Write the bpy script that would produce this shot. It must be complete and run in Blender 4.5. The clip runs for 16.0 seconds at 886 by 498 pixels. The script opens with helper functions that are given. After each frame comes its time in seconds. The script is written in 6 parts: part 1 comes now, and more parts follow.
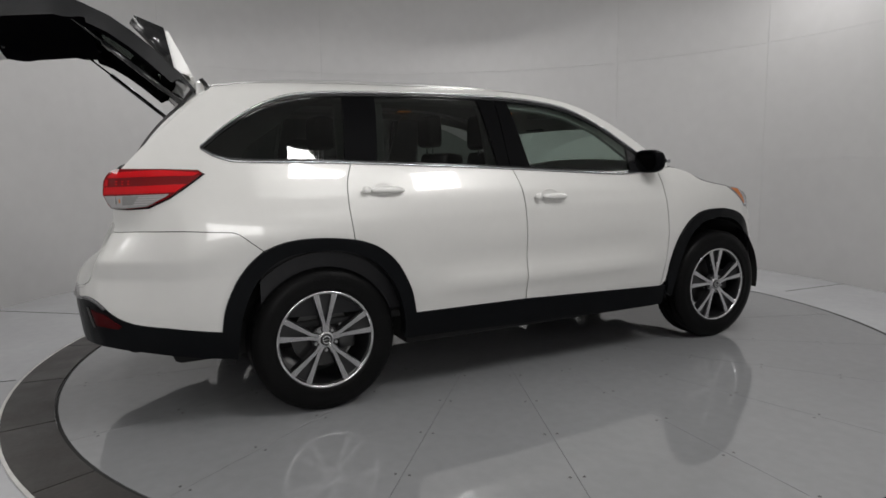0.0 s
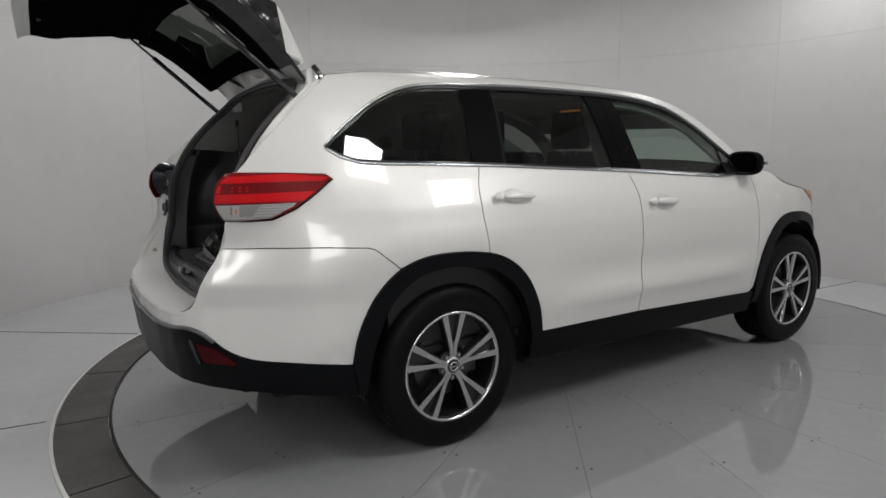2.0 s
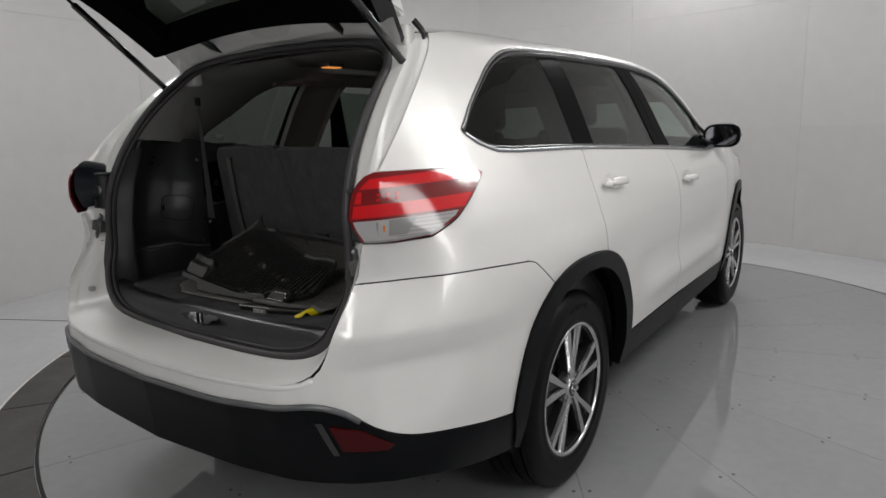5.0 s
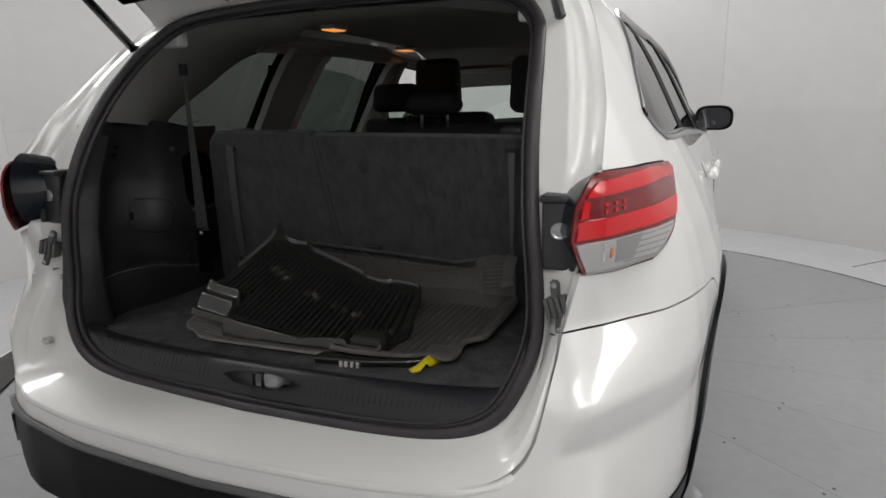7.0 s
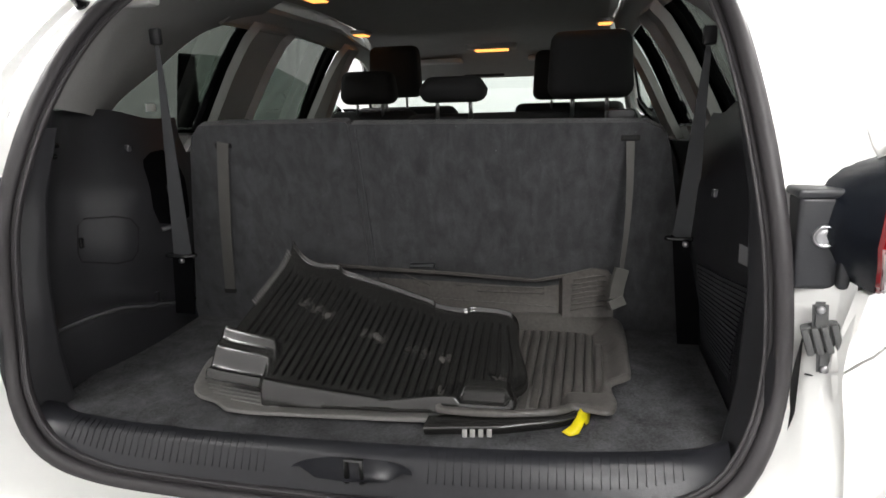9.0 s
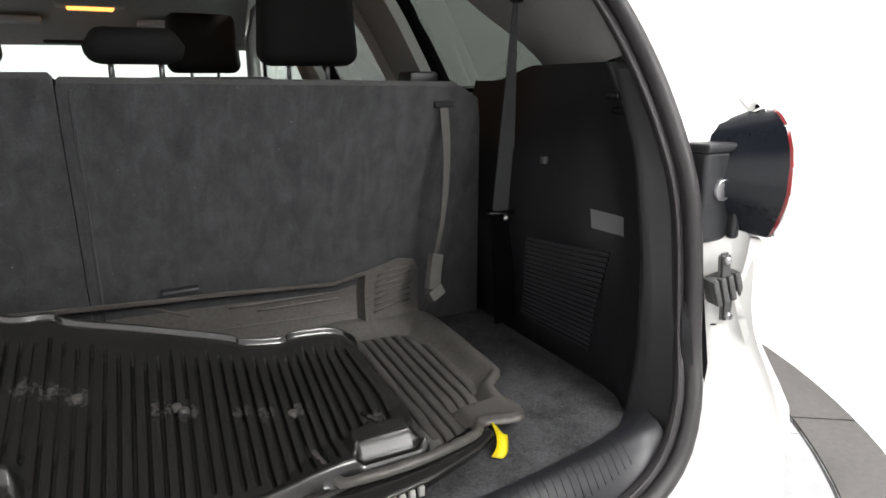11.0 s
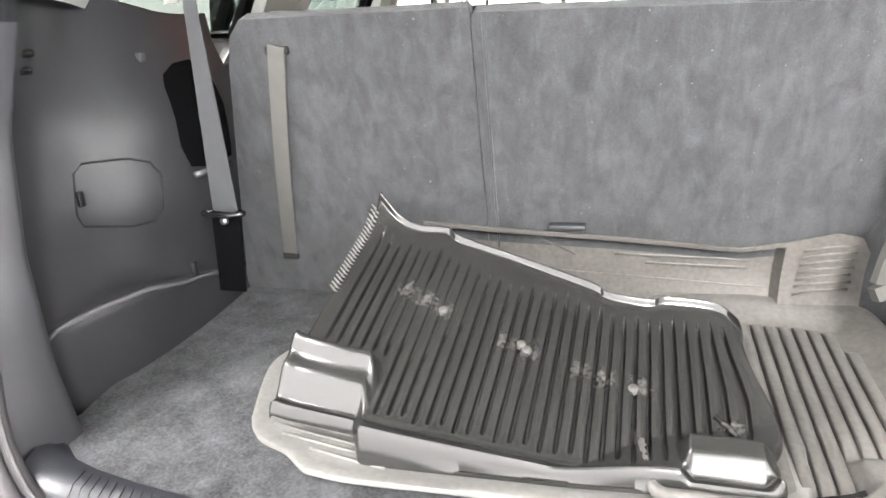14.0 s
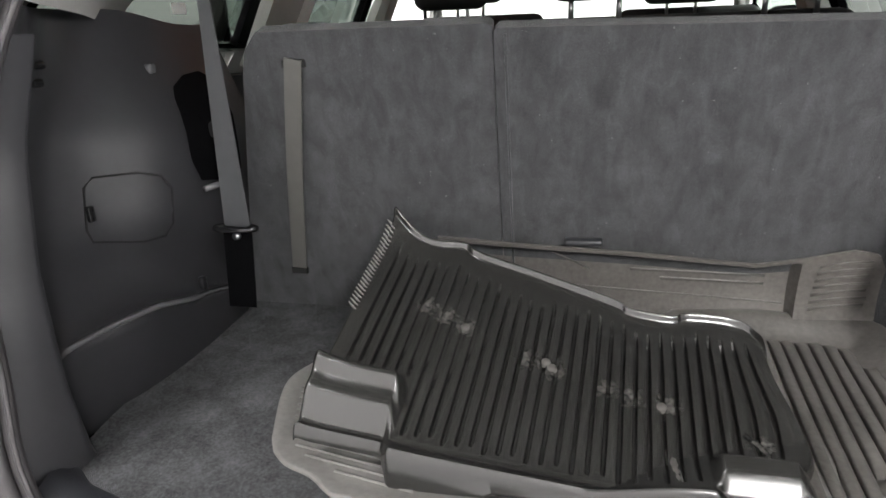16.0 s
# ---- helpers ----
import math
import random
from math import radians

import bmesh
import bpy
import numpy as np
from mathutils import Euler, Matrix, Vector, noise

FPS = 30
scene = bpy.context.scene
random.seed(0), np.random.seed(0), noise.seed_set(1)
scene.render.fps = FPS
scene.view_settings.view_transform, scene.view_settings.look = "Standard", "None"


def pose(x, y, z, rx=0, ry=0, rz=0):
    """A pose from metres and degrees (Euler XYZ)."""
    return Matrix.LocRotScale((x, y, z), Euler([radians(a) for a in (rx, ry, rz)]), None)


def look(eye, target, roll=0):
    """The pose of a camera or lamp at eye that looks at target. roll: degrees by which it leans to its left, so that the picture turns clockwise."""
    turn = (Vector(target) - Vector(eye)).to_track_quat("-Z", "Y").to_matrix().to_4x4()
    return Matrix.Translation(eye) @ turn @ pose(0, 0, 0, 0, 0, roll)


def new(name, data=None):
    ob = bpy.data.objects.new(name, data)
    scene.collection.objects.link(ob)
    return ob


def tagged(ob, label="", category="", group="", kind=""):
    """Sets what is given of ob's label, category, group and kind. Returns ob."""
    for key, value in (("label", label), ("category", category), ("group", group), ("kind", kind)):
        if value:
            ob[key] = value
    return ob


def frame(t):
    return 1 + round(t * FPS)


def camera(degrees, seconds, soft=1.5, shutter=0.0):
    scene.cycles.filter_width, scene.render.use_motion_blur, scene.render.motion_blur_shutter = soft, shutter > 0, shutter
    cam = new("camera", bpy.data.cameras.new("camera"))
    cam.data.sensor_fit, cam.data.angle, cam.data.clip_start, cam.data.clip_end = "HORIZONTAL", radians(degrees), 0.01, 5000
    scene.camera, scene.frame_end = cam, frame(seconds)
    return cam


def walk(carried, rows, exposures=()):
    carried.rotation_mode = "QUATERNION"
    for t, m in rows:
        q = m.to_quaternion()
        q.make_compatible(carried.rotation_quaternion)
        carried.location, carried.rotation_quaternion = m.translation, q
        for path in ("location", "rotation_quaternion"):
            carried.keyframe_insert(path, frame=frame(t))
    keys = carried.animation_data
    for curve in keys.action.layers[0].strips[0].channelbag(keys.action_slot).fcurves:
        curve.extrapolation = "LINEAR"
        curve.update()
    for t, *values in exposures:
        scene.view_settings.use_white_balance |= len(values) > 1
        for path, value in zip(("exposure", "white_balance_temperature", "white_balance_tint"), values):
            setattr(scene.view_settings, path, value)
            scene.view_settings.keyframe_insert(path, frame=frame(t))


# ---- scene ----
cam = camera(69.7, 16.0, soft=1.6)
PATH = [
    (0, (4.05, -0.812, 1.292), (2.266, 0.045, 1.008), -1.1),
    (0.5, (3.841, -1.045, 1.292), (2.09, -0.12, 1.011), -1.4),
    (1, (3.539, -1.234, 1.325), (1.837, -0.228, 1.024), -1.3),
    (1.5, (3.32, -1.419, 1.325), (1.65, -0.359, 1.028), -1.3),
    (2, (3.221, -1.526, 1.348), (1.564, -0.45, 1.038), -0.6),
    (2.5, (3.082, -1.672, 1.349), (1.469, -0.532, 1.036), -0.5),
    (3, (2.847, -1.806, 1.365), (1.301, -0.578, 1.043), -0.7),
    (3.5, (2.548, -1.883, 1.363), (1.098, -0.554, 1.003), -0.7),
    (4, (2.275, -1.972, 1.383), (0.932, -0.539, 1.009), -0.8),
    (4.2, (2.18, -2.01, 1.392), (0.885, -0.534, 1.011), -1.2),
    (6.3, (1.333, -2.135, 1.383), (0.404, -0.414, 0.965), -1.4),
    (6.5, (1.221, -2.099, 1.398), (0.343, -0.355, 0.965), -1.2),
    (7, (0.95, -2.021, 1.404), (0.197, -0.227, 0.941), -1.6),
    (7.5, (0.766, -1.967, 1.394), (0.156, -0.113, 0.957), -2.3),
    (8, (0.628, -1.917, 1.395), (0.199, -0.015, 0.95), -1.1),
    (8.2, (0.58, -1.901, 1.389), (0.168, 0.004, 0.939), -1.2),
    (10.3, (-0.025, -1.571, 1.329), (0.337, 0.338, 0.852), -1.5),
    (10.5, (-0.052, -1.534, 1.332), (0.521, 0.31, 0.81), -1.1),
    (11, (-0.084, -1.463, 1.31), (0.853, 0.228, 0.796), -0.3),
    (11.5, (-0.049, -1.415, 1.292), (1.002, 0.194, 0.739), -0.0),
    (12, (0.011, -1.388, 1.284), (1.057, 0.196, 0.656), 0.2),
    (12.5, (0.073, -1.374, 1.282), (0.9, 0.326, 0.629), -0.9),
    (13, (0.103, -1.385, 1.289), (0.419, 0.474, 0.62), -2.8),
    (13.5, (0.081, -1.376, 1.305), (-0.07, 0.49, 0.601), -2.2),
    (14, (0.066, -1.371, 1.313), (-0.395, 0.444, 0.611), -3.0),
    (14.5, (0.059, -1.376, 1.316), (-0.552, 0.4, 0.63), -3.8),
    (15, (0.038, -1.386, 1.31), (-0.629, 0.371, 0.627), -4.0),
    (15.5, (0.011, -1.384, 1.323), (-0.586, 0.405, 0.656), -4.0),
    (16, (0.009, -1.369, 1.324), (-0.398, 0.467, 0.641), -2.4),
]
walk(cam, [(t, look(eye, target, roll)) for t, eye, target, roll in PATH],
     exposures=[(0, -0.58), (2, -0.52), (4, -0.4), (6.3, -0.35), (7, -0.05), (7.5, 0.34), (8.2, 0.60), (10.3, 2.5), (10.6, 2.35), (11, 1.65), (11.5, 1.04), (12, 0.98), (12.5, 1.55), (13, 2.6), (13.5, 3.95), (14, 4.1), (14.5, 3.52), (15, 2.9), (15.5, 2.62), (16, 2.52)])

# ---- light ----
world = bpy.data.worlds.new("studio_world")
scene.world = world
world.use_nodes = True
world.node_tree.nodes["Background"].inputs[0].default_value = (0.9, 0.93, 1.0, 1)
world.node_tree.nodes["Background"].inputs[1].default_value = 0.05


def area_lamp(name, eye, target, sx, sy, power, colour=(1.0, 0.985, 0.97)):
    data = bpy.data.lights.new(name, "AREA")
    data.shape, data.size, data.size_y, data.energy, data.color = "RECTANGLE", sx, sy, power, colour
    ob = new(name, data)
    ob.matrix_world = look(eye, target)
    return ob


# square panels hung in a ring under the ceiling, last two added as fill: x, y, width, depth, power
for x, y, w, d, power in ((2.70, 0.72, 0.65, 0.25, 32), (-0.1, 4.75, 0.6, 1.0, 46), (-2.9, 2.9, 0.6, 1.0, 46), (-2.9, -0.2, 0.6, 1.0, 46),
                          (1.0, -1.75, 0.6, 1.0, 24), (-1.3, -1.9, 0.6, 1.0, 16), (3.45, 2.3, 0.5, 0.9, 64)):
    area_lamp("ceiling_and_fill_light", (x, y, 3.55), (-0.1 + (x + 0.1) * 0.3, 1.4 + (y - 1.4) * 0.3, 0), w, d, power)
# unseen lamps added in the bay to brighten the doors and the load bay
area_lamp("bay_fill_light", (6.3, -0.9, 2.3), (0.9, 1.6, 0.7), 2.0, 1.5, 85)
area_lamp("bay_fill_light", (0.1, -3.9, 3.1), (0.0, -0.5, 0.9), 4.4, 1.1, 150)

# ---- materials ----
def material(name, base, rough=0.5, metal=0.0, coat=0.0, vary=0.06, scale=6.0, bump=0.0, bump_scale=200.0,
             rough_vary=0.0, specular=0.5, sheen=0.0, fine=1.0, each=0.0):
    """A Principled material with two scales of noise in its colour, and fine relief."""
    m = bpy.data.materials.new(name)
    m.use_nodes = True
    nt = m.node_tree
    b = nt.nodes["Principled BSDF"]
    b.inputs["Roughness"].default_value = rough
    b.inputs["Metallic"].default_value = metal
    b.inputs["Coat Weight"].default_value = coat
    b.inputs["Coat Roughness"].default_value = 0.04
    b.inputs["Specular IOR Level"].default_value = specular
    b.inputs["Sheen Weight"].default_value = sheen
    co = nt.nodes.new("ShaderNodeTexCoord")
    n1 = nt.nodes.new("ShaderNodeTexNoise")
    n1.inputs["Scale"].default_value, n1.inputs["Detail"].default_value = scale, 4
    n2 = nt.nodes.new("ShaderNodeTexNoise")
    n2.inputs["Scale"].default_value, n2.inputs["Detail"].default_value = scale * 14, 3
    mix = nt.nodes.new("ShaderNodeMath")
    mix.operation = "MULTIPLY_ADD"
    mix.inputs[1].default_value = fine
    ramp = nt.nodes.new("ShaderNodeMapRange")
    ramp.inputs["From Min"].default_value, ramp.inputs["From Max"].default_value = 0.3 + 0.3 * fine, 0.7 + 0.7 * fine
    ramp.inputs["To Min"].default_value, ramp.inputs["To Max"].default_value = 1 - vary, 1 + vary
    mul = nt.nodes.new("ShaderNodeVectorMath")
    mul.operation = "SCALE"
    mul.inputs[0].default_value = base
    nt.links.new(co.outputs["Object"], n1.inputs["Vector"])
    nt.links.new(co.outputs["Object"], n2.inputs["Vector"])
    nt.links.new(n2.outputs["Fac"], mix.inputs[0])
    nt.links.new(n1.outputs["Fac"], mix.inputs[2])
    nt.links.new(mix.outputs[0], ramp.inputs["Value"])
    nt.links.new(ramp.outputs[0], mul.inputs["Scale"])
    nt.links.new(mul.outputs[0], b.inputs["Base Color"])
    if each:
        info = nt.nodes.new("ShaderNodeObjectInfo")
        er = nt.nodes.new("ShaderNodeMapRange")
        er.inputs["To Min"].default_value, er.inputs["To Max"].default_value = 1 - each, 1 + each
        em = nt.nodes.new("ShaderNodeVectorMath")
        em.operation = "SCALE"
        nt.links.new(info.outputs["Random"], er.inputs["Value"])
        nt.links.new(mul.outputs[0], em.inputs[0])
        nt.links.new(er.outputs[0], em.inputs["Scale"])
        nt.links.new(em.outputs[0], b.inputs["Base Color"])
    if rough_vary:
        rr = nt.nodes.new("ShaderNodeMapRange")
        rr.inputs["From Min"].default_value, rr.inputs["From Max"].default_value = 0.35, 0.65
        rr.inputs["To Min"].default_value, rr.inputs["To Max"].default_value = rough - rough_vary, rough + rough_vary
        nt.links.new(n1.outputs["Fac"], rr.inputs["Value"])
        nt.links.new(rr.outputs[0], b.inputs["Roughness"])
    if bump:
        nb = nt.nodes.new("ShaderNodeTexNoise")
        nb.inputs["Scale"].default_value, nb.inputs["Detail"].default_value = bump_scale, 2
        bp = nt.nodes.new("ShaderNodeBump")
        bp.inputs["Strength"].default_value, bp.inputs["Distance"].default_value = bump, 0.002
        nt.links.new(co.outputs["Object"], nb.inputs["Vector"])
        nt.links.new(nb.outputs["Fac"], bp.inputs["Height"])
        nt.links.new(bp.outputs[0], b.inputs["Normal"])
    return m


def glass(name, tint, gloss_rough=0.02):
    """Thin window glass: it lets tinted light straight through and mirrors at its surface."""
    m = bpy.data.materials.new(name)
    m.use_nodes = True
    nt = m.node_tree
    nt.nodes.remove(nt.nodes["Principled BSDF"])
    clear = nt.nodes.new("ShaderNodeBsdfTransparent")
    clear.inputs[0].default_value = (*tint, 1)
    gl = nt.nodes.new("ShaderNodeBsdfGlossy")
    gl.inputs["Roughness"].default_value = gloss_rough
    lw = nt.nodes.new("ShaderNodeLayerWeight")
    lw.inputs["Blend"].default_value = 0.5
    pw = nt.nodes.new("ShaderNodeMath")
    pw.operation = "POWER"
    pw.inputs[1].default_value = 5.0
    fr = nt.nodes.new("ShaderNodeMapRange")
    fr.inputs["To Min"].default_value, fr.inputs["To Max"].default_value = 0.06, 0.95
    nt.links.new(lw.outputs["Facing"], pw.inputs[0])
    nt.links.new(pw.outputs[0], fr.inputs["Value"])
    mx = nt.nodes.new("ShaderNodeMixShader")
    nt.links.new(fr.outputs[0], mx.inputs[0])
    nt.links.new(clear.outputs[0], mx.inputs[1])
    nt.links.new(gl.outputs[0], mx.inputs[2])
    nt.links.new(mx.outputs[0], nt.nodes["Material Output"].inputs[0])
    return m


def glowing(name, colour, strength):
    m = bpy.data.materials.new(name)
    m.use_nodes = True
    b = m.node_tree.nodes["Principled BSDF"]
    b.inputs["Base Color"].default_value = (*colour, 1)
    b.inputs["Emission Color"].default_value = (*colour, 1)
    b.inputs["Emission Strength"].default_value = strength
    return m


def lens(name, colour, rough=0.15):
    m = bpy.data.materials.new(name)
    m.use_nodes = True
    b = m.node_tree.nodes["Principled BSDF"]
    b.inputs["Base Color"].default_value = (*colour, 1)
    b.inputs["Roughness"].default_value = rough
    b.inputs["Coat Weight"].default_value = 0.45
    return m


M_PAINT = material("pearl_white_paint", (0.71, 0.705, 0.685), 0.36, 0.12, 1.0, 0.015, 1.5, 0.03, 1500)
M_JAMB = material("white_jamb_paint", (0.72, 0.72, 0.70), 0.35, 0.0, 0.6, 0.02, 3)
M_CLAD = material("black_cladding_plastic", (0.0045, 0.005, 0.006), 0.36, 0, 0, 0.15, 5, 0.15, 700, specular=0.09)
M_GLOSSBLACK = material("gloss_black_plastic", (0.010, 0.010, 0.011), 0.18, 0, 0.3, 0.05, 5)
M_CHROME = material("chrome", (0.42, 0.43, 0.44), 0.25, 1.0, 0, 0.03, 4)
M_RUBBER = material("tyre_rubber", (0.005, 0.005, 0.0052), 0.40, 0, 0, 0.3, 9, 0.2, 400, specular=0.09)
M_SEAL = material("rubber_seal", (0.034, 0.031, 0.033), 0.5, 0, 0, 0.15, 20)
M_RIM = material("machined_alloy", (0.62, 0.62, 0.63), 0.22, 1.0, 0, 0.05, 12)
M_RIMDARK = material("dark_painted_alloy", (0.010, 0.010, 0.011), 0.35, 0.0, 0.2, 0.1, 12)
M_DARKMETAL = material("brake_metal", (0.09, 0.09, 0.09), 0.4, 1.0, 0, 0.2, 20)
M_UNDER = material("underbody", (0.01, 0.01, 0.01), 0.85, 0, 0, 0.3, 8)
M_PRIVACY = glass("privacy_glass", (0.085, 0.098, 0.088))
M_DOORGLASS = glass("tinted_door_glass", (0.14, 0.155, 0.145))
M_FRONTGLASS = glass("light_tinted_glass", (0.44, 0.51, 0.47))
M_CLEAR = glass("green_clear_glass", (0.74, 0.82, 0.78))
M_RED = lens("red_lens", (0.55, 0.006, 0.010), 0.12)
M_REDDARK = lens("dark_red_lens", (0.16, 0.004, 0.006))
M_WHITELENS = lens("clear_lens", (0.34, 0.33, 0.33))
M_LENSGREY = lens("grey_lens", (0.22, 0.215, 0.215))
M_AMBER = lens("amber_lens", (0.55, 0.16, 0.03))
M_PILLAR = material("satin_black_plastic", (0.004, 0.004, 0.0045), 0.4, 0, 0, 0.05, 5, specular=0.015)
# black trim paled to paint the highlight on lips and ledges; hook shares it
M_HILIT = material("highlit_trim_plastic", (0.09, 0.09, 0.095), 0.22, 0, 0, 0.1, 12)
M_PLATE = material("scuff_plate_plastic", (0.018, 0.0185, 0.022), 0.33, 0, 0, 0.15, 8, 0.15, 500)
M_HOUSING = material("lamp_housing_plastic", (0.009, 0.011, 0.016), 0.25, 0, 0, 0.1, 8, specular=0.4)
M_REFLECT = material("red_reflector", (0.045, 0.002, 0.003), 0.25, specular=0.15)
M_CARPET = material("charcoal_carpet", (0.047, 0.048, 0.051), 0.95, 0, 0, 0.30, 30, 0.7, 900, sheen=0.15, specular=0.3)
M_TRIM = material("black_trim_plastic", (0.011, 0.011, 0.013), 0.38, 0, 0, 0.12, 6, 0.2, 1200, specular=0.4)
# lining plastic paler than M_TRIM, the left side's light put into its colour
M_LITLINING = material("lit_lining_plastic", (0.027, 0.027, 0.030), 0.31, 0, 0, 0.12, 6, 0.15, 1200, specular=0.5)
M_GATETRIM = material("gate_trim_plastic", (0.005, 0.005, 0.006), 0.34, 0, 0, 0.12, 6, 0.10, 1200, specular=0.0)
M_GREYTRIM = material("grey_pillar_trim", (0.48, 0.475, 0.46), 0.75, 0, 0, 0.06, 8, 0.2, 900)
# the pillar grey scaled down, painting shade onto the rear pillars
M_SHADEDTRIM = material("shaded_grey_pillar_trim", (0.29, 0.287, 0.278), 0.75, 0, 0, 0.06, 8, 0.2, 900)
M_HEADLINER = material("headliner_fabric", (0.36, 0.355, 0.34), 0.95, 0, 0, 0.08, 30, 0.4, 900)
M_SEAT = material("black_seat_cloth", (0.016, 0.016, 0.017), 0.8, 0, 0, 0.15, 15, 0.5, 600)
M_WEB = material("grey_webbing", (0.085, 0.083, 0.077), 0.7, 0, 0, 0.12, 40, 0.5, 900)
M_WEBDARK = material("charcoal_webbing", (0.055, 0.057, 0.061), 0.6, 0, 0, 0.12, 40, 0.5, 900)
M_MAT = material("black_mat_rubber", (0.018, 0.0175, 0.0165), 0.225, 0, 0, 0.2, 10, 0.0, 500, specular=0.9)
# mat nibs paled so that their colour carries the glints
M_NIB = material("glint_rubber_nib", (0.13, 0.125, 0.12), 0.3, 0, 0, 0.1, 20)
M_MATGREY = material("dusty_mat_rubber", (0.078, 0.073, 0.068), 0.42, 0, 0, 0.35, 9, 0.1, 300)
M_MATLIGHT = material("pale_grey_mat_rubber", (0.16, 0.155, 0.148), 0.5, 0, 0, 0.2, 9, 0.1, 300)
M_BRACKET = material("grey_bracket_plastic", (0.024, 0.025, 0.028), 0.4, 0, 0, 0.15, 20)
M_MATTAUPE = material("taupe_mat_rubber", (0.095, 0.088, 0.082), 0.42, 0, 0, 0.35, 9, 0.1, 300)
M_STOP = material("grey_stop_rubber", (0.085, 0.086, 0.085), 0.5, 0, 0, 0.15, 20)
M_YELLOW = material("yellow_plastic", (0.75, 0.62, 0.01), 0.35, 0, 0.2, 0.05, 10)
M_STEEL = material("plated_steel", (0.45, 0.45, 0.46), 0.35, 1.0, 0, 0.1, 25)
M_LABEL = material("grey_label", (0.16, 0.16, 0.165), 0.45, 0, 0, 0.1, 30)
M_WALL = material("white_wall_paint", (0.55, 0.545, 0.545), 0.40, 0, 0, 0.04, 0.5, 0.08, 40, each=0.03)
M_FLOOR = material("grey_gloss_floor_paint", (0.262, 0.266, 0.274), 0.035, 0, 0, 0.06, 1.2, 0.006, 30, rough_vary=0.012, specular=0.7, each=0.02)
M_FLOOROUT = material("pale_floor_paint", (0.47, 0.475, 0.49), 0.2, 0, 0, 0.05, 1.0, 0.05, 60, rough_vary=0.06)
M_RING = material("dark_ring_steel", (0.045, 0.041, 0.039), 0.5, 0, 0, 0.35, 3, 0.3, 150, rough_vary=0.12, each=0.12)
M_SEAM = material("seam_shadow", (0.03, 0.03, 0.03), 0.9)
M_DOME = glowing("dome_lamp_glow", (1.0, 0.36, 0.08), 0.9)


def add_scuffs(m, points, radius, colour):
    """Pale dry scuffs in patches on a mat."""
    nt = m.node_tree
    b = nt.nodes["Principled BSDF"]
    src = b.inputs["Base Color"].links[0].from_socket
    co = nt.nodes.new("ShaderNodeTexCoord")
    total = None
    for p in points:
        d = nt.nodes.new("ShaderNodeVectorMath")
        d.operation = "DISTANCE"
        d.inputs[1].default_value = p
        nt.links.new(co.outputs["Object"], d.inputs[0])
        r = nt.nodes.new("ShaderNodeMapRange")
        r.inputs["From Min"].default_value, r.inputs["From Max"].default_value = radius, 0.0
        nt.links.new(d.outputs["Value"], r.inputs["Value"])
        if total is None:
            total = r.outputs[0]
        else:
            mx = nt.nodes.new("ShaderNodeMath")
            mx.operation = "MAXIMUM"
            nt.links.new(total, mx.inputs[0])
            nt.links.new(r.outputs[0], mx.inputs[1])
            total = mx.outputs[0]
    n = nt.nodes.new("ShaderNodeTexNoise")
    n.inputs["Scale"].default_value, n.inputs["Detail"].default_value = 190, 5
    nt.links.new(co.outputs["Object"], n.inputs["Vector"])
    ad = nt.nodes.new("ShaderNodeMath")
    ad.operation = "MULTIPLY"
    nt.links.new(total, ad.inputs[0])
    nt.links.new(n.outputs["Fac"], ad.inputs[1])
    st = nt.nodes.new("ShaderNodeMapRange")
    st.inputs["From Min"].default_value, st.inputs["From Max"].default_value = 0.28, 0.55
    nt.links.new(ad.outputs[0], st.inputs["Value"])
    mix = nt.nodes.new("ShaderNodeMixRGB")
    mix.inputs[2].default_value = (*colour, 1)
    nt.links.new(st.outputs[0], mix.inputs[0])
    nt.links.new(src, mix.inputs[1])
    nt.links.new(mix.outputs[0], b.inputs["Base Color"])


def add_streaks(m, scale, low, high):
    """Brushed, worn streaks up and down a carpet."""
    nt = m.node_tree
    b = nt.nodes["Principled BSDF"]
    src = b.inputs["Base Color"].links[0].from_socket
    co = nt.nodes.new("ShaderNodeTexCoord")
    mp = nt.nodes.new("ShaderNodeMapping")
    mp.inputs["Scale"].default_value = scale
    n = nt.nodes.new("ShaderNodeTexNoise")
    n.inputs["Scale"].default_value, n.inputs["Detail"].default_value = 1.0, 7
    n.inputs["Roughness"].default_value, n.inputs["Distortion"].default_value = 0.65, 0.6
    r = nt.nodes.new("ShaderNodeMapRange")
    r.inputs["From Min"].default_value, r.inputs["From Max"].default_value = 0.3, 0.7
    r.inputs["To Min"].default_value, r.inputs["To Max"].default_value = low, high
    mul = nt.nodes.new("ShaderNodeVectorMath")
    mul.operation = "SCALE"
    nt.links.new(co.outputs["Object"], mp.inputs["Vector"])
    nt.links.new(mp.outputs[0], n.inputs["Vector"])
    nt.links.new(n.outputs["Fac"], r.inputs["Value"])
    nt.links.new(src, mul.inputs[0])
    nt.links.new(r.outputs[0], mul.inputs["Scale"])
    # lint
    n2 = nt.nodes.new("ShaderNodeTexNoise")
    n2.inputs["Scale"].default_value, n2.inputs["Detail"].default_value = 170, 1
    nt.links.new(co.outputs["Object"], n2.inputs["Vector"])
    r2 = nt.nodes.new("ShaderNodeMapRange")
    r2.inputs["From Min"].default_value, r2.inputs["From Max"].default_value = 0.76, 0.82
    nt.links.new(n2.outputs["Fac"], r2.inputs["Value"])
    mix = nt.nodes.new("ShaderNodeMixRGB")
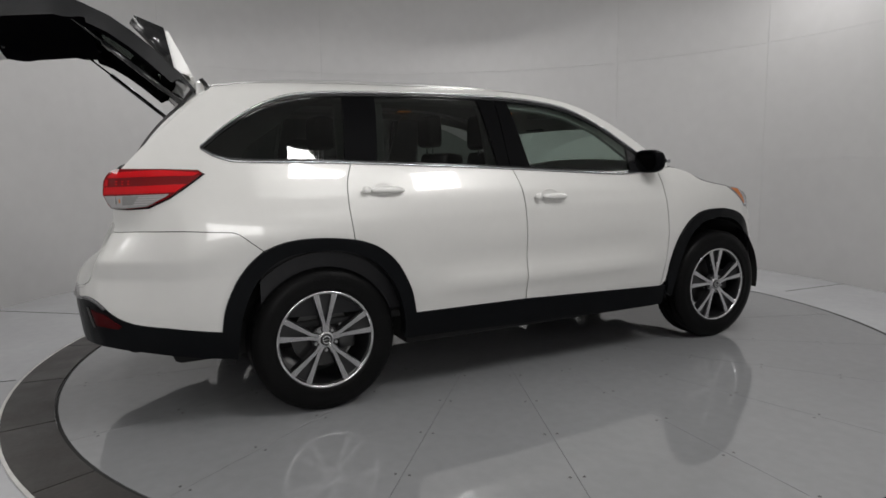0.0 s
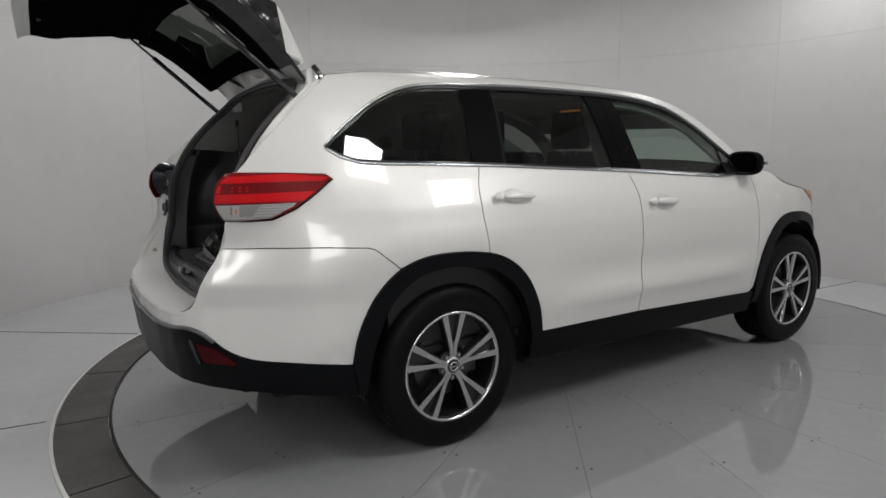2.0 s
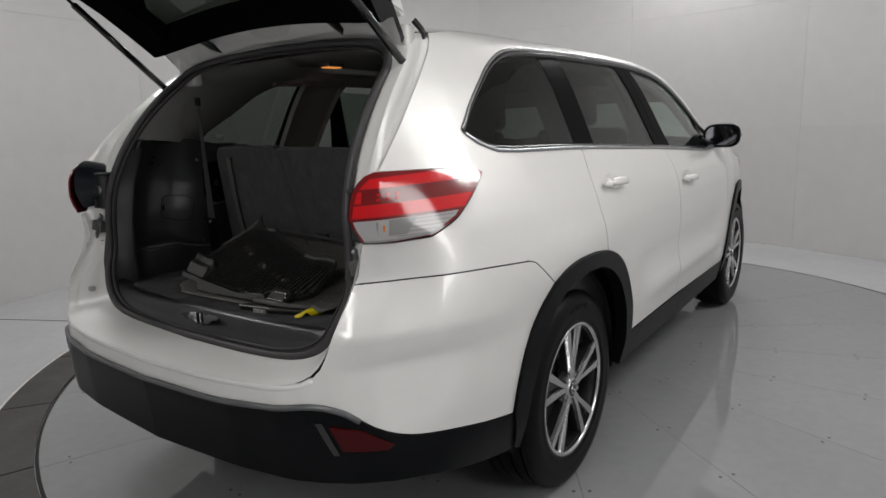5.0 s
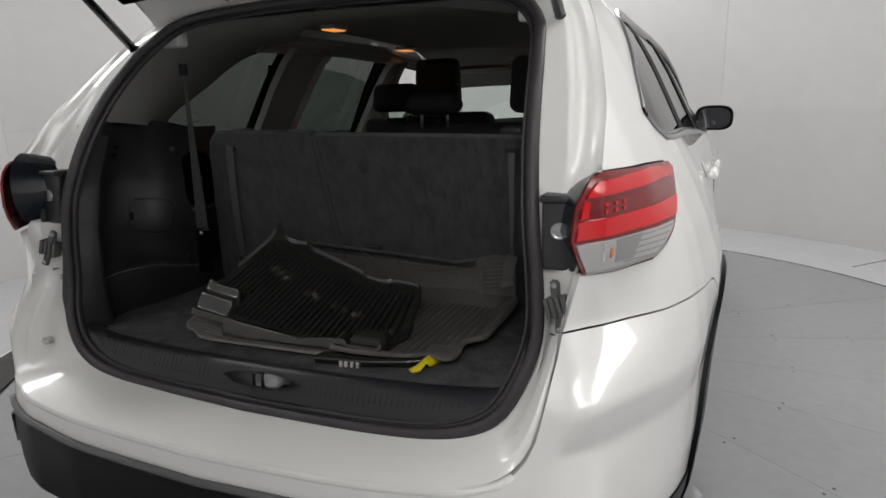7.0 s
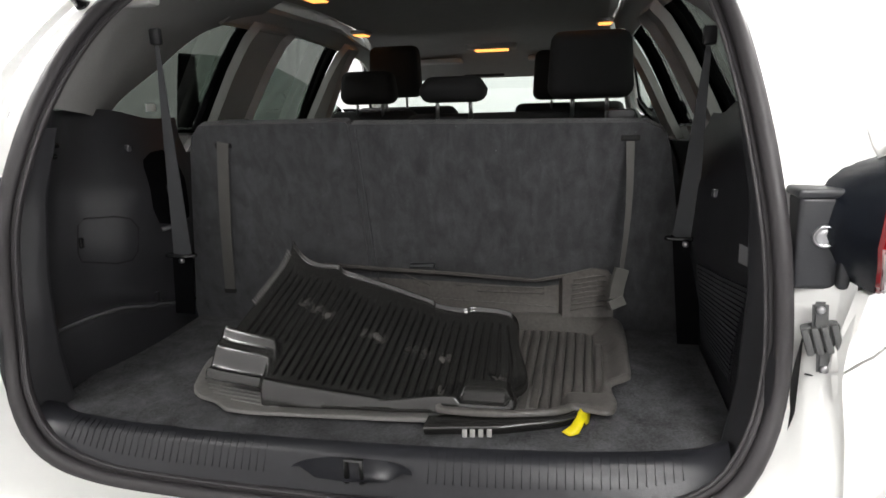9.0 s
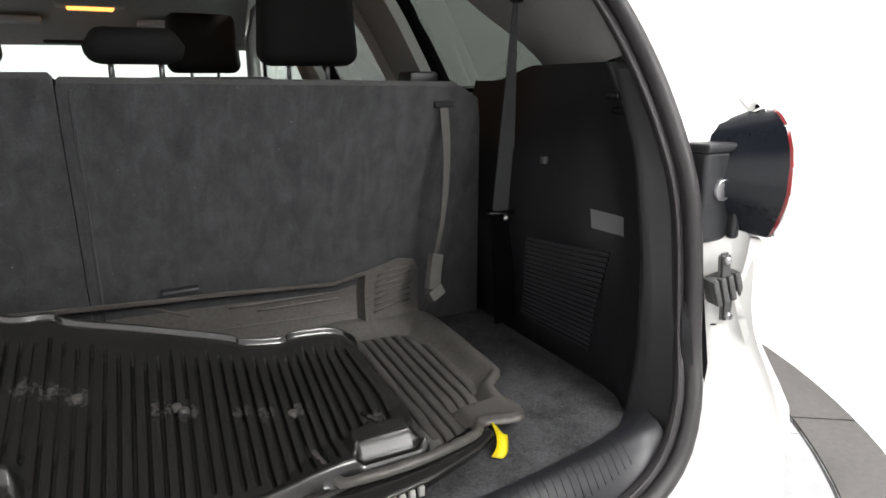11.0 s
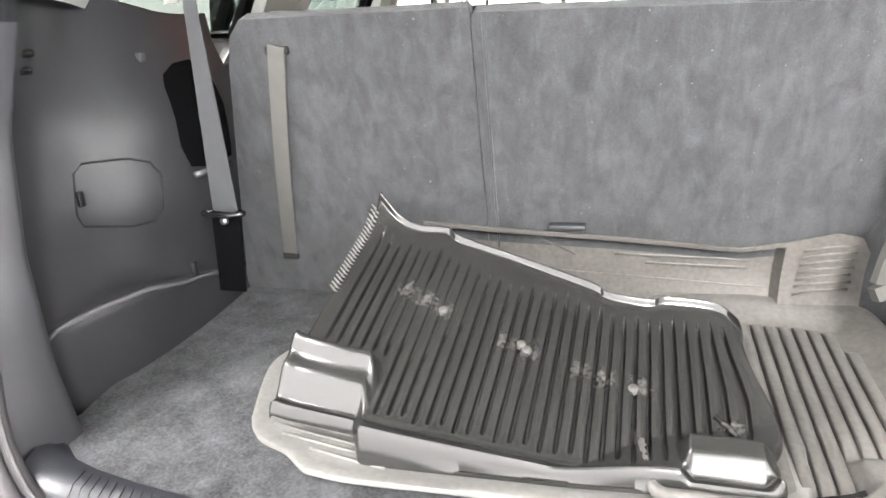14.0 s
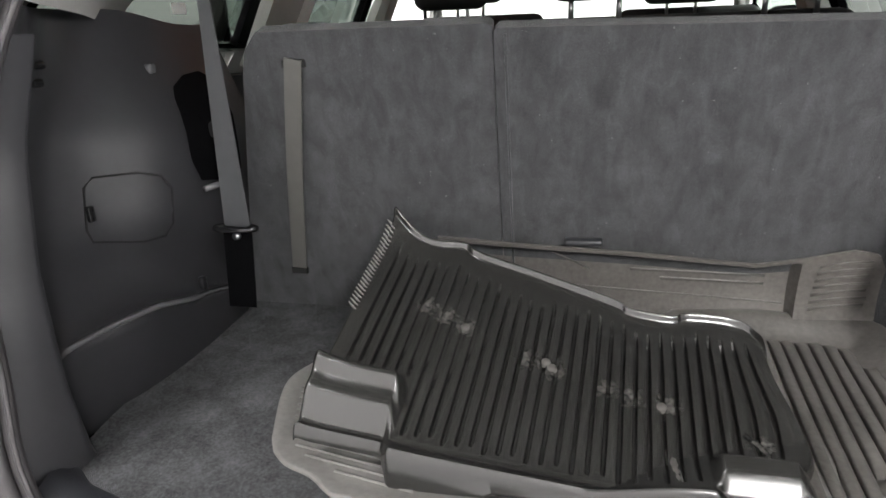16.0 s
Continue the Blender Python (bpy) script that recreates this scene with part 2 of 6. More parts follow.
    mix.inputs[2].default_value = (0.14, 0.14, 0.14, 1)
    nt.links.new(r2.outputs[0], mix.inputs[0])
    nt.links.new(mul.outputs[0], mix.inputs[1])
    nt.links.new(mix.outputs[0], b.inputs["Base Color"])


M_FLOORCARPET = material("grey_floor_carpet", (0.056, 0.057, 0.060), 1.0, 0, 0, 0.7, 18, 0.8, 700, sheen=0.04, specular=0.15)
add_streaks(M_CARPET, (38, 38, 9), 0.68, 1.32)
add_streaks(M_FLOORCARPET, (24, 20, 20), 0.72, 1.3)

# ---- building tools ----
from mathutils import geometry


def mesh_object(name, bm, mat, smooth=True, normals=None):
    me = bpy.data.meshes.new(name)
    if smooth:
        for f in bm.faces:
            f.smooth = True
    bm.to_mesh(me)
    bm.free()
    me.materials.append(mat)
    if normals is not None:
        me.normals_split_custom_set_from_vertices(normals)
    return new(name, me)


def part(name, bm, mat, parent, label="", smooth=True, normals=None):
    """One mesh object under a thing or under a part."""
    ob = mesh_object(name, bm, mat, smooth, normals)
    ob.parent = parent
    if label:
        ob["label"] = label
    return ob


def thing(name, label, category, group="", kind="", at=(0, 0, 0)):
    ob = new(name)
    ob.location = at
    return tagged(ob, label, category, group, kind)


def sharp(bm, angle=35):
    for e in bm.edges:
        if len(e.link_faces) == 2 and e.calc_face_angle(0) > radians(angle):
            e.smooth = False
    return bm


def box(bm, lo, hi, m=None, bevel=0.0, seg=2):
    """A box between two corners, its edges rounded."""
    vs = []
    tmp = bmesh.new()
    bmesh.ops.create_cube(tmp, size=1)
    for v in tmp.verts:
        v.co = Vector([lo[i] + (v.co[i] + 0.5) * (hi[i] - lo[i]) for i in range(3)])
    if bevel:
        bmesh.ops.bevel(tmp, geom=tmp.edges[:], offset=bevel, segments=seg, affect="EDGES", profile=0.5)
    merge(bm, tmp, m)
    return bm


def merge(bm, tmp, m=None):
    if m is not None:
        tmp.transform(m)
    me = bpy.data.meshes.new("tmp")
    tmp.to_mesh(me)
    tmp.free()
    bm.from_mesh(me)
    bpy.data.meshes.remove(me)


def tube(bm, pts, r, n=8, closed=False, flat=None, ref=None):
    """A round bar along points; flat=(w, h, up) makes it a band."""
    pts = [Vector(p) for p in pts]
    rings = []
    for i, p in enumerate(pts):
        a = pts[i - 1] if (i or closed) else pts[i]
        b = pts[(i + 1) % len(pts)] if (i + 1 < len(pts) or closed) else pts[i]
        d = (b - a).normalized()
        if flat:
            u = Vector(flat[2])
            side = d.cross(u).normalized()
            up = side.cross(d).normalized()
            ring = [p + side * sx * flat[0] / 2 + up * sy * flat[1] / 2 for sx, sy in
                    ((-1, -1), (1, -1), (1, 1), (-1, 1))]
        else:
            u = Vector(ref) if ref else Vector((0, 0, 1)) if abs(d.z) < 0.9 else Vector((0, 1, 0))
            side = d.cross(u).normalized()
            up = side.cross(d)
            ring = [p + (side * math.cos(k * math.tau / n) + up * math.sin(k * math.tau / n)) * r for k in range(n)]
        rings.append([bm.verts.new(q) for q in ring])
    m = len(rings[0])
    for i in range(len(rings) if closed else len(rings) - 1):
        a, b = rings[i], rings[(i + 1) % len(rings)]
        for k in range(m):
            bm.faces.new((a[k], a[(k + 1) % m], b[(k + 1) % m], b[k]))
    if not closed:
        bm.faces.new(rings[0][::-1])
        bm.faces.new(rings[-1])
    bmesh.ops.recalc_face_normals(bm, faces=bm.faces[:])
    return bm


def loft(bm, rows, closed=False):
    """Faces between rows of points."""
    vs = [[bm.verts.new(p) for p in row] for row in rows]
    for a, b in zip(vs, vs[1:]):
        n = len(a)
        for k in range(n if closed else n - 1):
            bm.faces.new((a[k], a[(k + 1) % n], b[(k + 1) % n], b[k]))
    return vs


def lathe(bm, profile, n=48, axis="X", a0=0.0, a1=math.tau):
    """Turn (radius, along) points round an axis."""
    full = abs(a1 - a0 - math.tau) < 1e-6
    rows = []
    for k in range(n if full else n + 1):
        a = a0 + (a1 - a0) * k / n
        rows.append([Vector((h, r * math.cos(a), r * math.sin(a))) if axis == "X" else Vector((r * math.cos(a), r * math.sin(a), h))
                     for r, h in profile])
    if full:
        rows.append(rows[0])
    loft(bm, rows)
    bmesh.ops.remove_doubles(bm, verts=bm.verts[:], dist=1e-5)
    bmesh.ops.recalc_face_normals(bm, faces=bm.faces[:])
    return bm


def smooth_line(pts, step=0.03, closed=False):
    """A Catmull-Rom curve through points of any dimension, cut into short steps."""
    P = [np.array(p, float) for p in pts]
    n = len(P)
    out = []
    for i in range(n if closed else n - 1):
        p1, p2 = P[i], P[(i + 1) % n]
        p0 = P[i - 1] if (i or closed) else 2 * p1 - p2
        p3 = P[(i + 2) % n] if (i + 2 < n or closed) else 2 * p2 - p1
        k = max(1, int(np.linalg.norm(p2 - p1) / step))
        for j in range(k):
            t = j / k
            out.append(0.5 * (2 * p1 + (p2 - p0) * t + (2 * p0 - 5 * p1 + 4 * p2 - p3) * t * t + (3 * p1 - p0 - 3 * p2 + p3) * t ** 3))
    if not closed:
        out.append(P[-1])
    return out


def straight_line(pts, step=0.03):
    out = []
    for a, b in zip(pts, pts[1:]):
        a, b = np.array(a, float), np.array(b, float)
        k = max(1, int(np.linalg.norm(b - a) / step))
        out += [a + (b - a) * j / k for j in range(k)]
    return out + [np.array(pts[-1], float)]


def resample(pts, n):
    P = np.array([np.array(p, float) for p in pts])
    d = np.concatenate([[0], np.cumsum(np.linalg.norm(np.diff(P, axis=0), axis=1))])
    return np.array([[np.interp(t, d, P[:, k]) for k in range(P.shape[1])] for t in np.linspace(0, d[-1], n)])


def inside(poly, q):
    x, y = q
    p = np.asarray(poly)
    a, b = p, np.roll(p, -1, axis=0)
    c = (a[:, 1] > y) != (b[:, 1] > y)
    with np.errstate(divide="ignore", invalid="ignore"):
        xs = (b[:, 0] - a[:, 0]) * (y - a[:, 1]) / (b[:, 1] - a[:, 1]) + a[:, 0]
    return int(np.sum(c & (x < xs))) % 2 == 1


def near(poly, q):
    a = np.asarray(poly)
    b = np.roll(a, -1, axis=0)
    d = b - a
    t = np.clip(np.sum((np.array(q) - a) * d, axis=1) / np.maximum(np.sum(d * d, axis=1), 1e-12), 0, 1)
    return float(np.min(np.linalg.norm(a + d * t[:, None] - np.array(q), axis=1)))


def clean(poly):
    out = []
    for p in poly:
        p = np.array(p, float)
        if not out or np.linalg.norm(p - out[-1]) > 1e-4:
            out.append(p)
    if np.linalg.norm(out[0] - out[-1]) < 1e-4:
        out.pop()
    return out


def shrink(poly, d):
    """The outline moved inwards by d."""
    p = np.array(clean(poly))
    area = np.sum(p[:, 0] * np.roll(p[:, 1], -1) - np.roll(p[:, 0], -1) * p[:, 1])
    s = 1 if area > 0 else -1
    e = np.roll(p, -1, axis=0) - p
    e /= np.linalg.norm(e, axis=1)[:, None]
    nrm = np.stack([-e[:, 1], e[:, 0]], axis=1) * s
    m = nrm + np.roll(nrm, 1, axis=0)
    m /= np.maximum(np.sum(m * np.roll(nrm, 1, axis=0), axis=1), 0.4)[:, None]
    return list(p + m * d)


def fill(poly, grid):
    """Triangles over an outline, with grid points inside it."""
    p = np.array(poly)
    pts = [Vector(q) for q in p]
    for x in np.arange(p[:, 0].min(), p[:, 0].max(), grid):
        for j, y in enumerate(np.arange(p[:, 1].min(), p[:, 1].max(), grid)):
            q = (x + (grid / 2 if j % 2 else 0), y)
            if inside(p, q) and near(p, q) > grid * 0.45:
                pts.append(Vector(q))
    n = len(p)
    vs, _, fs, *_ = geometry.delaunay_2d_cdt(pts, [], [list(range(n))], 1, 1e-6)
    return vs, fs


def sheet(name, poly, chart, mat, parent, label="", gap=0.003, thick=0.016, grid=0.05, off=0.0, roll=0.004):
    """A curved panel: an outline in chart coordinates, a folded edge all round, and exact normals.
    chart(a, b) gives the place and the outward normal."""
    poly = shrink(poly, gap) if gap else clean(poly)
    poly = straight_line(list(poly) + [poly[0]], grid * 0.7)[:-1]
    vs, fs = fill(poly, grid)
    bm = bmesh.new()
    normals = []
    made = []
    for v in vs:
        q, nn = chart(v[0], v[1])
        made.append(bm.verts.new(q + nn * off))
        normals.append(nn)
    for f in fs:
        try:
            face = bm.faces.new([made[k] for k in f])
        except ValueError:
            continue
        face.normal_update()
        if face.normal.dot(normals[f[0]]) < 0:
            face.normal_flip()
    ring = [e for e in bm.edges if len(e.link_faces) == 1]
    rim = []
    for e in ring:
        loop = e.link_faces[0]
        verts = list(loop.verts)
        i = verts.index(e.verts[0])
        a, b = (e.verts[0], e.verts[1]) if verts[(i + 1) % len(verts)] is e.verts[1] else (e.verts[1], e.verts[0])
        rim.append((a, b))
    index = {v: k for k, v in enumerate(made)}
    edge_in = {}
    edge_top = {}
    for a, b in rim:
        for v in (a, b):
            if v not in edge_in:
                nn = normals[index[v]]
                edge_top[v] = bm.verts.new(v.co)
                normals.append(Vector((0, 0, 0)))
                edge_in[v] = bm.verts.new(v.co - nn * thick)
                normals.append(Vector((0, 0, 0)))
    for a, b in rim:
        bm.faces.new((edge_top[b], edge_top[a], edge_in[a], edge_in[b]))
    return part(name, bm, mat, parent, label, True, [tuple(n) for n in normals])

# ---- the round studio ----
DISC = Vector((-0.04, 1.51, 0))
DISC_R = 2.795
ROOM = Vector((-0.32, 1.255, 0))
ROOM_R = 4.16


def arc_slab(bm, c, r0, r1, a0, a1, z0, z1, step=3.0):
    """A slab between two radii and two angles (degrees)."""
    n = max(1, int(abs(a1 - a0) / step))
    rows = []
    for k in range(n + 1):
        a = radians(a0 + (a1 - a0) * k / n)
        u = Vector((math.cos(a), math.sin(a), 0))
        rows.append([c + u * r0 + Vector((0, 0, z0)), c + u * r1 + Vector((0, 0, z0)), c + u * r1 + Vector((0, 0, z1)), c + u * r0 + Vector((0, 0, z1))])
    vs = loft(bm, rows, closed=True)
    bm.faces.new(vs[0][::-1])
    bm.faces.new(vs[-1])
    bmesh.ops.recalc_face_normals(bm, faces=bm.faces[:])
    return bm


bm = bmesh.new()
box(bm, (-9, -8, -0.2), (9, 9, -0.008))
floor = tagged(mesh_object("floor", bm, M_FLOOROUT, False), "pale grey painted concrete studio floor", "floor", kind="structure")
bm = bmesh.new()
for a in (8, 47, 86, 128, 171, 205, 232, 262):
    u = Vector((math.cos(radians(a)), math.sin(radians(a)), 0))
    tube(bm, [DISC + u * 3.1 + Vector((0, 0, -0.0075)), DISC + u * 4.6 + Vector((0, 0, -0.0075))], 0, flat=(0.006, 0.003, (0, 0, 1)))
part("floor_joint", bm, M_SEAM, floor)

bm = bmesh.new()
arc_slab(bm, ROOM, ROOM_R + 0.012, ROOM_R + 0.14, -18, 286, -0.01, 4.2, 1.5)
wall = tagged(mesh_object("wall_round", sharp(bm), M_WALL, True), "curved white painted studio wall with faint panel joints", "wall", kind="structure")
edges = (-18, 12, 42, 71, 96, 121, 148, 176, 204, 233, 262, 286)
for a0, a1 in zip(edges, edges[1:]):
    for z0, z1 in ((-0.008, 1.22), (1.22, 2.44), (2.44, 4.2)):
        bm = bmesh.new()
        arc_slab(bm, ROOM, ROOM_R, ROOM_R + 0.010, a0 + 0.012, a1 - 0.012, z0 + 0.0008, z1 - 0.0008, 1.5)
        part("wall_panel", sharp(bm), M_WALL, wall)
# the bay behind the camera closes the room
e0 = ROOM + Vector((math.cos(radians(-18)), math.sin(radians(-18)), 0)) * (ROOM_R + 0.07)
e1 = ROOM + Vector((math.cos(radians(286)), math.sin(radians(286)), 0)) * (ROOM_R + 0.07)
bm = bmesh.new()
tube(bm, [e0, (7.2, 0.0, 0), (7.2, -5.6, 0), (-0.5, -5.6, 0), (e1.x - 0.1, e1.y, 0)], 0, flat=(0.12, 0.02, (0, 0, 1)))
for v in bm.verts:
    v.co.z = -0.01 if v.co.z < 0 else 4.2
tagged(mesh_object("wall_bay", bm, M_WALL, False), "white painted wall of the entrance bay", "wall", kind="structure")
bm = bmesh.new()
box(bm, (-9, -8, 4.2), (9, 9, 4.35))
tagged(mesh_object("ceiling", bm, material("ceiling_paint", (0.42, 0.42, 0.41), 0.8), False), "plain grey painted studio ceiling", "ceiling", kind="structure")

# turntable: twenty wedge plates with a dark ring round part of it
turntable = thing("turntable", "glossy grey round turntable of screwed steel wedge plates", "turntable", kind="structure")
bm = bmesh.new()
lathe(bm, [(0.0, -0.006), (DISC_R + 0.016, -0.006), (DISC_R + 0.016, -0.03), (0.0, -0.03)], 96, "Z")
bm.transform(Matrix.Translation(DISC))
part("bed", bm, M_SEAM, turntable, "dark steel bed", False)
for k in range(20):
    bm = bmesh.new()
    a = -2.5 + 18 * k
    arc_slab(bm, DISC, 0.02, DISC_R, a + 0.03, a + 17.97, -0.004, 0.0, 2.0)
    part("plate", bm, M_FLOOR, turntable, "", False)
screw = bpy.data.meshes.new("screw")
bm = bmesh.new()
lathe(bm, [(0.0, 0.0016), (0.006, 0.0016), (0.007, 0.0)], 8, "Z")
bm.to_mesh(screw)
bm.free()
screw.materials.append(M_DARKMETAL)
for k in range(20):
    for r in (1.05, 1.46, 1.87, 2.28, 2.68):
        for s in (-1, 1):
            a = radians(-2.5 + 18 * k)
            u, v = Vector((math.cos(a), math.sin(a), 0)), Vector((-math.sin(a), math.cos(a), 0))
            if (u.x > 0.3 or u.y < -0.6):
                ob = new("screw", screw)
                ob.parent = turntable
                ob.location = DISC + u * r + v * s * 0.03
floor_ring = thing("floor_ring", "dark brown-black steel ring plates round the turntable", "floor ring", kind="structure")
for k in range(14):
    bm = bmesh.new()
    a = -6 - 15.0 * k
    arc_slab(bm, DISC, DISC_R + 0.018, DISC_R + 0.255, a - 14.9, a - 0.1, -0.007, 0.003, 1.5)
    part("ring_plate", sharp(bm), M_RING, floor_ring, "", True)
bm = bmesh.new()
arc_slab(bm, DISC, DISC_R + 0.256, DISC_R + 0.272, -216, -6, -0.007, 0.001, 2)
part("ring_edge", sharp(bm), material("pale_edge_paint", (0.6, 0.59, 0.57), 0.5, vary=0.15, scale=20), floor_ring, "chipped pale edge strip")

bm = bmesh.new()
arc_slab(bm, DISC, DISC_R + 0.003, DISC_R + 0.034, -6, 150, -0.010, -0.003, 2)
part("ring_joint", sharp(bm), M_SEAM, floor_ring, "dark open joint round the turntable")

# ---- the car: forward is +y, rear axle at y = 0 ----
car = thing("suv_car", "pearl white mid-size SUV with open tailgate and black wheel-arch cladding", "car")
PROFILE = [(0.20, 0.90), (0.30, 0.93), (0.45, 0.970), (0.60, 0.985), (0.80, 0.988), (1.00, 0.978), (1.10, 0.958), (1.20, 0.915), (1.29, 0.868),
           (1.40, 0.815), (1.50, 0.765), (1.60, 0.705), (1.66, 0.655), (1.70, 0.58), (1.75, 0.42)]
ZT = np.linspace(0.1, 1.8, 341)
WT = np.interp(ZT, [a for a, b in PROFILE], [b for a, b in PROFILE])
KER = np.exp(-np.linspace(-2, 2, 17) ** 2)
WT = np.convolve(np.pad(WT, 8, mode="edge"), KER / KER.sum(), "valid")
# plan curve: chart coordinate, share of the half width lost, y
PLAN = [(-2.0, 1.0, -1.075), (-1.40, 0.56, -1.06), (-1.20, 0.345, -1.035), (-1.10, 0.255, -1.005), (-1.0, 0.172, -0.955), (-0.90, 0.120, -0.885), (-0.75, 0.068, -0.743),
        (-0.52, 0.028, -0.52), (-0.3, 0.005, -0.3), (-0.1, 0, -0.1), (2.2, 0, 2.2), (2.5, 0.006, 2.5), (2.8, 0.03, 2.798), (3.1, 0.085, 3.09), (3.3, 0.15, 3.275),
        (3.45, 0.235, 3.395), (3.6, 0.35, 3.485), (3.8, 0.55, 3.56), (4.4, 1.0, 3.62)]
ST = np.linspace(-2.0, 4.4, 641)
KER2 = np.exp(-np.linspace(-2, 2, 9) ** 2)
KER2 /= KER2.sum()
LT = np.convolve(np.pad(np.interp(ST, [p[0] for p in PLAN], [p[1] for p in PLAN]), 4, mode="reflect", reflect_type="odd"), KER2, "valid")
YT = np.convolve(np.pad(np.interp(ST, [p[0] for p in PLAN], [p[2] for p in PLAN]), 4, mode="reflect", reflect_type="odd"), KER2, "valid")


def ease(t, a, b):
    t = min(max((t - a) / (b - a), 0), 1)
    return t * t * (3 - 2 * t)


def skin(s, z):
    """The body's side and ends: a place on the right half from the chart (s along the car, z up)."""
    w = float(np.interp(z, ZT, WT))
    x = w * (1 - float(np.interp(s, ST, LT)))
    y = float(np.interp(s, ST, YT))
    if s < -0.6:
        x -= ease(-s, 0.6, 1.0) * (1 - ease(-s, 1.1, 1.7)) * max(w - 0.89, 0) * float(np.interp(z, [0.5, 0.75], [0.6, 1.0]))
    if s < -0.55:
        y -= ease(-s, 0.55, 1.0) * float(np.interp(z, [0.40, 0.62, 0.80, 0.98, 1.10], [0.035, 0.06, 0.05, 0.015, 0]))
        # narrow waist between the bumper and the lamp
        y += ease(-s, 0.70, 1.0) * float(np.interp(z, [0.84, 0.90, 0.95, 1.0, 1.06, 1.12, 1.20, 1.25], [0, 0.020, 0.042, 0.050, 0.026, 0.008, 0.010, 0.020]))
    if s > 2.9:
        y -= ease(s, 2.9, 3.6) * (z - 0.45) * 0.26
    if z > 1.2 and s > 1.4:
        x -= 0.05 * ((s - 1.4) / 0.8) ** 2 * ease(z, 1.2, 1.32)
    # raised band over the wheels and a crease low on the doors
    x += 0.010 * math.exp(-((z - 0.60) / 0.05) ** 2) * ease(s, 0.55, 0.9) * ease(-s, -2.25, -1.9)
    x -= 0.012 * math.exp(-((z - 0.74) / 0.09) ** 2) * ease(s, 0.45, 0.8) * ease(-s, -2.3, -1.9)
    x += 0.024 * math.exp(-((s + 0.10) / 0.5) ** 2) * math.exp(-((z - 0.93) / 0.11) ** 2)
    # crease along the rear bumper
    c = float(np.interp(z, [0.76, 0.845, 0.855, 0.985], [0, 0.019, 0.019, 0])) * ease(-s, 0.30, 0.75) * (1 - ease(-s, 0.97, 1.02))
    x, y = x + 0.8 * c, y - 0.6 * c * ease(-s, 0.6, 0.9)
    return Vector((x, y, z))


def chart_for(sign):
    def chart(s, z, e=0.006):
        p = skin(s, z)
        n = (skin(s + e, z) - skin(s - e, z)).cross(skin(s, z + e) - skin(s, z - e)).normalized()
        return Vector((p.x * sign, p.y, p.z)), Vector((n.x * sign, n.y, n.z))
    return chart


ARCH = [(-0.49, 0.49), (-0.465, 0.62), (-0.39, 0.765), (-0.285, 0.865), (-0.14, 0.910), (0.08, 0.905), (0.26, 0.86), (0.385, 0.765), (0.465, 0.62), (0.50, 0.47)]
ARCH_IN = [(-0.425, 0.345), (-0.41, 0.49), (-0.375, 0.62), (-0.31, 0.74), (-0.215, 0.82), (-0.10, 0.85), (0.06, 0.85), (0.20, 0.81), (0.31, 0.735), (0.385, 0.62), (0.43, 0.47), (0.44, 0.335)]
ARCH_S = smooth_line(ARCH)
FRONT = [(p[0] + 2.79, p[1]) for p in ARCH]
FRONT_S = smooth_line(FRONT)
DLO_TOP = smooth_line([(-0.52, 1.365), (-0.40, 1.462), (-0.24, 1.562), (-0.08, 1.622), (0.09, 1.645), (0.28, 1.652), (0.55, 1.658), (0.85, 1.655), (1.20, 1.645),
                       (1.46, 1.622), (1.68, 1.575), (1.89, 1.475), (2.05, 1.372), (2.20, 1.268)])
DLO_LOW = smooth_line([(2.22, 1.195), (1.98, 1.172), (1.72, 1.184), (1.12, 1.224), (0.65, 1.25), (0.19, 1.274), (-0.29, 1.29)]) + smooth_line([(-0.39, 1.297), (-0.47, 1.325), (-0.515, 1.355)])[0:]
REAR_DOOR_BACK = smooth_line([(0.195, 1.273), (0.16, 1.18), (0.15, 1.07), (0.155, 0.98), (0.165, 0.892)])
B_LINE = smooth_line([(1.15, 1.222), (1.185, 1.11), (1.20, 0.95), (1.205, 0.79), (1.20, 0.465)])
A_LINE = smooth_line([(2.235, 1.19), (2.26, 1.06), (2.29, 0.88), (2.29, 0.68), (2.25, 0.43)])
ROOF_EDGE = smooth_line([(-0.43, 1.665), (-0.18, 1.695), (0.36, 1.708), (0.87, 1.702), (1.20, 1.690), (1.49, 1.662), (1.73, 1.61), (1.92, 1.53), (2.15, 1.395), (2.36, 1.245)])
D_EDGE = smooth_line([(-0.43, 1.665), (-0.64, 1.49), (-0.79, 1.36), (-0.895, 1.268)])
LAMP = [(-0.515, 1.237), (-0.54, 1.256), (-0.70, 1.264), (-0.91, 1.270), (-0.945, 1.262), (-0.974, 1.246), (-0.990, 1.218), (-0.996, 1.155), (-0.958, 1.086), (-0.87, 1.083), (-0.77, 1.089), (-0.68, 1.128), (-0.60, 1.178)]
BUMPER_SEAM = smooth_line([(-1.0, 0.976), (-0.81, 0.982), (-0.63, 0.98), (-0.42, 0.965)]) + straight_line([(-0.39, 0.955), (-0.285, 0.868)])
BUMPER_LOW = smooth_line([(-0.49, 0.49), (-0.60, 0.508), (-0.72, 0.532), (-0.84, 0.555), (-0.92, 0.60), (-0.99, 0.655), (-1.08, 0.675), (-1.2, 0.665), (-1.5, 0.65), (-2.004, 0.645)])
BUMPER_TOP = smooth_line([(-1.0, 0.976), (-1.012, 0.90), (-1.03, 0.80), (-1.07, 0.745), (-1.15, 0.722), (-1.3, 0.712), (-1.6, 0.705), (-2.004, 0.702)])
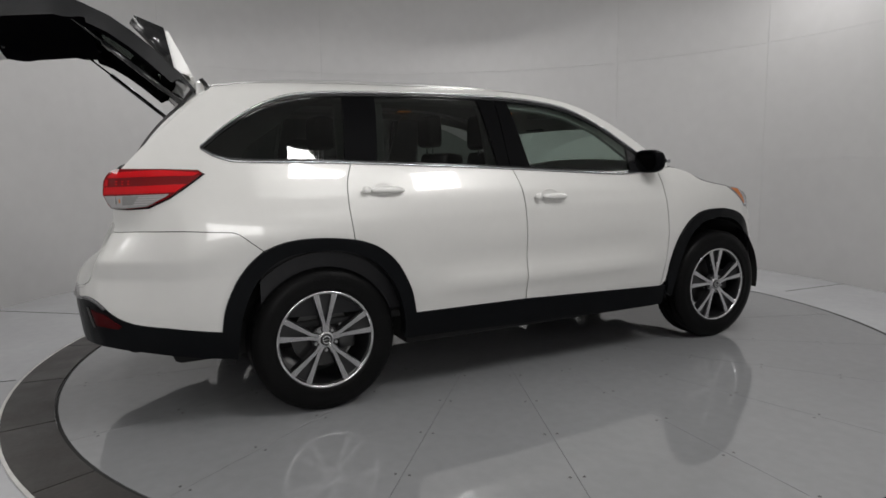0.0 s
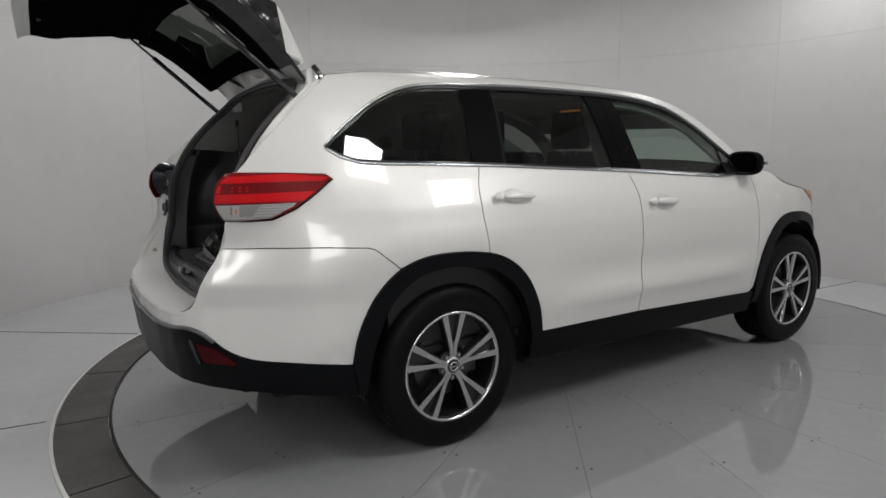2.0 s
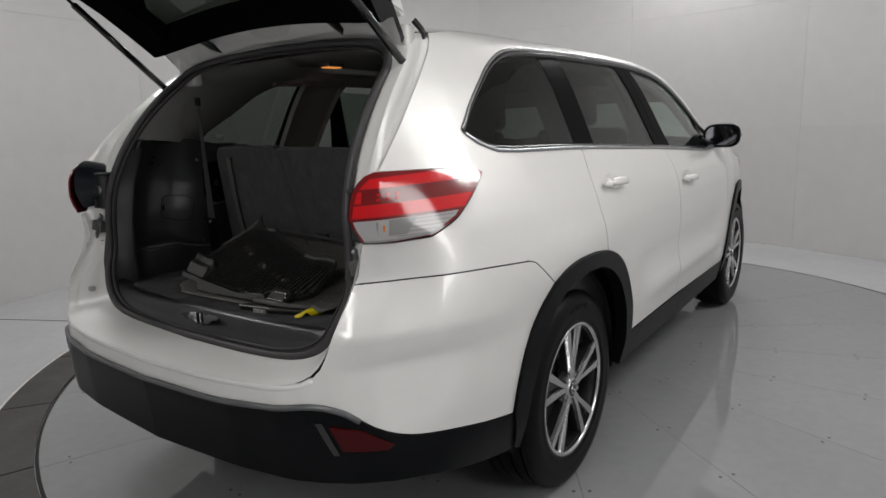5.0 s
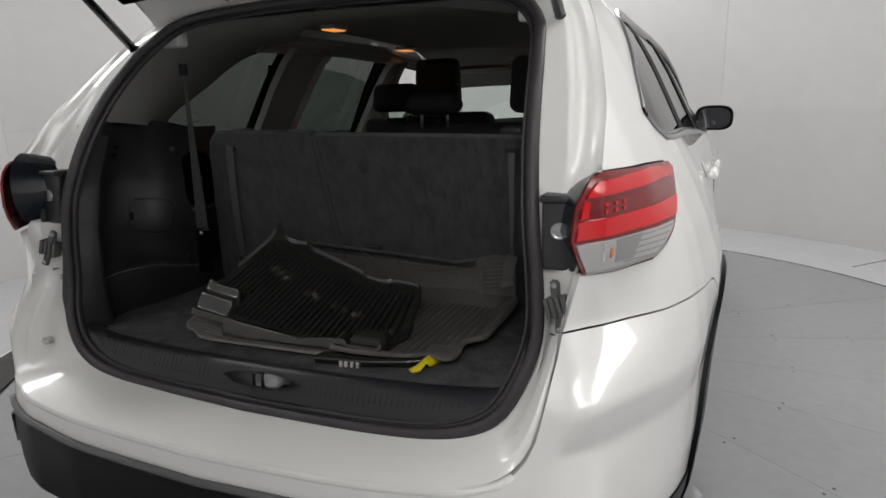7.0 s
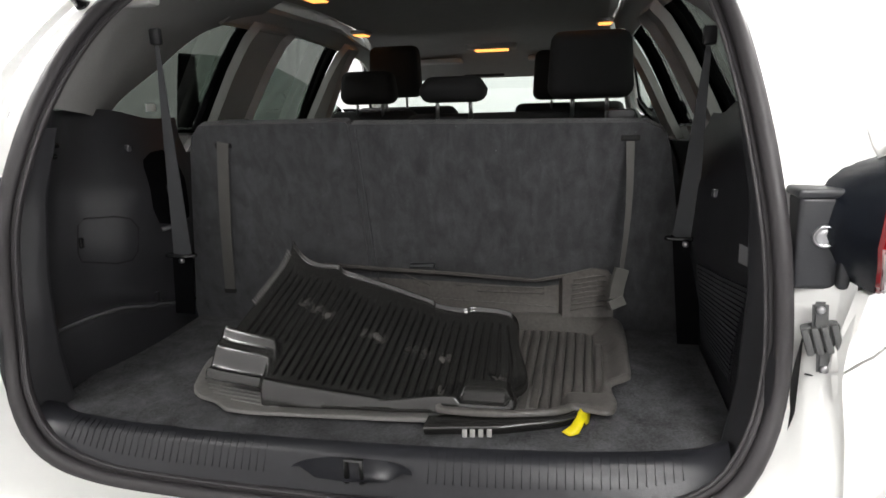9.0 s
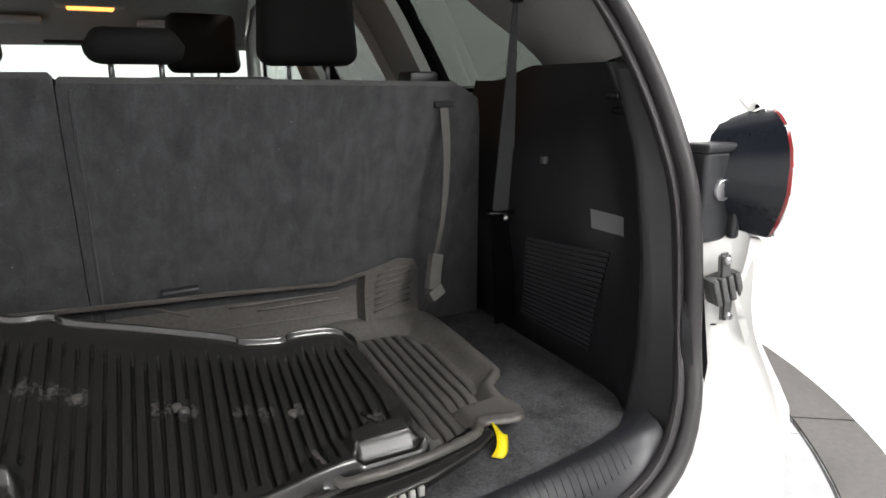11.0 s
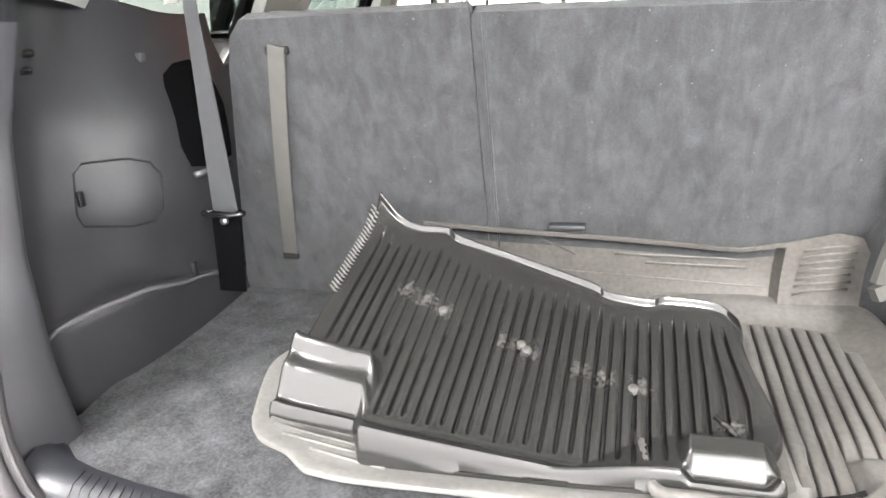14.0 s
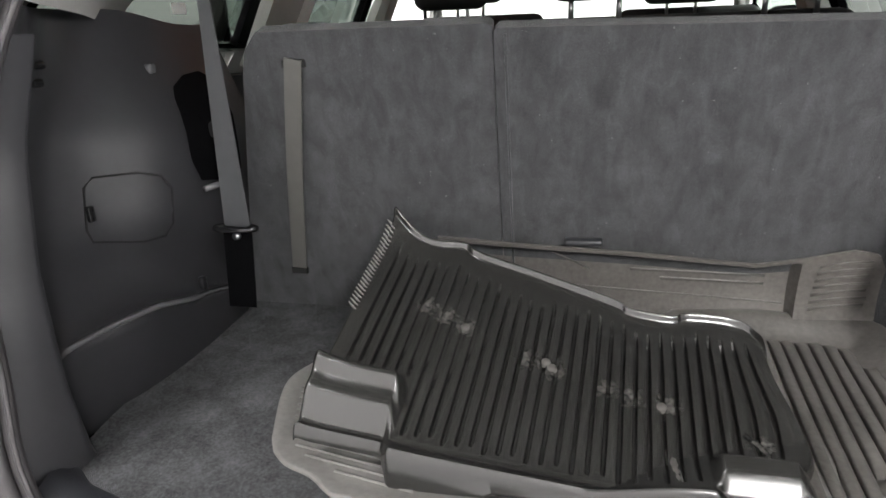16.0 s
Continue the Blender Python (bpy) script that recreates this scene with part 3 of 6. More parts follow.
CLAD_LOW = smooth_line([(-0.42, 0.345), (-0.60, 0.372), (-0.80, 0.415), (-0.98, 0.445), (-1.15, 0.45), (-1.5, 0.44), (-2.004, 0.43)])


def body_side(sign):
    ch = chart_for(sign)
    rev = lambda l: list(l)[::-1]
    # rear quarter with the roof rail and the front pillar in one pressing
    cut = [p for p in rev(DLO_LOW) if p[0] <= 0.185]
    outline = (list(ROOF_EDGE) + [(2.34, 1.205), (2.235, 1.19), (2.225, 1.24)] + rev(DLO_TOP)[1:] + cut + list(REAR_DOOR_BACK)
               + rev([p for p in ARCH_S if -0.285 < p[0] < 0.165]) + rev(BUMPER_SEAM)
               + [LAMP[8], LAMP[9], LAMP[10], LAMP[11], LAMP[12], LAMP[0], LAMP[1], LAMP[2], LAMP[3]] + rev(D_EDGE))
    sheet("quarter_panel", outline, ch, M_PAINT, car, "pearl white rear quarter and roof rail", gap=0.002, grid=0.032)
    bump_side = BUMPER_SEAM + [p for p in rev(ARCH_S) if p[0] < -0.285] + list(BUMPER_LOW) + rev(BUMPER_TOP)
    sheet("bumper_skin", bump_side, ch, M_PAINT, car, "pearl white bumper skin", gap=0.002, grid=0.028)
    clad = rev(BUMPER_LOW) + [(-0.465, 0.49)] + [(-0.42, 0.345)] + list(CLAD_LOW)
    sheet("bumper_cladding", clad, ch, M_CLAD, car, "black lower bumper", gap=0.001, grid=0.05, off=0.004, thick=0.06)
    # doors
    rear = list(B_LINE) + [(0.51, 0.468)] + [p for p in rev(ARCH_S) if p[0] > 0.165] + rev(REAR_DOOR_BACK) + [p for p in rev(DLO_LOW) if 0.19 < p[0] < 1.15]
    rd = sheet("rear_door", rear, ch, M_PAINT, car, "pearl white rear door", gap=0.003, grid=0.045)
    front = list(A_LINE) + rev(B_LINE) + [p for p in rev(DLO_LOW) if 1.15 < p[0]]
    fd = sheet("front_door", front, ch, M_PAINT, car, "pearl white front door", gap=0.003, grid=0.045)
    fender = (list(A_LINE) + [(2.29, 0.46)] + [p for p in FRONT_S if p[0] > 2.30] + [(3.32, 0.40), (3.5, 0.36), (3.9, 0.34), (4.39, 0.34), (4.39, 0.86)]
              + smooth_line([(3.9, 0.88), (3.55, 0.92), (3.33, 0.97)]) + [(3.27, 0.895), (3.17, 0.91), (3.03, 0.99), (2.88, 1.063)]
              + smooth_line([(2.74, 1.085), (2.61, 1.115), (2.52, 1.165), (2.40, 1.20), (2.34, 1.205)]))
    sheet("front_fender", fender, ch, M_PAINT, car, "pearl white front wing", gap=0.003, grid=0.05)
    sheet("headlamp", [(2.885, 1.062), (3.03, 1.05), (3.21, 1.0), (3.33, 0.965), (3.27, 0.90), (3.17, 0.915), (3.03, 0.992)], ch, M_WHITELENS, car, "clear headlamp", gap=0.003, grid=0.04, off=-0.001)
    sheet("turn_signal", [(2.93, 1.05), (3.03, 1.04), (3.20, 0.94), (3.16, 0.925), (3.03, 1.0)], ch, M_AMBER, car, "amber turn signal", gap=0.002, grid=0.04, off=0.002)
    # black cladding round the wheels and along the sill
    for dy, name in ((0.0, "rear_arch_trim"), (2.79, "front_arch_trim")):
        lo = [(-0.455, 0.355)] if dy == 0 else [(-0.50, 0.40), (-0.47, 0.34)]
        ring = list(ARCH_S) + [(0.505, 0.33)] + rev(smooth_line(ARCH_IN)) + lo
        sheet(name, [(p[0] + dy, p[1]) for p in ring], ch, M_CLAD, car, "black wheel-arch cladding", gap=0.0, grid=0.05, off=0.012, thick=0.05)
    sill = straight_line([(0.50, 0.468), (1.20, 0.462), (2.30, 0.428), (2.30, 0.30), (1.2, 0.312), (0.50, 0.33)])
    sheet("sill_cladding", sill, ch, M_CLAD, car, "black sill cladding", gap=0.0, grid=0.05, off=0.004, thick=0.05)
    # glazing
    top = lambda a, b: [p for p in DLO_TOP if a < p[0] < b]
    low = lambda a, b: [p for p in DLO_LOW if a < p[0] < b]
    tz = lambda y: float(np.interp(y, [p[0] for p in DLO_TOP], [p[1] for p in DLO_TOP]))
    lz = lambda y: float(np.interp(y, [p[0] for p in DLO_LOW][::-1], [p[1] for p in DLO_LOW][::-1]))
    q = top(-9, 0.24) + [(0.245, tz(0.245)), (0.175, lz(0.175))] + low(-9, 0.17)
    sheet("quarter_glass", q, ch, M_PRIVACY, car, "dark privacy quarter glass", gap=0.012, grid=0.06, off=-0.010, thick=0.003)
    r = top(0.40, 1.05) + [(1.06, tz(1.06)), (1.09, lz(1.09))] + low(0.33, 1.085) + [(0.325, lz(0.325)), (0.395, tz(0.395))]
    sheet("rear_door_glass", r, ch, M_DOORGLASS, rd, "dark privacy glass", gap=0.010, grid=0.06, off=-0.012, thick=0.003)
    f = top(1.27, 2.08) + [(2.09, tz(2.09)), (2.03, lz(2.03))] + low(1.27, 2.02) + [(1.265, lz(1.265)), (1.225, tz(1.225))]
    sheet("front_door_glass", f, ch, M_FRONTGLASS, fd, "faintly green clear glass", gap=0.010, grid=0.06, off=-0.012, thick=0.003)
    for a0, a1, b0, b1, par in ((0.225, 0.412, 0.170, 0.346, rd), (1.045, 1.161, 1.072, 1.147, rd), (1.164, 1.246, 1.149, 1.286, fd)):
        sheet("window_pillar", [(a0, tz(a0) - 0.012), (a1, tz(a1) - 0.012), (b1, lz(b1) + 0.012), (b0, lz(b0) + 0.012)], ch, M_PILLAR, par, "satin black window pillar", gap=0.001, grid=0.08, off=-0.008, thick=0.02)
    sheet("mirror_patch", [(2.08, tz(2.08) - 0.01), (2.20, 1.25), (2.21, 1.19), (2.02, lz(2.02) + 0.012)], ch, M_GLOSSBLACK, fd, "gloss black mirror patch", gap=0.001, grid=0.08, off=-0.008, thick=0.02)
    # bright surround, top and bottom, and the black frame under it
    for line, d, w, mt, o in ((DLO_TOP, 0.0, 0.012, M_CHROME, 0.002), (DLO_TOP, -0.012, 0.014, M_GLOSSBLACK, -0.004), (DLO_LOW, 0.0, 0.013, M_CHROME, 0.002), (DLO_LOW, 0.012, 0.012, M_GLOSSBLACK, -0.005)):
        bm = bmesh.new()
        pts = []
        for p in line:
            c, n = ch(p[0], p[1] + d)
            pts.append((c + n * o, n))
        prev = None
        for c, n in pts:
            up = Vector((0, 0, 1)) - n * n.z
            up.normalize()
            row = [bm.verts.new(c - up * w / 2 - n * 0.012), bm.verts.new(c - up * w / 2 + n * 0.002), bm.verts.new(c + n * 0.005), bm.verts.new(c + up * w / 2 + n * 0.002), bm.verts.new(c + up * w / 2 - n * 0.012)]
            if prev:
                for k in range(4):
                    bm.faces.new((prev[k], prev[k + 1], row[k + 1], row[k]))
            prev = row
        bmesh.ops.recalc_face_normals(bm, faces=bm.faces[:])
        part("window_moulding", bm, mt, car, "chrome window moulding" if mt is M_CHROME else "black window gasket")
    # tail lamp
    lamp = sheet("tail_lamp", LAMP, ch, M_REDDARK, car, "red tail lamp with clear lower lens", gap=0.004, grid=0.03, off=0.010, thick=0.006)
    sheet("brake_lens", [(-0.595, 1.190), (-0.65, 1.153), (-0.83, 1.153), (-0.985, 1.153), (-0.980, 1.190), (-0.80, 1.190)], ch, M_RED, lamp, "bright red brake lens", gap=0.002, grid=0.03, off=0.0135, thick=0.004)
    sheet("upper_lens", [(-0.532, 1.240), (-0.56, 1.224), (-0.80, 1.226), (-0.970, 1.225), (-0.960, 1.237), (-0.935, 1.252), (-0.70, 1.257)], ch, M_RED, lamp, "red upper lens", gap=0.002, grid=0.03, off=0.0135, thick=0.004)
    sheet("inner_lens", [(-0.955, 1.222), (-0.971, 1.222), (-0.979, 1.192), (-0.955, 1.192)], ch, M_RED, lamp, "red end lens", gap=0.001, grid=0.03, off=0.014, thick=0.004)
    sheet("reverse_lens", [(-0.672, 1.149), (-0.69, 1.134), (-0.775, 1.097), (-0.87, 1.091), (-0.952, 1.093), (-0.983, 1.149)], ch, M_WHITELENS, lamp, "clear reversing lens", gap=0.002, grid=0.03, off=0.0135, thick=0.004)
    for k in range(5):
        z = 1.100 + 0.010 * k
        y0, y1 = -0.765 + 0.018 * k, -0.862 + 0.012 * k
        sheet("lens_rib", [(y0, z), (y1, z), (y1, z + 0.0025), (y0, z + 0.0025)], ch, M_LENSGREY, lamp, "", gap=0, grid=0.05, off=0.0142, thick=0.002)
    sheet("bulb_reflector", [(-0.800, 1.146), (-0.835, 1.104), (-0.885, 1.104), (-0.880, 1.146)], ch, M_LENSGREY, lamp, "grey bulb reflector behind the clear lens", gap=0.001, grid=0.03, off=0.0144, thick=0.002)
    sheet("bulb_tube", [(-0.905, 1.143), (-0.909, 1.112), (-0.916, 1.112), (-0.914, 1.143)], ch, M_RIM, lamp, "bright reflector bar", gap=0.001, grid=0.03, off=0.0150, thick=0.002)
    for k in range(3):
        for z in (1.196, 1.208):
            y0 = -0.845 - 0.028 * k
            sheet("light_diode", [(y0, z), (y0 - 0.009, z), (y0 - 0.009, z + 0.006), (y0, z + 0.006)], ch, M_RED, lamp, "small red diode", gap=0, grid=0.05, off=0.0125, thick=0.002)
    sheet("amber_bulb", [(-0.889, 1.133), (-0.890, 1.116), (-0.897, 1.116), (-0.896, 1.133)], ch, M_AMBER, lamp, "amber bulb behind the clear lens", gap=0.001, grid=0.03, off=0.0148, thick=0.002)
    sheet("lens_border", [(-0.735, 1.112), (-0.775, 1.0955), (-0.87, 1.0895), (-0.952, 1.0915), (-0.953, 1.0965), (-0.87, 1.0945), (-0.776, 1.1005), (-0.737, 1.117)], ch, M_LENSGREY, lamp, "grey lens border", gap=0.0, grid=0.03, off=0.0148, thick=0.003)
    # door handles
    for par, y0, y1, z in ((rd, 0.225, 0.455, 1.128), (fd, 1.26, 1.48, 1.058)):
        bm = bmesh.new()
        c, n = ch((y0 + y1) / 2, z)
        c0, _ = ch(y0, z)
        c1, _ = ch(y1, z - 0.008)
        d = (c1 - c0).normalized()
        up = n.cross(d).normalized()
        if up.z < 0:
            up = -up
        bar = lambda t0, t1, h0, l0, l1: [[c0 + (c1 - c0) * (t0 + (t1 - t0) * k / 12) + n * (l0 + (l1 - l0) * math.sin(math.pi * k / 12) ** 0.5)
                                           + up * h0 * (1 - 0.75 * abs(k / 6 - 1) ** 5) * math.copysign(abs(math.cos(a)) ** 0.7, math.cos(a))
                                           + n * 0.009 * math.sin(a) for a in [math.tau * j / 12 for j in range(12)]] for k in range(13)]
        vs = loft(bm, bar(0.20, 1.0, 0.0165, 0.012, 0.032), closed=True)
        bm.faces.new(vs[0])
        bm.faces.new(vs[-1])
        bmesh.ops.recalc_face_normals(bm, faces=bm.faces[:])
        hd = part("handle", bm, M_PAINT, par, "white pull handle")
        bm = bmesh.new()
        vs = loft(bm, bar(0.0, 0.19, 0.0185, 0.012, 0.028), closed=True)
        bm.faces.new(vs[0])
        bm.faces.new(vs[-1])
        bmesh.ops.recalc_face_normals(bm, faces=bm.faces[:])
        part("lock_cap", bm, M_PAINT, hd, "white lock cap")
        bm = bmesh.new()
        rot = Matrix((tuple(d), tuple(up), tuple(n))).transposed().to_4x4()
        ring = [Vector((0.058 * math.cos(a), 0.034 * math.sin(a) + 0.008, 0.0)) for a in [math.tau * k / 40 for k in range(40)]]
        rows = [[Vector((q.x * f, (q.y - 0.008) * f + 0.008, hgt)) for q in ring] for f, hgt in ((1.06, 0.0022), (1.0, 0.0040), (0.93, 0.0030), (0.6, 0.0016), (0.05, 0.0014))]
        loft(bm, rows, closed=True)
        bmesh.ops.recalc_face_normals(bm, faces=bm.faces[:])
        bm.transform(Matrix.Translation(c + n * 0.0008) @ rot)
        part("handle_cup", bm, M_PAINT, hd, "rimmed handle cup")
    # door mirror
    mir = bmesh.new()
    c = Vector((0.965 * sign, 2.12, 1.245))
    bmesh.ops.create_uvsphere(mir, u_segments=24, v_segments=16, radius=1)
    for v in mir.verts:
        v.co.x = math.copysign(abs(v.co.x) ** 0.6, v.co.x)
        v.co.z = math.copysign(abs(v.co.z) ** 0.7, v.co.z)
        if v.co.y < -0.3:
            v.co.y = -0.3
    mir.transform(Matrix.Translation(c) @ Matrix.Diagonal((0.105, 0.085, 0.072, 1)))
    mi = part("door_mirror", mir, M_PILLAR, car, "black door mirror on a short arm")
    bm = bmesh.new()
    tube(bm, [(0.82 * sign, 2.12, 1.21), (0.88 * sign, 2.125, 1.205), (0.94 * sign, 2.13, 1.21)], 0.026, 10)
    part("mirror_arm", bm, M_GLOSSBLACK, mi, "black arm")
    bm = bmesh.new()
    bmesh.ops.create_circle(bm, cap_ends=True, radius=1, segments=28)
    for v in bm.verts:
        v.co = Vector((c.x + math.copysign(abs(v.co.x) ** 0.6, v.co.x) * 0.088, c.y - 0.0275, c.z + math.copysign(abs(v.co.y) ** 0.7, v.co.y) * 0.058))
    bmesh.ops.recalc_face_normals(bm, faces=bm.faces[:])
    part("mirror_glass", bm, material("mirror_silver", (0.10, 0.10, 0.11), 0.03, 1.0), mi, "silvered mirror glass")
    bm = bmesh.new()
    box(bm, (c.x + 0.05 * sign - 0.05, c.y + 0.055, c.z - 0.01), (c.x + 0.05 * sign + 0.05, c.y + 0.09, c.z + 0.012), bevel=0.008)
    part("mirror_signal", bm, M_CHROME, mi, "bright mirror trim")
    # reflector low in the bumper
    sheet("bumper_reflector", [(-0.955, 0.605), (-1.045, 0.625), (-1.02, 0.545), (-0.895, 0.53), (-0.878, 0.548)], ch, M_REFLECT, car, "dark red bumper reflector", gap=0.004, grid=0.04, off=0.010, thick=0.012)
    sheet("reflector_trim", [(-1.055, 0.630), (-1.08, 0.630), (-1.047, 0.535), (-1.025, 0.535)], ch, M_GLOSSBLACK, car, "gloss black reflector surround", gap=0.002, grid=0.05, off=0.010, thick=0.012)
    return rd, fd


body_side(1)
_, open_door = body_side(-1)
# the far front door stands open on its hinges
open_door.matrix_basis = Matrix.Translation((-0.95, 2.27, 0)) @ Matrix.Rotation(radians(-48), 4, "Z") @ Matrix.Translation((0.95, -2.27, 0))

# roof: crowned sheet between the rails
ROOF_PTS = resample(ROOF_EDGE, 34)
bm = bmesh.new()
rows = []
for s, z in ROOF_PTS:
    p = skin(s, z)
    if s > 1.95:
        break
    crown = 0.048 * ease(s, -0.9, 0.1) + 0.012
    back = -0.06 * (1 - ease(s, -0.43, -0.1))
    rows.append([Vector((p.x * k, p.y + back * (1 - k * k), p.z + crown * (1 - abs(k) ** 2.6))) for k in np.linspace(-1, 1, 25)])
loft(bm, rows)
bmesh.ops.recalc_face_normals(bm, faces=bm.faces[:])
if sum(f.normal.z for f in bm.faces) < 0:
    bmesh.ops.reverse_faces(bm, faces=bm.faces[:])
roof = part("roof", bm, M_PAINT, car, "pearl white roof panel")
# windscreen
a = rows[-1]
bm = bmesh.new()
rows2 = []
for t in np.linspace(0, 1, 12):
    z0 = 1.515 - 0.335 * t
    hw = 0.70 + 0.06 * t
    rows2.append([Vector((k * hw, 1.95 + 0.52 * t + 0.30 * (1 - k * k) * (0.25 + 0.75 * t), (a[0].z + 0.02 * (1 - k * k)) * (1 - t) + 1.17 * t)) for k in np.linspace(-1, 1, 17)])
loft(bm, rows2)
part("windscreen", bm, M_CLEAR, car, "clear curved windscreen")
# bonnet
bm = bmesh.new()
rows3 = []
for t in np.linspace(0, 1, 16):
    s = 2.40 + 0.98 * t
    z = float(np.interp(s, [2.40, 2.52, 2.61, 2.74, 2.88, 3.2, 3.38], [1.20, 1.165, 1.118, 1.088, 1.066, 1.005, 0.955]))
    p = skin(s, z)
    rows3.append([Vector((p.x * k, p.y + 0.22 * t * (1 - k * k), p.z + 0.06 * (1 - abs(k) ** 2.2))) for k in np.linspace(-1, 1, 17)])
loft(bm, rows3)
bmesh.ops.recalc_face_normals(bm, faces=bm.faces[:])
part("bonnet", bm, M_PAINT, car, "pearl white bonnet")
# front grille panel between the lamps
bm = bmesh.new()
box(bm, (-0.55, 3.40, 0.35), (0.55, 3.52, 0.95), bevel=0.03)
part("grille", bm, M_GLOSSBLACK, car, "black front grille")

# underbody and wheel housings
bm = bmesh.new()
box(bm, (-0.58, -0.70, 0.25), (0.58, 3.25, 0.46), bevel=0.04)
box(bm, (-0.88, 0.47, 0.27), (0.88, 2.32, 0.44), bevel=0.03)
box(bm, (-0.80, -0.90, 0.40), (0.80, -0.45, 0.48), bevel=0.03)
part("underbody", sharp(bm), M_UNDER, car, "black underbody tray")
for y0 in (0.0, 2.79):
    for s in (-1, 1):
        bm = bmesh.new()
        lathe(bm, [(0.445, 0.915 * s), (0.45, 0.60 * s), (0.40, 0.56 * s), (0.0, 0.56 * s)], 24, "X", radians(-10), radians(190))
        bm.transform(Matrix.Translation((0, y0 + 0.008, 0.39)))
        part("wheel_housing", bm, M_UNDER, car, "black wheel-arch liner")


def wheel(at, sign, turn):
    """A road wheel: tyre with tread, dark rim with machined twin spokes, hub cap and nuts."""
    hub = new("wheel")
    hub.parent = car
    hub["label"] = "alloy road wheel with five twin spokes"
    hub.matrix_basis = Matrix.Translation(at) @ Matrix.Diagonal((sign, 1, 1, 1)) @ Matrix.Rotation(turn, 4, "X")
    bm = bmesh.new()
    prof = [(0.240, 0.098), (0.252, 0.110), (0.262, 0.117), (0.275, 0.1195), (0.278, 0.1185), (0.305, 0.122), (0.335, 0.119), (0.356, 0.109), (0.369, 0.098)]
    for x in (0.075, 0.028, -0.028, -0.075):
        prof += [(0.3765, x + 0.012), (0.3765, x + 0.004), (0.367, x + 0.003), (0.367, x - 0.003), (0.3765, x - 0.004)]
    prof += [(0.369, -0.098), (0.353, -0.11), (0.305, -0.119), (0.262, -0.116), (0.240, -0.098)]
    lathe(bm, prof, 72, "X")
    for k in range(60):
        a = math.tau * k / 60
        for s in (-1, 1):
            tmp = bmesh.new()
            box(tmp, (0.090 * s - 0.010, -0.006, 0.350), (0.090 * s + 0.008, 0.006, 0.3712))
            merge(bm, tmp, Matrix.Rotation(a + (0.05 if s > 0 else 0), 4, "X"))
    part("tyre", sharp(bm, 50), M_RUBBER, hub, "black road tyre with tread blocks")
    for k in range(7):
        bm = bmesh.new()
        box(bm, (0.1180, -0.0045, 0.306), (0.1225, 0.0045, 0.328), bevel=0.0008)
        bm.transform(Matrix.Rotation(radians(-15 + 4.2 * k), 4, "X"))
        part("sidewall_bar", bm, M_RUBBER, hub)
    bm = bmesh.new()
    lathe(bm, [(0.252, 0.112), (0.256, 0.108), (0.252, 0.100), (0.236, 0.094), (0.228, 0.05), (0.222, -0.10), (0.245, -0.108)], 64, "X")
    part("rim_barrel", sharp(bm, 50), M_RIMDARK, hub, "dark rim barrel")
    bm = bmesh.new()
    lathe(bm, [(0.2555, 0.110), (0.2545, 0.1135), (0.2435, 0.1125), (0.2405, 0.104)], 72, "X")
    part("rim_lip", bm, M_RIM, hub, "machined rim lip")
    for k in range(5):
        base = math.tau * k / 5
        bm = bmesh.new()
        rows = []
        for r, hw, x in ((0.045, 0.018, 0.088), (0.10, 0.024, 0.088), (0.17, 0.044, 0.089), (0.238, 0.064, 0.090)):
            rows.append([Vector((x, -hw, r)), Vector((x - 0.030, -hw - 0.004, r)), Vector((x - 0.030, hw + 0.004, r)), Vector((x, hw, r)), Vector((x - 0.004, 0, r))])
        vs = loft(bm, rows, closed=True)
        bmesh.ops.recalc_face_normals(bm, faces=bm.faces[:])
        bm.transform(Matrix.Rotation(base, 4, "X"))
        part("spoke", sharp(bm), M_RIMDARK, hub, "dark spoke core")
        for s in (-1, 1):
            bm = bmesh.new()
            rows = []
            for r, c, hw, x in ((0.030, 0.0075, 0.0075, 0.1015), (0.085, 0.0100, 0.0088, 0.1035), (0.15, 0.0265, 0.0112, 0.1055), (0.228, 0.0460, 0.0150, 0.1075), (0.2435, 0.0498, 0.0160, 0.108)):
                rows.append([Vector((x, s * (c - hw), r)), Vector((x - 0.012, s * (c - hw - 0.003), r)), Vector((x - 0.012, s * (c + hw + 0.003), r)), Vector((x, s * (c + hw), r))])
            vs = loft(bm, rows, closed=True)
            bm.faces.new(vs[0])
            bm.faces.new(vs[-1])
            bmesh.ops.recalc_face_normals(bm, faces=bm.faces[:])
            bm.transform(Matrix.Rotation(base, 4, "X"))
            part("spoke_face", sharp(bm), M_RIM, hub, "machined spoke face")
        bm = bmesh.new()
        lathe(bm, [(0.0, 0.100), (0.009, 0.100), (0.011, 0.082)], 6, "X")
        bm.transform(Matrix.Translation((0, 0.056 * math.sin(base + math.pi / 5), 0.056 * math.cos(base + math.pi / 5))))
        part("wheel_nut", bm, M_STEEL, hub, "", False)
    bm = bmesh.new()
    lathe(bm, [(0.0, 0.108), (0.022, 0.108), (0.028, 0.105), (0.031, 0.098), (0.07, 0.084), (0.075, 0.07)], 32, "X")
    part("hub_cap", sharp(bm), M_RIMDARK, hub, "dark hub cap")
    bm = bmesh.new()
    lathe(bm, [(0.0315, 0.098), (0.0315, 0.1045), (0.036, 0.1045), (0.043, 0.101), (0.046, 0.090)], 32, "X")
    part("hub_ring", sharp(bm, 50), M_RIM, hub, "machined ring round the cap")
    bm = bmesh.new()
    lathe(bm, [(0.016, 0.1085), (0.016, 0.1105), (0.022, 0.1105), (0.022, 0.1085)], 24, "X")
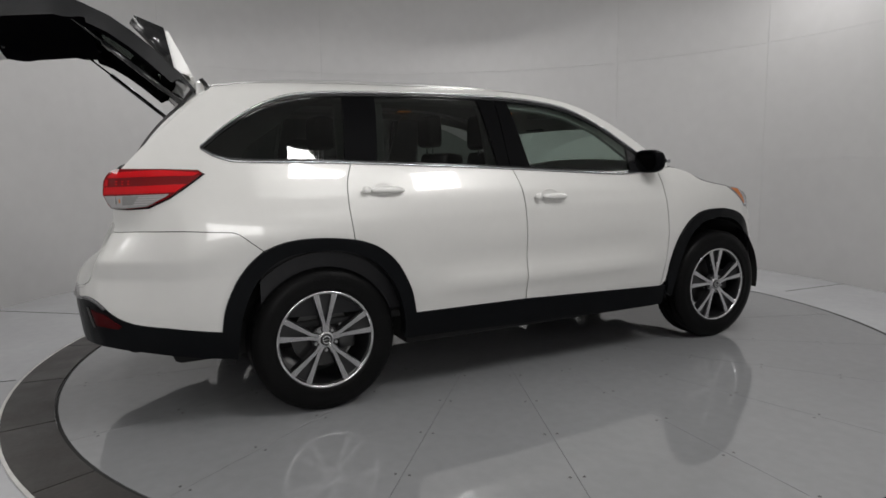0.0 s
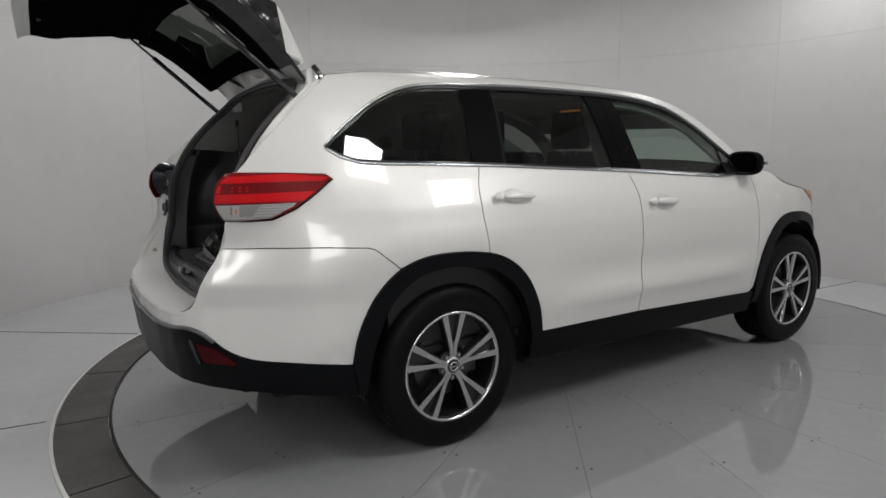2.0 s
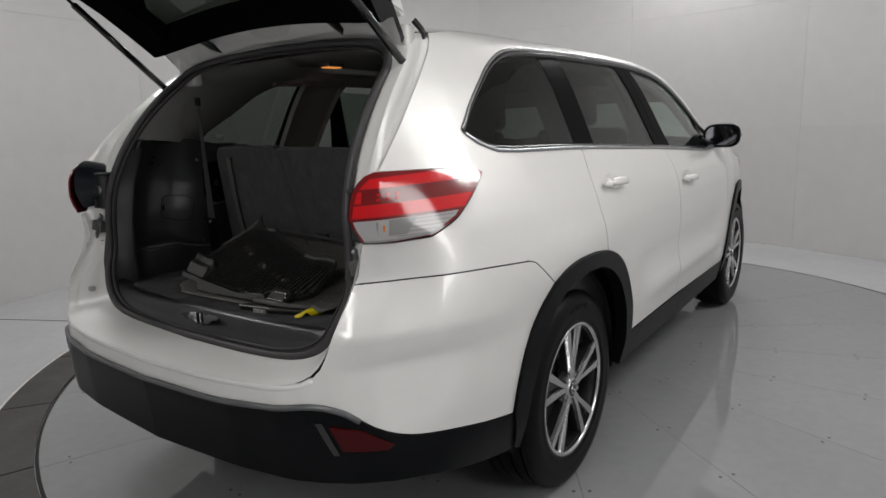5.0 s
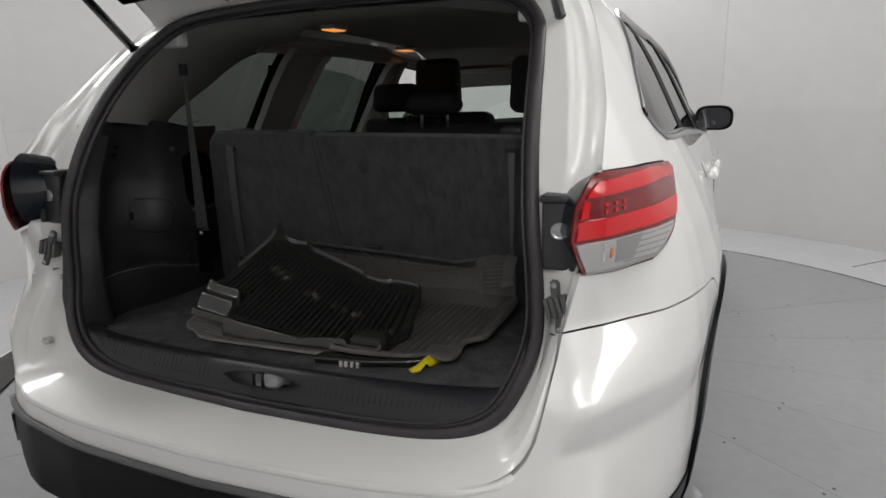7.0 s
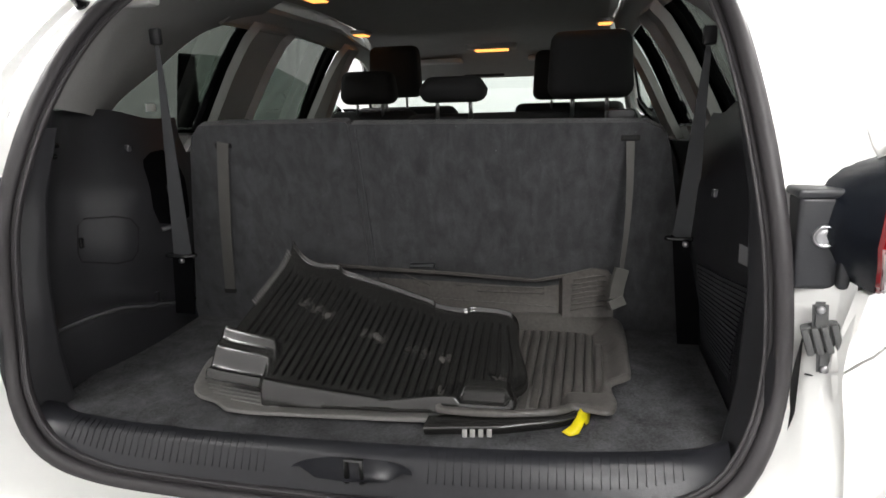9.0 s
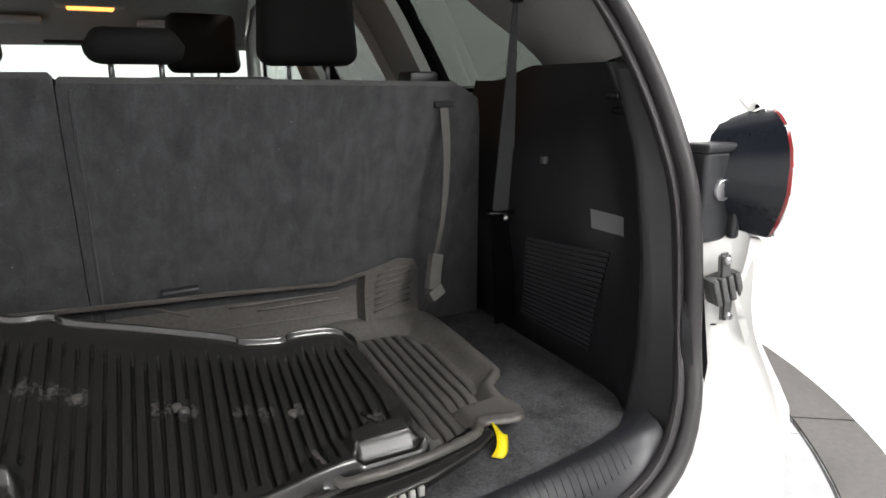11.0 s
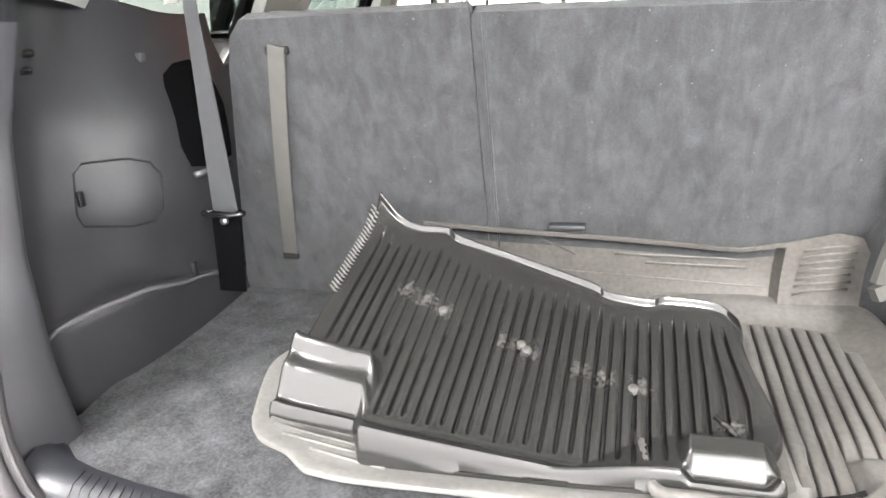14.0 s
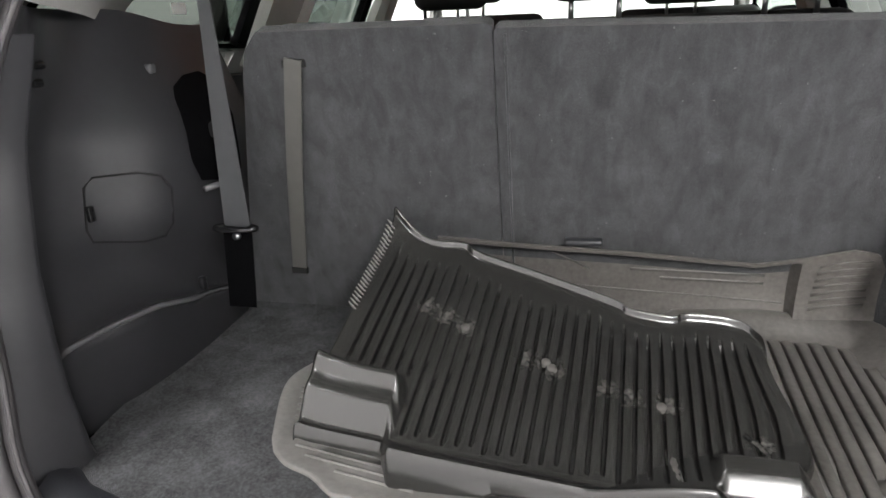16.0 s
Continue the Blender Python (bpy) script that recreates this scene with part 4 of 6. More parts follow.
    tube(bm, [(0.1095, -0.016, 0), (0.1095, 0.016, 0)], 0.0022, 6)
    part("cap_emblem", bm, M_RIM, hub, "plain silver emblem shape")
    bm = bmesh.new()
    lathe(bm, [(0.05, 0.02), (0.16, 0.02), (0.16, -0.01), (0.05, -0.01)], 40, "X")
    part("brake_disc", sharp(bm), M_DARKMETAL, hub, "steel brake disc")
    bm = bmesh.new()
    box(bm, (-0.02, 0.08, -0.07), (0.05, 0.17, 0.07), bevel=0.012)
    part("brake_caliper", sharp(bm), M_DARKMETAL, hub, "grey brake caliper")
    return hub


for y0 in (0.014, 2.812):
    for s in (1, -1):
        wheel((0.822 * s, y0, 0.377), s, radians(-1) if y0 < 1 else radians(4))

# ---- tailgate opening ----
SEAL_HALF = [(0.0, -0.955, 0.720), (0.30, -0.950, 0.722), (0.48, -0.940, 0.735), (0.585, -0.925, 0.775), (0.635, -0.905, 0.85), (0.661, -0.873, 0.94), (0.660, -0.863, 1.05),
             (0.648, -0.850, 1.17), (0.633, -0.797, 1.30), (0.620, -0.725, 1.41), (0.606, -0.645, 1.50), (0.582, -0.565, 1.575), (0.50, -0.515, 1.635), (0.30, -0.495, 1.66), (0.0, -0.490, 1.668)]
SEAL = smooth_line(SEAL_HALF, 0.025)


def body_edge():
    """The outer rim of the opening on the right half, from the bumper's middle up to the roof's middle."""
    pts = []
    for s, z in list(BUMPER_TOP)[::-1]:
        pts.append(skin(s, z))
    pts.append(skin(-0.985, 1.03))
    pts.append(skin(-0.965, 1.075))
    for z in (1.11, 1.15, 1.19, 1.23):
        pts.append(Vector((0.745, -0.868, z)))
    for s, z in list(D_EDGE)[::-1]:
        pts.append(skin(s, z))
    for k in (0.8, 0.6, 0.4, 0.2, 0.0):
        p = skin(-0.43, 1.665)
        pts.append(Vector((p.x * k, p.y - 0.06 * (1 - k * k), p.z + 0.020 * (1 - k ** 2.6))))
    return pts


EDGE = [Vector(p) for p in resample([tuple(p) for p in body_edge()], 90)]


def jamb(sign):
    shift = Vector((0, 0, 0)) if sign > 0 else Vector((0.014, 0.014, 0.020))
    drop = Matrix.Translation(shift)
    seal = [Vector(p) for p in resample([tuple(p) for p in SEAL], 90)]
    # pair the points of rim and seal by height along the sides
    bm = bmesh.new()
    rows = []
    for k in range(90):
        e = EDGE[k]
        best = min(range(max(0, k - 25), min(90, k + 26)), key=lambda j: (seal[j].z - e.z) ** 2 * 2 + (seal[j].x - e.x) ** 2 + 0.02 * (j - k) ** 2 / 90)
        c = seal[best] + (Vector((0, 0, 0)) if sign > 0 else Vector((-0.014 * min(1.0, seal[best].x / 0.3), 0.012 * min(1.0, seal[best].x / 0.3), 0)))
        w = ease(e.z, 0.74, 0.95) * (1 - ease(e.z, 1.45, 1.62))
        m1 = c + Vector((0.016 * min(1.0, c.x / 0.2), 0.0, 0)) + Vector((0, 0.014, 0)) * w
        m2 = c.lerp(e, 0.45)
        m2.y = (c.y + 0.004) * w + m2.y * (1 - w)
        m3 = c.lerp(e, 0.85)
        m3.y = max(c.lerp(e, 0.4).y, e.y + 0.012) * w + m3.y * (1 - w)
        up = ease(e.z, 1.24, 1.32) * (1 - ease(e.z, 1.60, 1.66))
        dip = Vector((-0.004, 0.022, -0.010)) * up
        rise = Vector((0.002, -0.006, 0.004)) * up
        cut = [c.lerp(e, k) for k in (0.52, 0.60, 0.76, 0.82)]
        for q, k in zip(cut, (0.52, 0.60, 0.76, 0.82)):
            q.y = (m2.y + (m3.y - m2.y) * (k - 0.45) / 0.40) * w + q.y * (1 - w)
        rows.append([Vector((q.x * sign, q.y, q.z)) for q in (c + Vector((0, 0.01, 0)), m1, m2, cut[0] + rise, cut[1] + dip, cut[2] + dip, cut[3] + rise, m3, e + Vector((-0.001, 0.002, 0)))])
    for j in range(9):
        col = np.array([[tuple(r[j])] for r in rows])[:, 0, :]
        sm = col.copy()
        sm[2:-2] = (col[:-4] + 2 * col[1:-3] + 3 * col[2:-2] + 2 * col[3:-1] + col[4:]) / 9
        for r, q in zip(rows, sm):
            r[j] = Vector(q)
    loft(bm, rows)
    bmesh.ops.recalc_face_normals(bm, faces=bm.faces[:])
    part("opening_jamb", bm, M_JAMB, car, "white painted tailgate jamb")
    ch = chart_for(sign)
    # black lamp box behind the lens and its bracket
    bm = bmesh.new()
    ring = straight_line(list(shrink(LAMP, 0.003)) + [shrink(LAMP, 0.003)[0]], 0.02)[:-1]
    rows = []
    for f, squeeze in ((0.0, 1.0), (0.12, 0.985), (0.4, 0.93), (0.7, 0.84), (1.0, 0.70)):
        row = []
        for s_, z_ in ring:
            q, n = ch(s_, z_)
            p = q + n * (0.005 - 0.03 * f)
            row.append(Vector((p.x - 0.036 * f * sign, p.y + 0.112 * f, 1.165 + (p.z - 1.165) * squeeze)))
        rows.append(row)
    vs = loft(bm, rows, closed=True)
    bm.faces.new(vs[-1])
    bm.transform(drop)
    bmesh.ops.recalc_face_normals(bm, faces=bm.faces[:])
    part("lamp_housing", sharp(bm, 50), M_HOUSING, car, "black tail lamp housing")
    bm = bmesh.new()
    box(bm, (0.667, -0.868, 1.078), (0.732, -0.80, 1.212), bevel=0.008, seg=3)
    bm.transform(drop @ Matrix.Diagonal((sign, 1, 1, 1)))
    bmesh.ops.recalc_face_normals(bm, faces=bm.faces[:])
    br = part("lamp_bracket", sharp(bm), M_BRACKET, car, "dark grey plastic lamp bracket")
    for name, lo, hi in (("bracket_cap", (0.663, -0.873, 1.209), (0.734, -0.80, 1.222)), ("bracket_flange", (0.722, -0.880, 1.082), (0.738, -0.83, 1.216))):
        bm = bmesh.new()
        box(bm, lo, hi, bevel=0.005, seg=3)
        bm.transform(drop @ Matrix.Diagonal((sign, 1, 1, 1)))
        bmesh.ops.recalc_face_normals(bm, faces=bm.faces[:])
        part(name, sharp(bm), M_BRACKET, br)
    bm = bmesh.new()
    lathe(bm, [(0.0, 0.001), (0.009, 0.001), (0.0125, -0.001), (0.014, 0.004), (0.016, 0.002), (0.016, -0.004)], 20, "Z")
    bm.transform(drop @ Matrix.Translation((0.702 * sign, -0.8700, 1.156)) @ Matrix.Rotation(radians(90), 4, "X"))
    part("bracket_screw", bm, M_STEEL, br, "bright screw in a cup")
    # ribbed rubber stop
    bm = bmesh.new()
    box(bm, (-0.024, -0.012, -0.021), (0.024, 0.010, 0.021), bevel=0.005)
    place = drop @ Matrix.Translation((0.708 * sign, -0.880, 1.014)) @ Matrix.Rotation(radians(-14 * sign), 4, "Z") @ Matrix.Rotation(radians(-17 * sign), 4, "Y")
    bm.transform(place)
    st = part("rubber_stop", sharp(bm), M_STOP, car, "ribbed grey rubber tailgate stop")
    for k in range(4):
        bm = bmesh.new()
        box(bm, (-0.0235 + 0.0123 * k, -0.020, -0.020), (-0.0142 + 0.0123 * k, -0.008, 0.020), bevel=0.0025)
        bm.transform(place)
        part("stop_rib", sharp(bm), M_STOP, st)
    for s in (-1, 1):
        bm = bmesh.new()
        tube(bm, [(0.0, -0.009, 0.014 * s), (0.009 * s, -0.009, 0.053 * s)], 0, flat=(0.020, 0.010, (0, 1, 0)))
        bmesh.ops.bevel(bm, geom=bm.edges[:], offset=0.004, segments=2, affect="EDGES")
        bm.transform(place)
        part("stop_lug", sharp(bm, 50), M_STOP, st)
    for s in (-1, 1):
        bm = bmesh.new()
        lathe(bm, [(0.0, 0.004), (0.005, 0.004), (0.006, 0.0)], 10, "Z")
        bm.transform(place @ Matrix.Translation((0.007 * s, -0.0145, 0.043 * s)) @ Matrix.Rotation(radians(90), 4, "X"))
        part("stop_screw", bm, M_STEEL, st)
    # round rubber buffers and bumper bolt
    for x, y, z, r in ((0.657, -0.974, 0.785, 0.010), (0.697, -0.874, 0.931, 0.008)):
        bm = bmesh.new()
        lathe(bm, [(0.0, 0.004), (r * 0.5, 0.004), (r * 0.55, 0.007), (r * 0.9, 0.007), (r, 0.0), (r, -0.012)], 18, "Z")
        bm.transform(drop @ Matrix.Translation((x * sign, y, z)) @ Matrix.Rotation(radians(80), 4, "X"))
        # the plug's own shadow is put into its colour, grey instead of white
        part("jamb_buffer", bm, M_GREYTRIM, car, "small white round plug, greyed for its shadow")
    # body seam below the stop
    bm = bmesh.new()
    tube(bm, [(0.690 * sign, -0.884, 0.958), (0.730 * sign, -0.886, 0.950), (0.775 * sign, -0.880, 0.949)], 0.0014, 6)
    bm.transform(drop)
    part("jamb_seam", bm, M_SEAM, car, "dark panel seam")
    # gas strut between body and tailgate
    a, b = Vector((0.632 * sign, -0.548, 1.558)), Vector((0.605 * sign, -1.045, 1.985))
    d = (b - a)
    bm = bmesh.new()
    tube(bm, [a, a + d * 0.69], 0.0125, 12)
    strut = part("gas_strut", bm, M_GLOSSBLACK, car, "black tailgate gas strut")
    bm = bmesh.new()
    tube(bm, [a + d * 0.67, b], 0.006, 10)
    part("strut_rod", bm, M_GLOSSBLACK, strut, "thin strut rod")
    bm = bmesh.new()
    box(bm, (a.x - 0.014, a.y - 0.02, a.z - 0.045), (a.x + 0.014, a.y + 0.012, a.z + 0.02), bevel=0.008)
    part("strut_mount", sharp(bm), M_GLOSSBLACK, strut, "black strut mount")


jamb(1)
jamb(-1)
full = [Vector(p) for p in SEAL] + [Vector((-p[0] + 0.014 * min(1.0, p[0] / 0.3), p[1] + 0.012 * min(1.0, p[0] / 0.3), p[2])) for p in SEAL[::-1][1:-1]]
bm = bmesh.new()
tube(bm, [p + Vector((0, -0.004, 0)) for p in full], 0.0135, 10, closed=True, ref=(0, 1, 0.15))
part("door_seal", bm, M_SEAL, car, "black rubber tailgate seal")
ctr = Vector((0, 0, 1.2))
bm = bmesh.new()
tube(bm, [Vector((p.x * 0.981, p.y + 0.012, ctr.z + (p.z - ctr.z) * 0.977)) for p in full], 0.009, 8, closed=True, ref=(0, 1, 0.15))
part("inner_seal_lip", bm, M_SEAL, car, "inner lip of the seal")
bm = bmesh.new()
tube(bm, [Vector((p.x * 0.965, p.y + 0.004, ctr.z + (p.z - ctr.z) * 0.961)) for p in full], 0.0032, 8, closed=True, ref=(0, 1, 0.15))
part("seal_rib", bm, M_SEAL, car, "thin rib inside the seal")

# rounded upper edge of the bumper and the lip along the top of its black lower half
def along_bumper(line, first, drop, out):
    half = []
    for s_, z_ in line:
        if s_ <= first:
            q, n = chart_for(1)(s_, z_ - drop)
            half.append(q + n * out)
    half.sort(key=lambda q: q.x)
    half = [q for q in half if q.x > 0.01]
    return [Vector((-q.x, q.y, q.z)) for q in half[::-1]] + half


bm = bmesh.new()
tube(bm, along_bumper(BUMPER_TOP, -1.05, 0.0085, -0.0085), 0.0100, 12)
part("bumper_edge", bm, M_PAINT, car, "rounded white edge of the bumper step")
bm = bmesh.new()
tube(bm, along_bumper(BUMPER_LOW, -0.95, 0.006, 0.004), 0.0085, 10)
part("bumper_lip", bm, M_HILIT, car, "black lip with painted highlight on top of the lower bumper")

# ---- tailgate, modelled shut and swung up about its hinge ----
HINGE = Vector((0, -0.455, 1.695))
LID_TURN = Matrix.Translation(HINGE) @ Matrix.Rotation(radians(-77), 4, "X") @ Matrix.Translation(-HINGE)
LV = [0.0, 0.12, 0.30, 0.50, 0.62, 0.70, 0.85, 0.96, 1.0]
LY = [-0.47, -0.565, -0.70, -0.855, -0.935, -0.985, -1.01, -0.995, -0.965]
LZ = [1.69, 1.625, 1.51, 1.365, 1.255, 1.15, 0.93, 0.78, 0.725]
LW = [0.595, 0.615, 0.65, 0.68, 0.70, 0.70, 0.70, 0.68, 0.62]


def lid_point(u, v, deep=0.0):
    hw = float(np.interp(v, LV, LW)) - deep * 0.35
    y = float(np.interp(v, LV, LY)) + 0.05 * u * u
    z = float(np.interp(v, LV, LZ)) - 0.05 * abs(u) ** 3 * max(0.0, 1 - v / 0.4)
    return Vector((u * hw, y + deep * 0.85, z - deep * (0.45 if v < 0.6 else 0.0)))


def lid_grid(us, vs, deep, hole=None):
    bm = bmesh.new()
    grid = [[bm.verts.new(lid_point(u, v, deep(u, v) if callable(deep) else deep)) for u in us] for v in vs]
    for i in range(len(vs) - 1):
        for j in range(len(us) - 1):
            um, vm = (us[j] + us[j + 1]) / 2, (vs[i] + vs[i + 1]) / 2
            if hole and hole(um, vm):
                continue
            bm.faces.new((grid[i][j], grid[i][j + 1], grid[i + 1][j + 1], grid[i + 1][j]))
    bmesh.ops.recalc_face_normals(bm, faces=bm.faces[:])
    return bm


US = list(np.linspace(-1, 1, 41))
VS = list(np.linspace(0, 1, 41))
bm = lid_grid(US, VS, 0.0, lambda u, v: 0.13 < v < 0.58 and abs(u) < 0.9)
gate = part("tailgate", bm, M_PAINT, car, "pearl white tailgate, raised, with black inner trim")
gate.matrix_basis = LID_TURN
part("gate_glass", lid_grid(list(np.linspace(-0.91, 0.91, 21)), list(np.linspace(0.12, 0.59, 13)), 0.004), M_PRIVACY, gate, "dark tailgate glass")
depth = lambda u, v: (0.085 - 0.012 * abs(u) ** 8 + 0.03 * ease(v, 0.60, 0.68)) * (1 - 0.75 * ease(v, 0.86, 1.0)) * (0.25 + 0.75 * ease(v, 0.10, 0.155))
part("gate_hinge_panel", lid_grid(US, list(np.linspace(0, 0.14, 6)), lambda u, v: 0.024 + 0.012 * math.cos(9 * u) * ease(v, 0.0, 0.06)), M_JAMB, gate, "white painted hinge panel of the tailgate")
VT = [0.105, 0.115, 0.125, 0.135, 0.145, 0.155, 0.175] + list(VS[8:])
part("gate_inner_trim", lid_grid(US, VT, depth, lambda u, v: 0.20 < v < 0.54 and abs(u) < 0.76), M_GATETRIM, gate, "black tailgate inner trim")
bm = bmesh.new()
ring = [(u, 0.0) for u in US] + [(1.0, v) for v in VS[1:]] + [(u, 1.0) for u in US[::-1][1:]] + [(-1.0, v) for v in VS[::-1][1:-1]]
loft(bm, [[lid_point(u, v) for u, v in ring], [lid_point(u, v, depth(u, v)) for u, v in ring]], closed=True)
bmesh.ops.recalc_face_normals(bm, faces=bm.faces[:])
part("gate_edge", bm, M_GLOSSBLACK, gate, "dark tailgate edge")
bm = bmesh.new()
loft(bm, [[lid_point(u, v, depth(u, v) * 1.02 + 0.002) for u in US] for v in (0.955, 0.97, 0.985, 1.0)])
part("gate_flange", bm, M_JAMB, gate, "white painted lower flange")
for x in (-0.5, 0.5):
    bm = bmesh.new()
    lathe(bm, [(0.0, 0.02), (0.008, 0.02), (0.010, 0.0)], 12, "Z")
    bm.transform(Matrix.Translation(lid_point(x, 0.93, 0.06)) @ Matrix.Rotation(radians(-90), 4, "X"))
    part("gate_buffer", bm, M_SEAL, gate, "black rubber buffer")
bm = bmesh.new()
ring = [(u, 0.2) for u in np.linspace(-0.76, 0.76, 17)] + [(0.76, v) for v in np.linspace(0.22, 0.54, 8)] + [(u, 0.54) for u in np.linspace(0.74, -0.76, 17)] + [(-0.76, v) for v in np.linspace(0.52, 0.22, 8)]
loft(bm, [[lid_point(u, v, 0.01) for u, v in ring], [lid_point(u, v, 0.085) for u, v in ring]], closed=True)
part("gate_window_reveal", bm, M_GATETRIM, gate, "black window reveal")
# spoiler with side fins
bm = bmesh.new()
rows = []
for k in np.linspace(-1, 1, 25):
    c = -0.02 * (1 - k * k)
    dz = -0.030 * abs(k) ** 2.5
    rows.append([Vector((k * 0.605, y - c, z + dz)) for y, z in ((-0.482, 1.676), (-0.60, 1.653), (-0.69, 1.630), (-0.715, 1.622), (-0.69, 1.612), (-0.55, 1.63), (-0.482, 1.66))])
vs = loft(bm, rows, closed=True)
bm.faces.new(vs[0])
bm.faces.new(vs[-1])
bmesh.ops.recalc_face_normals(bm, faces=bm.faces[:])
spoiler = part("spoiler", sharp(bm, 50), M_PAINT, gate, "pearl white roof spoiler")
for s in (-1, 1):
    bm = bmesh.new()
    rows = [[Vector((x * s, y, z)) for y, z in ((-0.482, 1.645), (-0.60, 1.622), (-0.715, 1.596), (-0.705, 1.578), (-0.62, 1.578), (-0.525, 1.572))] for x in (0.588, 0.612)]
    vs = loft(bm, rows, closed=True)
    bm.faces.new(vs[0])
    bm.faces.new(vs[-1])
    bmesh.ops.recalc_face_normals(bm, faces=bm.faces[:])
    bmesh.ops.bevel(bm, geom=bm.edges[:], offset=0.006, segments=2, affect="EDGES")
    part("spoiler_fin", sharp(bm, 50), M_PAINT, gate, "pearl white spoiler end")
    bm = bmesh.new()
    rows = [[Vector((x * s, y, z)) for y, z in ((-0.53, 1.57), (-0.725, 1.580), (-0.80, 1.47), (-0.77, 1.44))] for x in (0.602, 0.632)]
    vs = loft(bm, rows, closed=True)
    bm.faces.new(vs[0])
    bm.faces.new(vs[-1])
    bmesh.ops.recalc_face_normals(bm, faces=bm.faces[:])
    part("side_garnish", bm, M_GLOSSBLACK, gate, "black side garnish")
    # dark rim at the corner of the opening
    bm = bmesh.new()
    tube(bm, [tuple(p) for p in smooth_line([(0.612 * s, -0.475, 1.700), (0.632 * s, -0.452, 1.660), (0.640 * s, -0.462, 1.610), (0.632 * s, -0.500, 1.565), (0.622 * s, -0.535, 1.538)], 0.015)], 0, flat=(0.020, 0.010, (s, 0.2, 0)))
    part("corner_gutter", bm, M_GLOSSBLACK, car, "dark glossy corner gutter", False)
    # hinge arm
    bm = bmesh.new()
    tube(bm, [(0.34 * s, -0.42, 1.665), (0.34 * s, -0.47, 1.68), (0.34 * s, -0.53, 1.71), (0.34 * s, -0.60, 1.74)], 0, flat=(0.035, 0.012, (0, 0, 1)))
    part("gate_hinge", bm, M_DARKMETAL, car, "steel tailgate hinge")
    bm = bmesh.new()
    box(bm, (0.56 * s - 0.045, -0.50, 1.57), (0.56 * s + 0.045, -0.455, 1.69), bevel=0.012)
    part("hinge_cover", sharp(bm), M_JAMB, car, "white hinge pillar")

# ---- cabin shell ----
bm = bmesh.new()
rows = []
for s, z in ROOF_PTS:
    if s > 2.0:
        break
    p = skin(s, z)
    rows.append([Vector((p.x * 0.93 * k, max(p.y, -0.47), p.z - 0.032 + 0.012 * (1 - abs(k) ** 2.6))) for k in np.linspace(-1, 1, 21)])
loft(bm, rows)
part("headliner", bm, M_HEADLINER, car, "grey cloth headliner")
bm = bmesh.new()
box(bm, (-0.86, -0.20, 0.43), (0.86, 2.5, 0.47), bevel=0.01)
part("cabin_floor", bm, M_SEAT, car, "black cabin carpet")
bm = bmesh.new()
loft(bm, [[Vector((x, y, z)) for x in np.linspace(-0.80, 0.80, 13)] for y, z in ((2.45, 0.47), (2.10, 0.62), (1.98, 0.85), (2.00, 1.0), (2.08, 1.07), (2.25, 1.10), (2.55, 1.13))])
part("dashboard", bm, M_TRIM, car, "black dashboard")
for sign in (1, -1):
    ch = chart_for(sign)
    if sign > 0:
        sheet("front_door_trim", straight_line([(1.20, 0.46), (2.25, 0.46), (2.25, 1.15), (1.20, 1.195), (1.20, 0.46)], 0.1)[:-1], ch, M_TRIM, car, "black inner door trim", gap=0, grid=0.12, off=-0.09, thick=0.01)
    else:
        sheet("front_door_trim", straight_line([(1.22, 0.48), (2.22, 0.46), (2.22, 1.15), (1.22, 1.195), (1.22, 0.48)], 0.1)[:-1], ch, M_TRIM, open_door, "black inner door trim", gap=0, grid=0.12, off=-0.05, thick=0.01)
    sheet("door_inner_trim", straight_line([(-0.30, 0.50), (1.18, 0.46), (1.18, 1.196), (1.1, 1.20), (0.19, 1.255), (-0.30, 1.28), (-0.30, 0.50)], 0.1)[:-1], ch, M_TRIM, car, "black inner side trim", gap=0, grid=0.12, off=-0.09, thick=0.01)
    sheet("middle_pillar_trim", [(0.15, 1.26), (0.40, 1.25), (0.47, 1.67), (0.19, 1.665)], ch, M_GREYTRIM, car, "grey pillar trim", gap=0, grid=0.08, off=-0.06, thick=0.03)
    sheet("centre_pillar_trim", [(1.03, 1.20), (1.30, 1.20), (1.24, 1.665), (1.08, 1.665)], ch, M_GREYTRIM, car, "grey pillar trim", gap=0, grid=0.08, off=-0.06, thick=0.03)
    sheet("rail_trim", [(0.0, 1.632), (0.6, 1.640), (1.2, 1.62), (1.46, 1.595), (1.68, 1.545), (1.89, 1.45), (2.15, 1.26), (2.3, 1.20), (2.3, 1.28), (1.92, 1.53), (1.49, 1.66), (0.87, 1.70), (0.0, 1.70)], ch, M_GREYTRIM, car, "grey roof rail trim", gap=0, grid=0.08, off=-0.05, thick=0.02)
    # rear pillar trim between the seal and the quarter window
    a = [Vector((p[0] * sign * 0.985, p[1] + 0.012, p[2])) for p in SEAL if p[2] > (1.338 if sign > 0 else 1.362) and p[0] > 0.02]
    a = [Vector(p) for p in resample([tuple(p) for p in a], 26)]
    b = []
    for s, z in resample(smooth_line([(-0.34, 1.316) if sign > 0 else (-0.31, 1.344), (-0.33, 1.345) if sign > 0 else (-0.305, 1.365), (-0.27, 1.40), (-0.146, 1.48), (-0.06, 1.55), (0.05, 1.605), (0.25, 1.66)]), 26):
        q, n = ch(s, z)
        b.append(q - n * 0.035)
    bm = bmesh.new()
    rows = []
    for k in range(26):
        m = a[k].lerp(b[k], 0.5) + Vector((-0.02 * sign, 0, 0)) * (1 - k / 25)
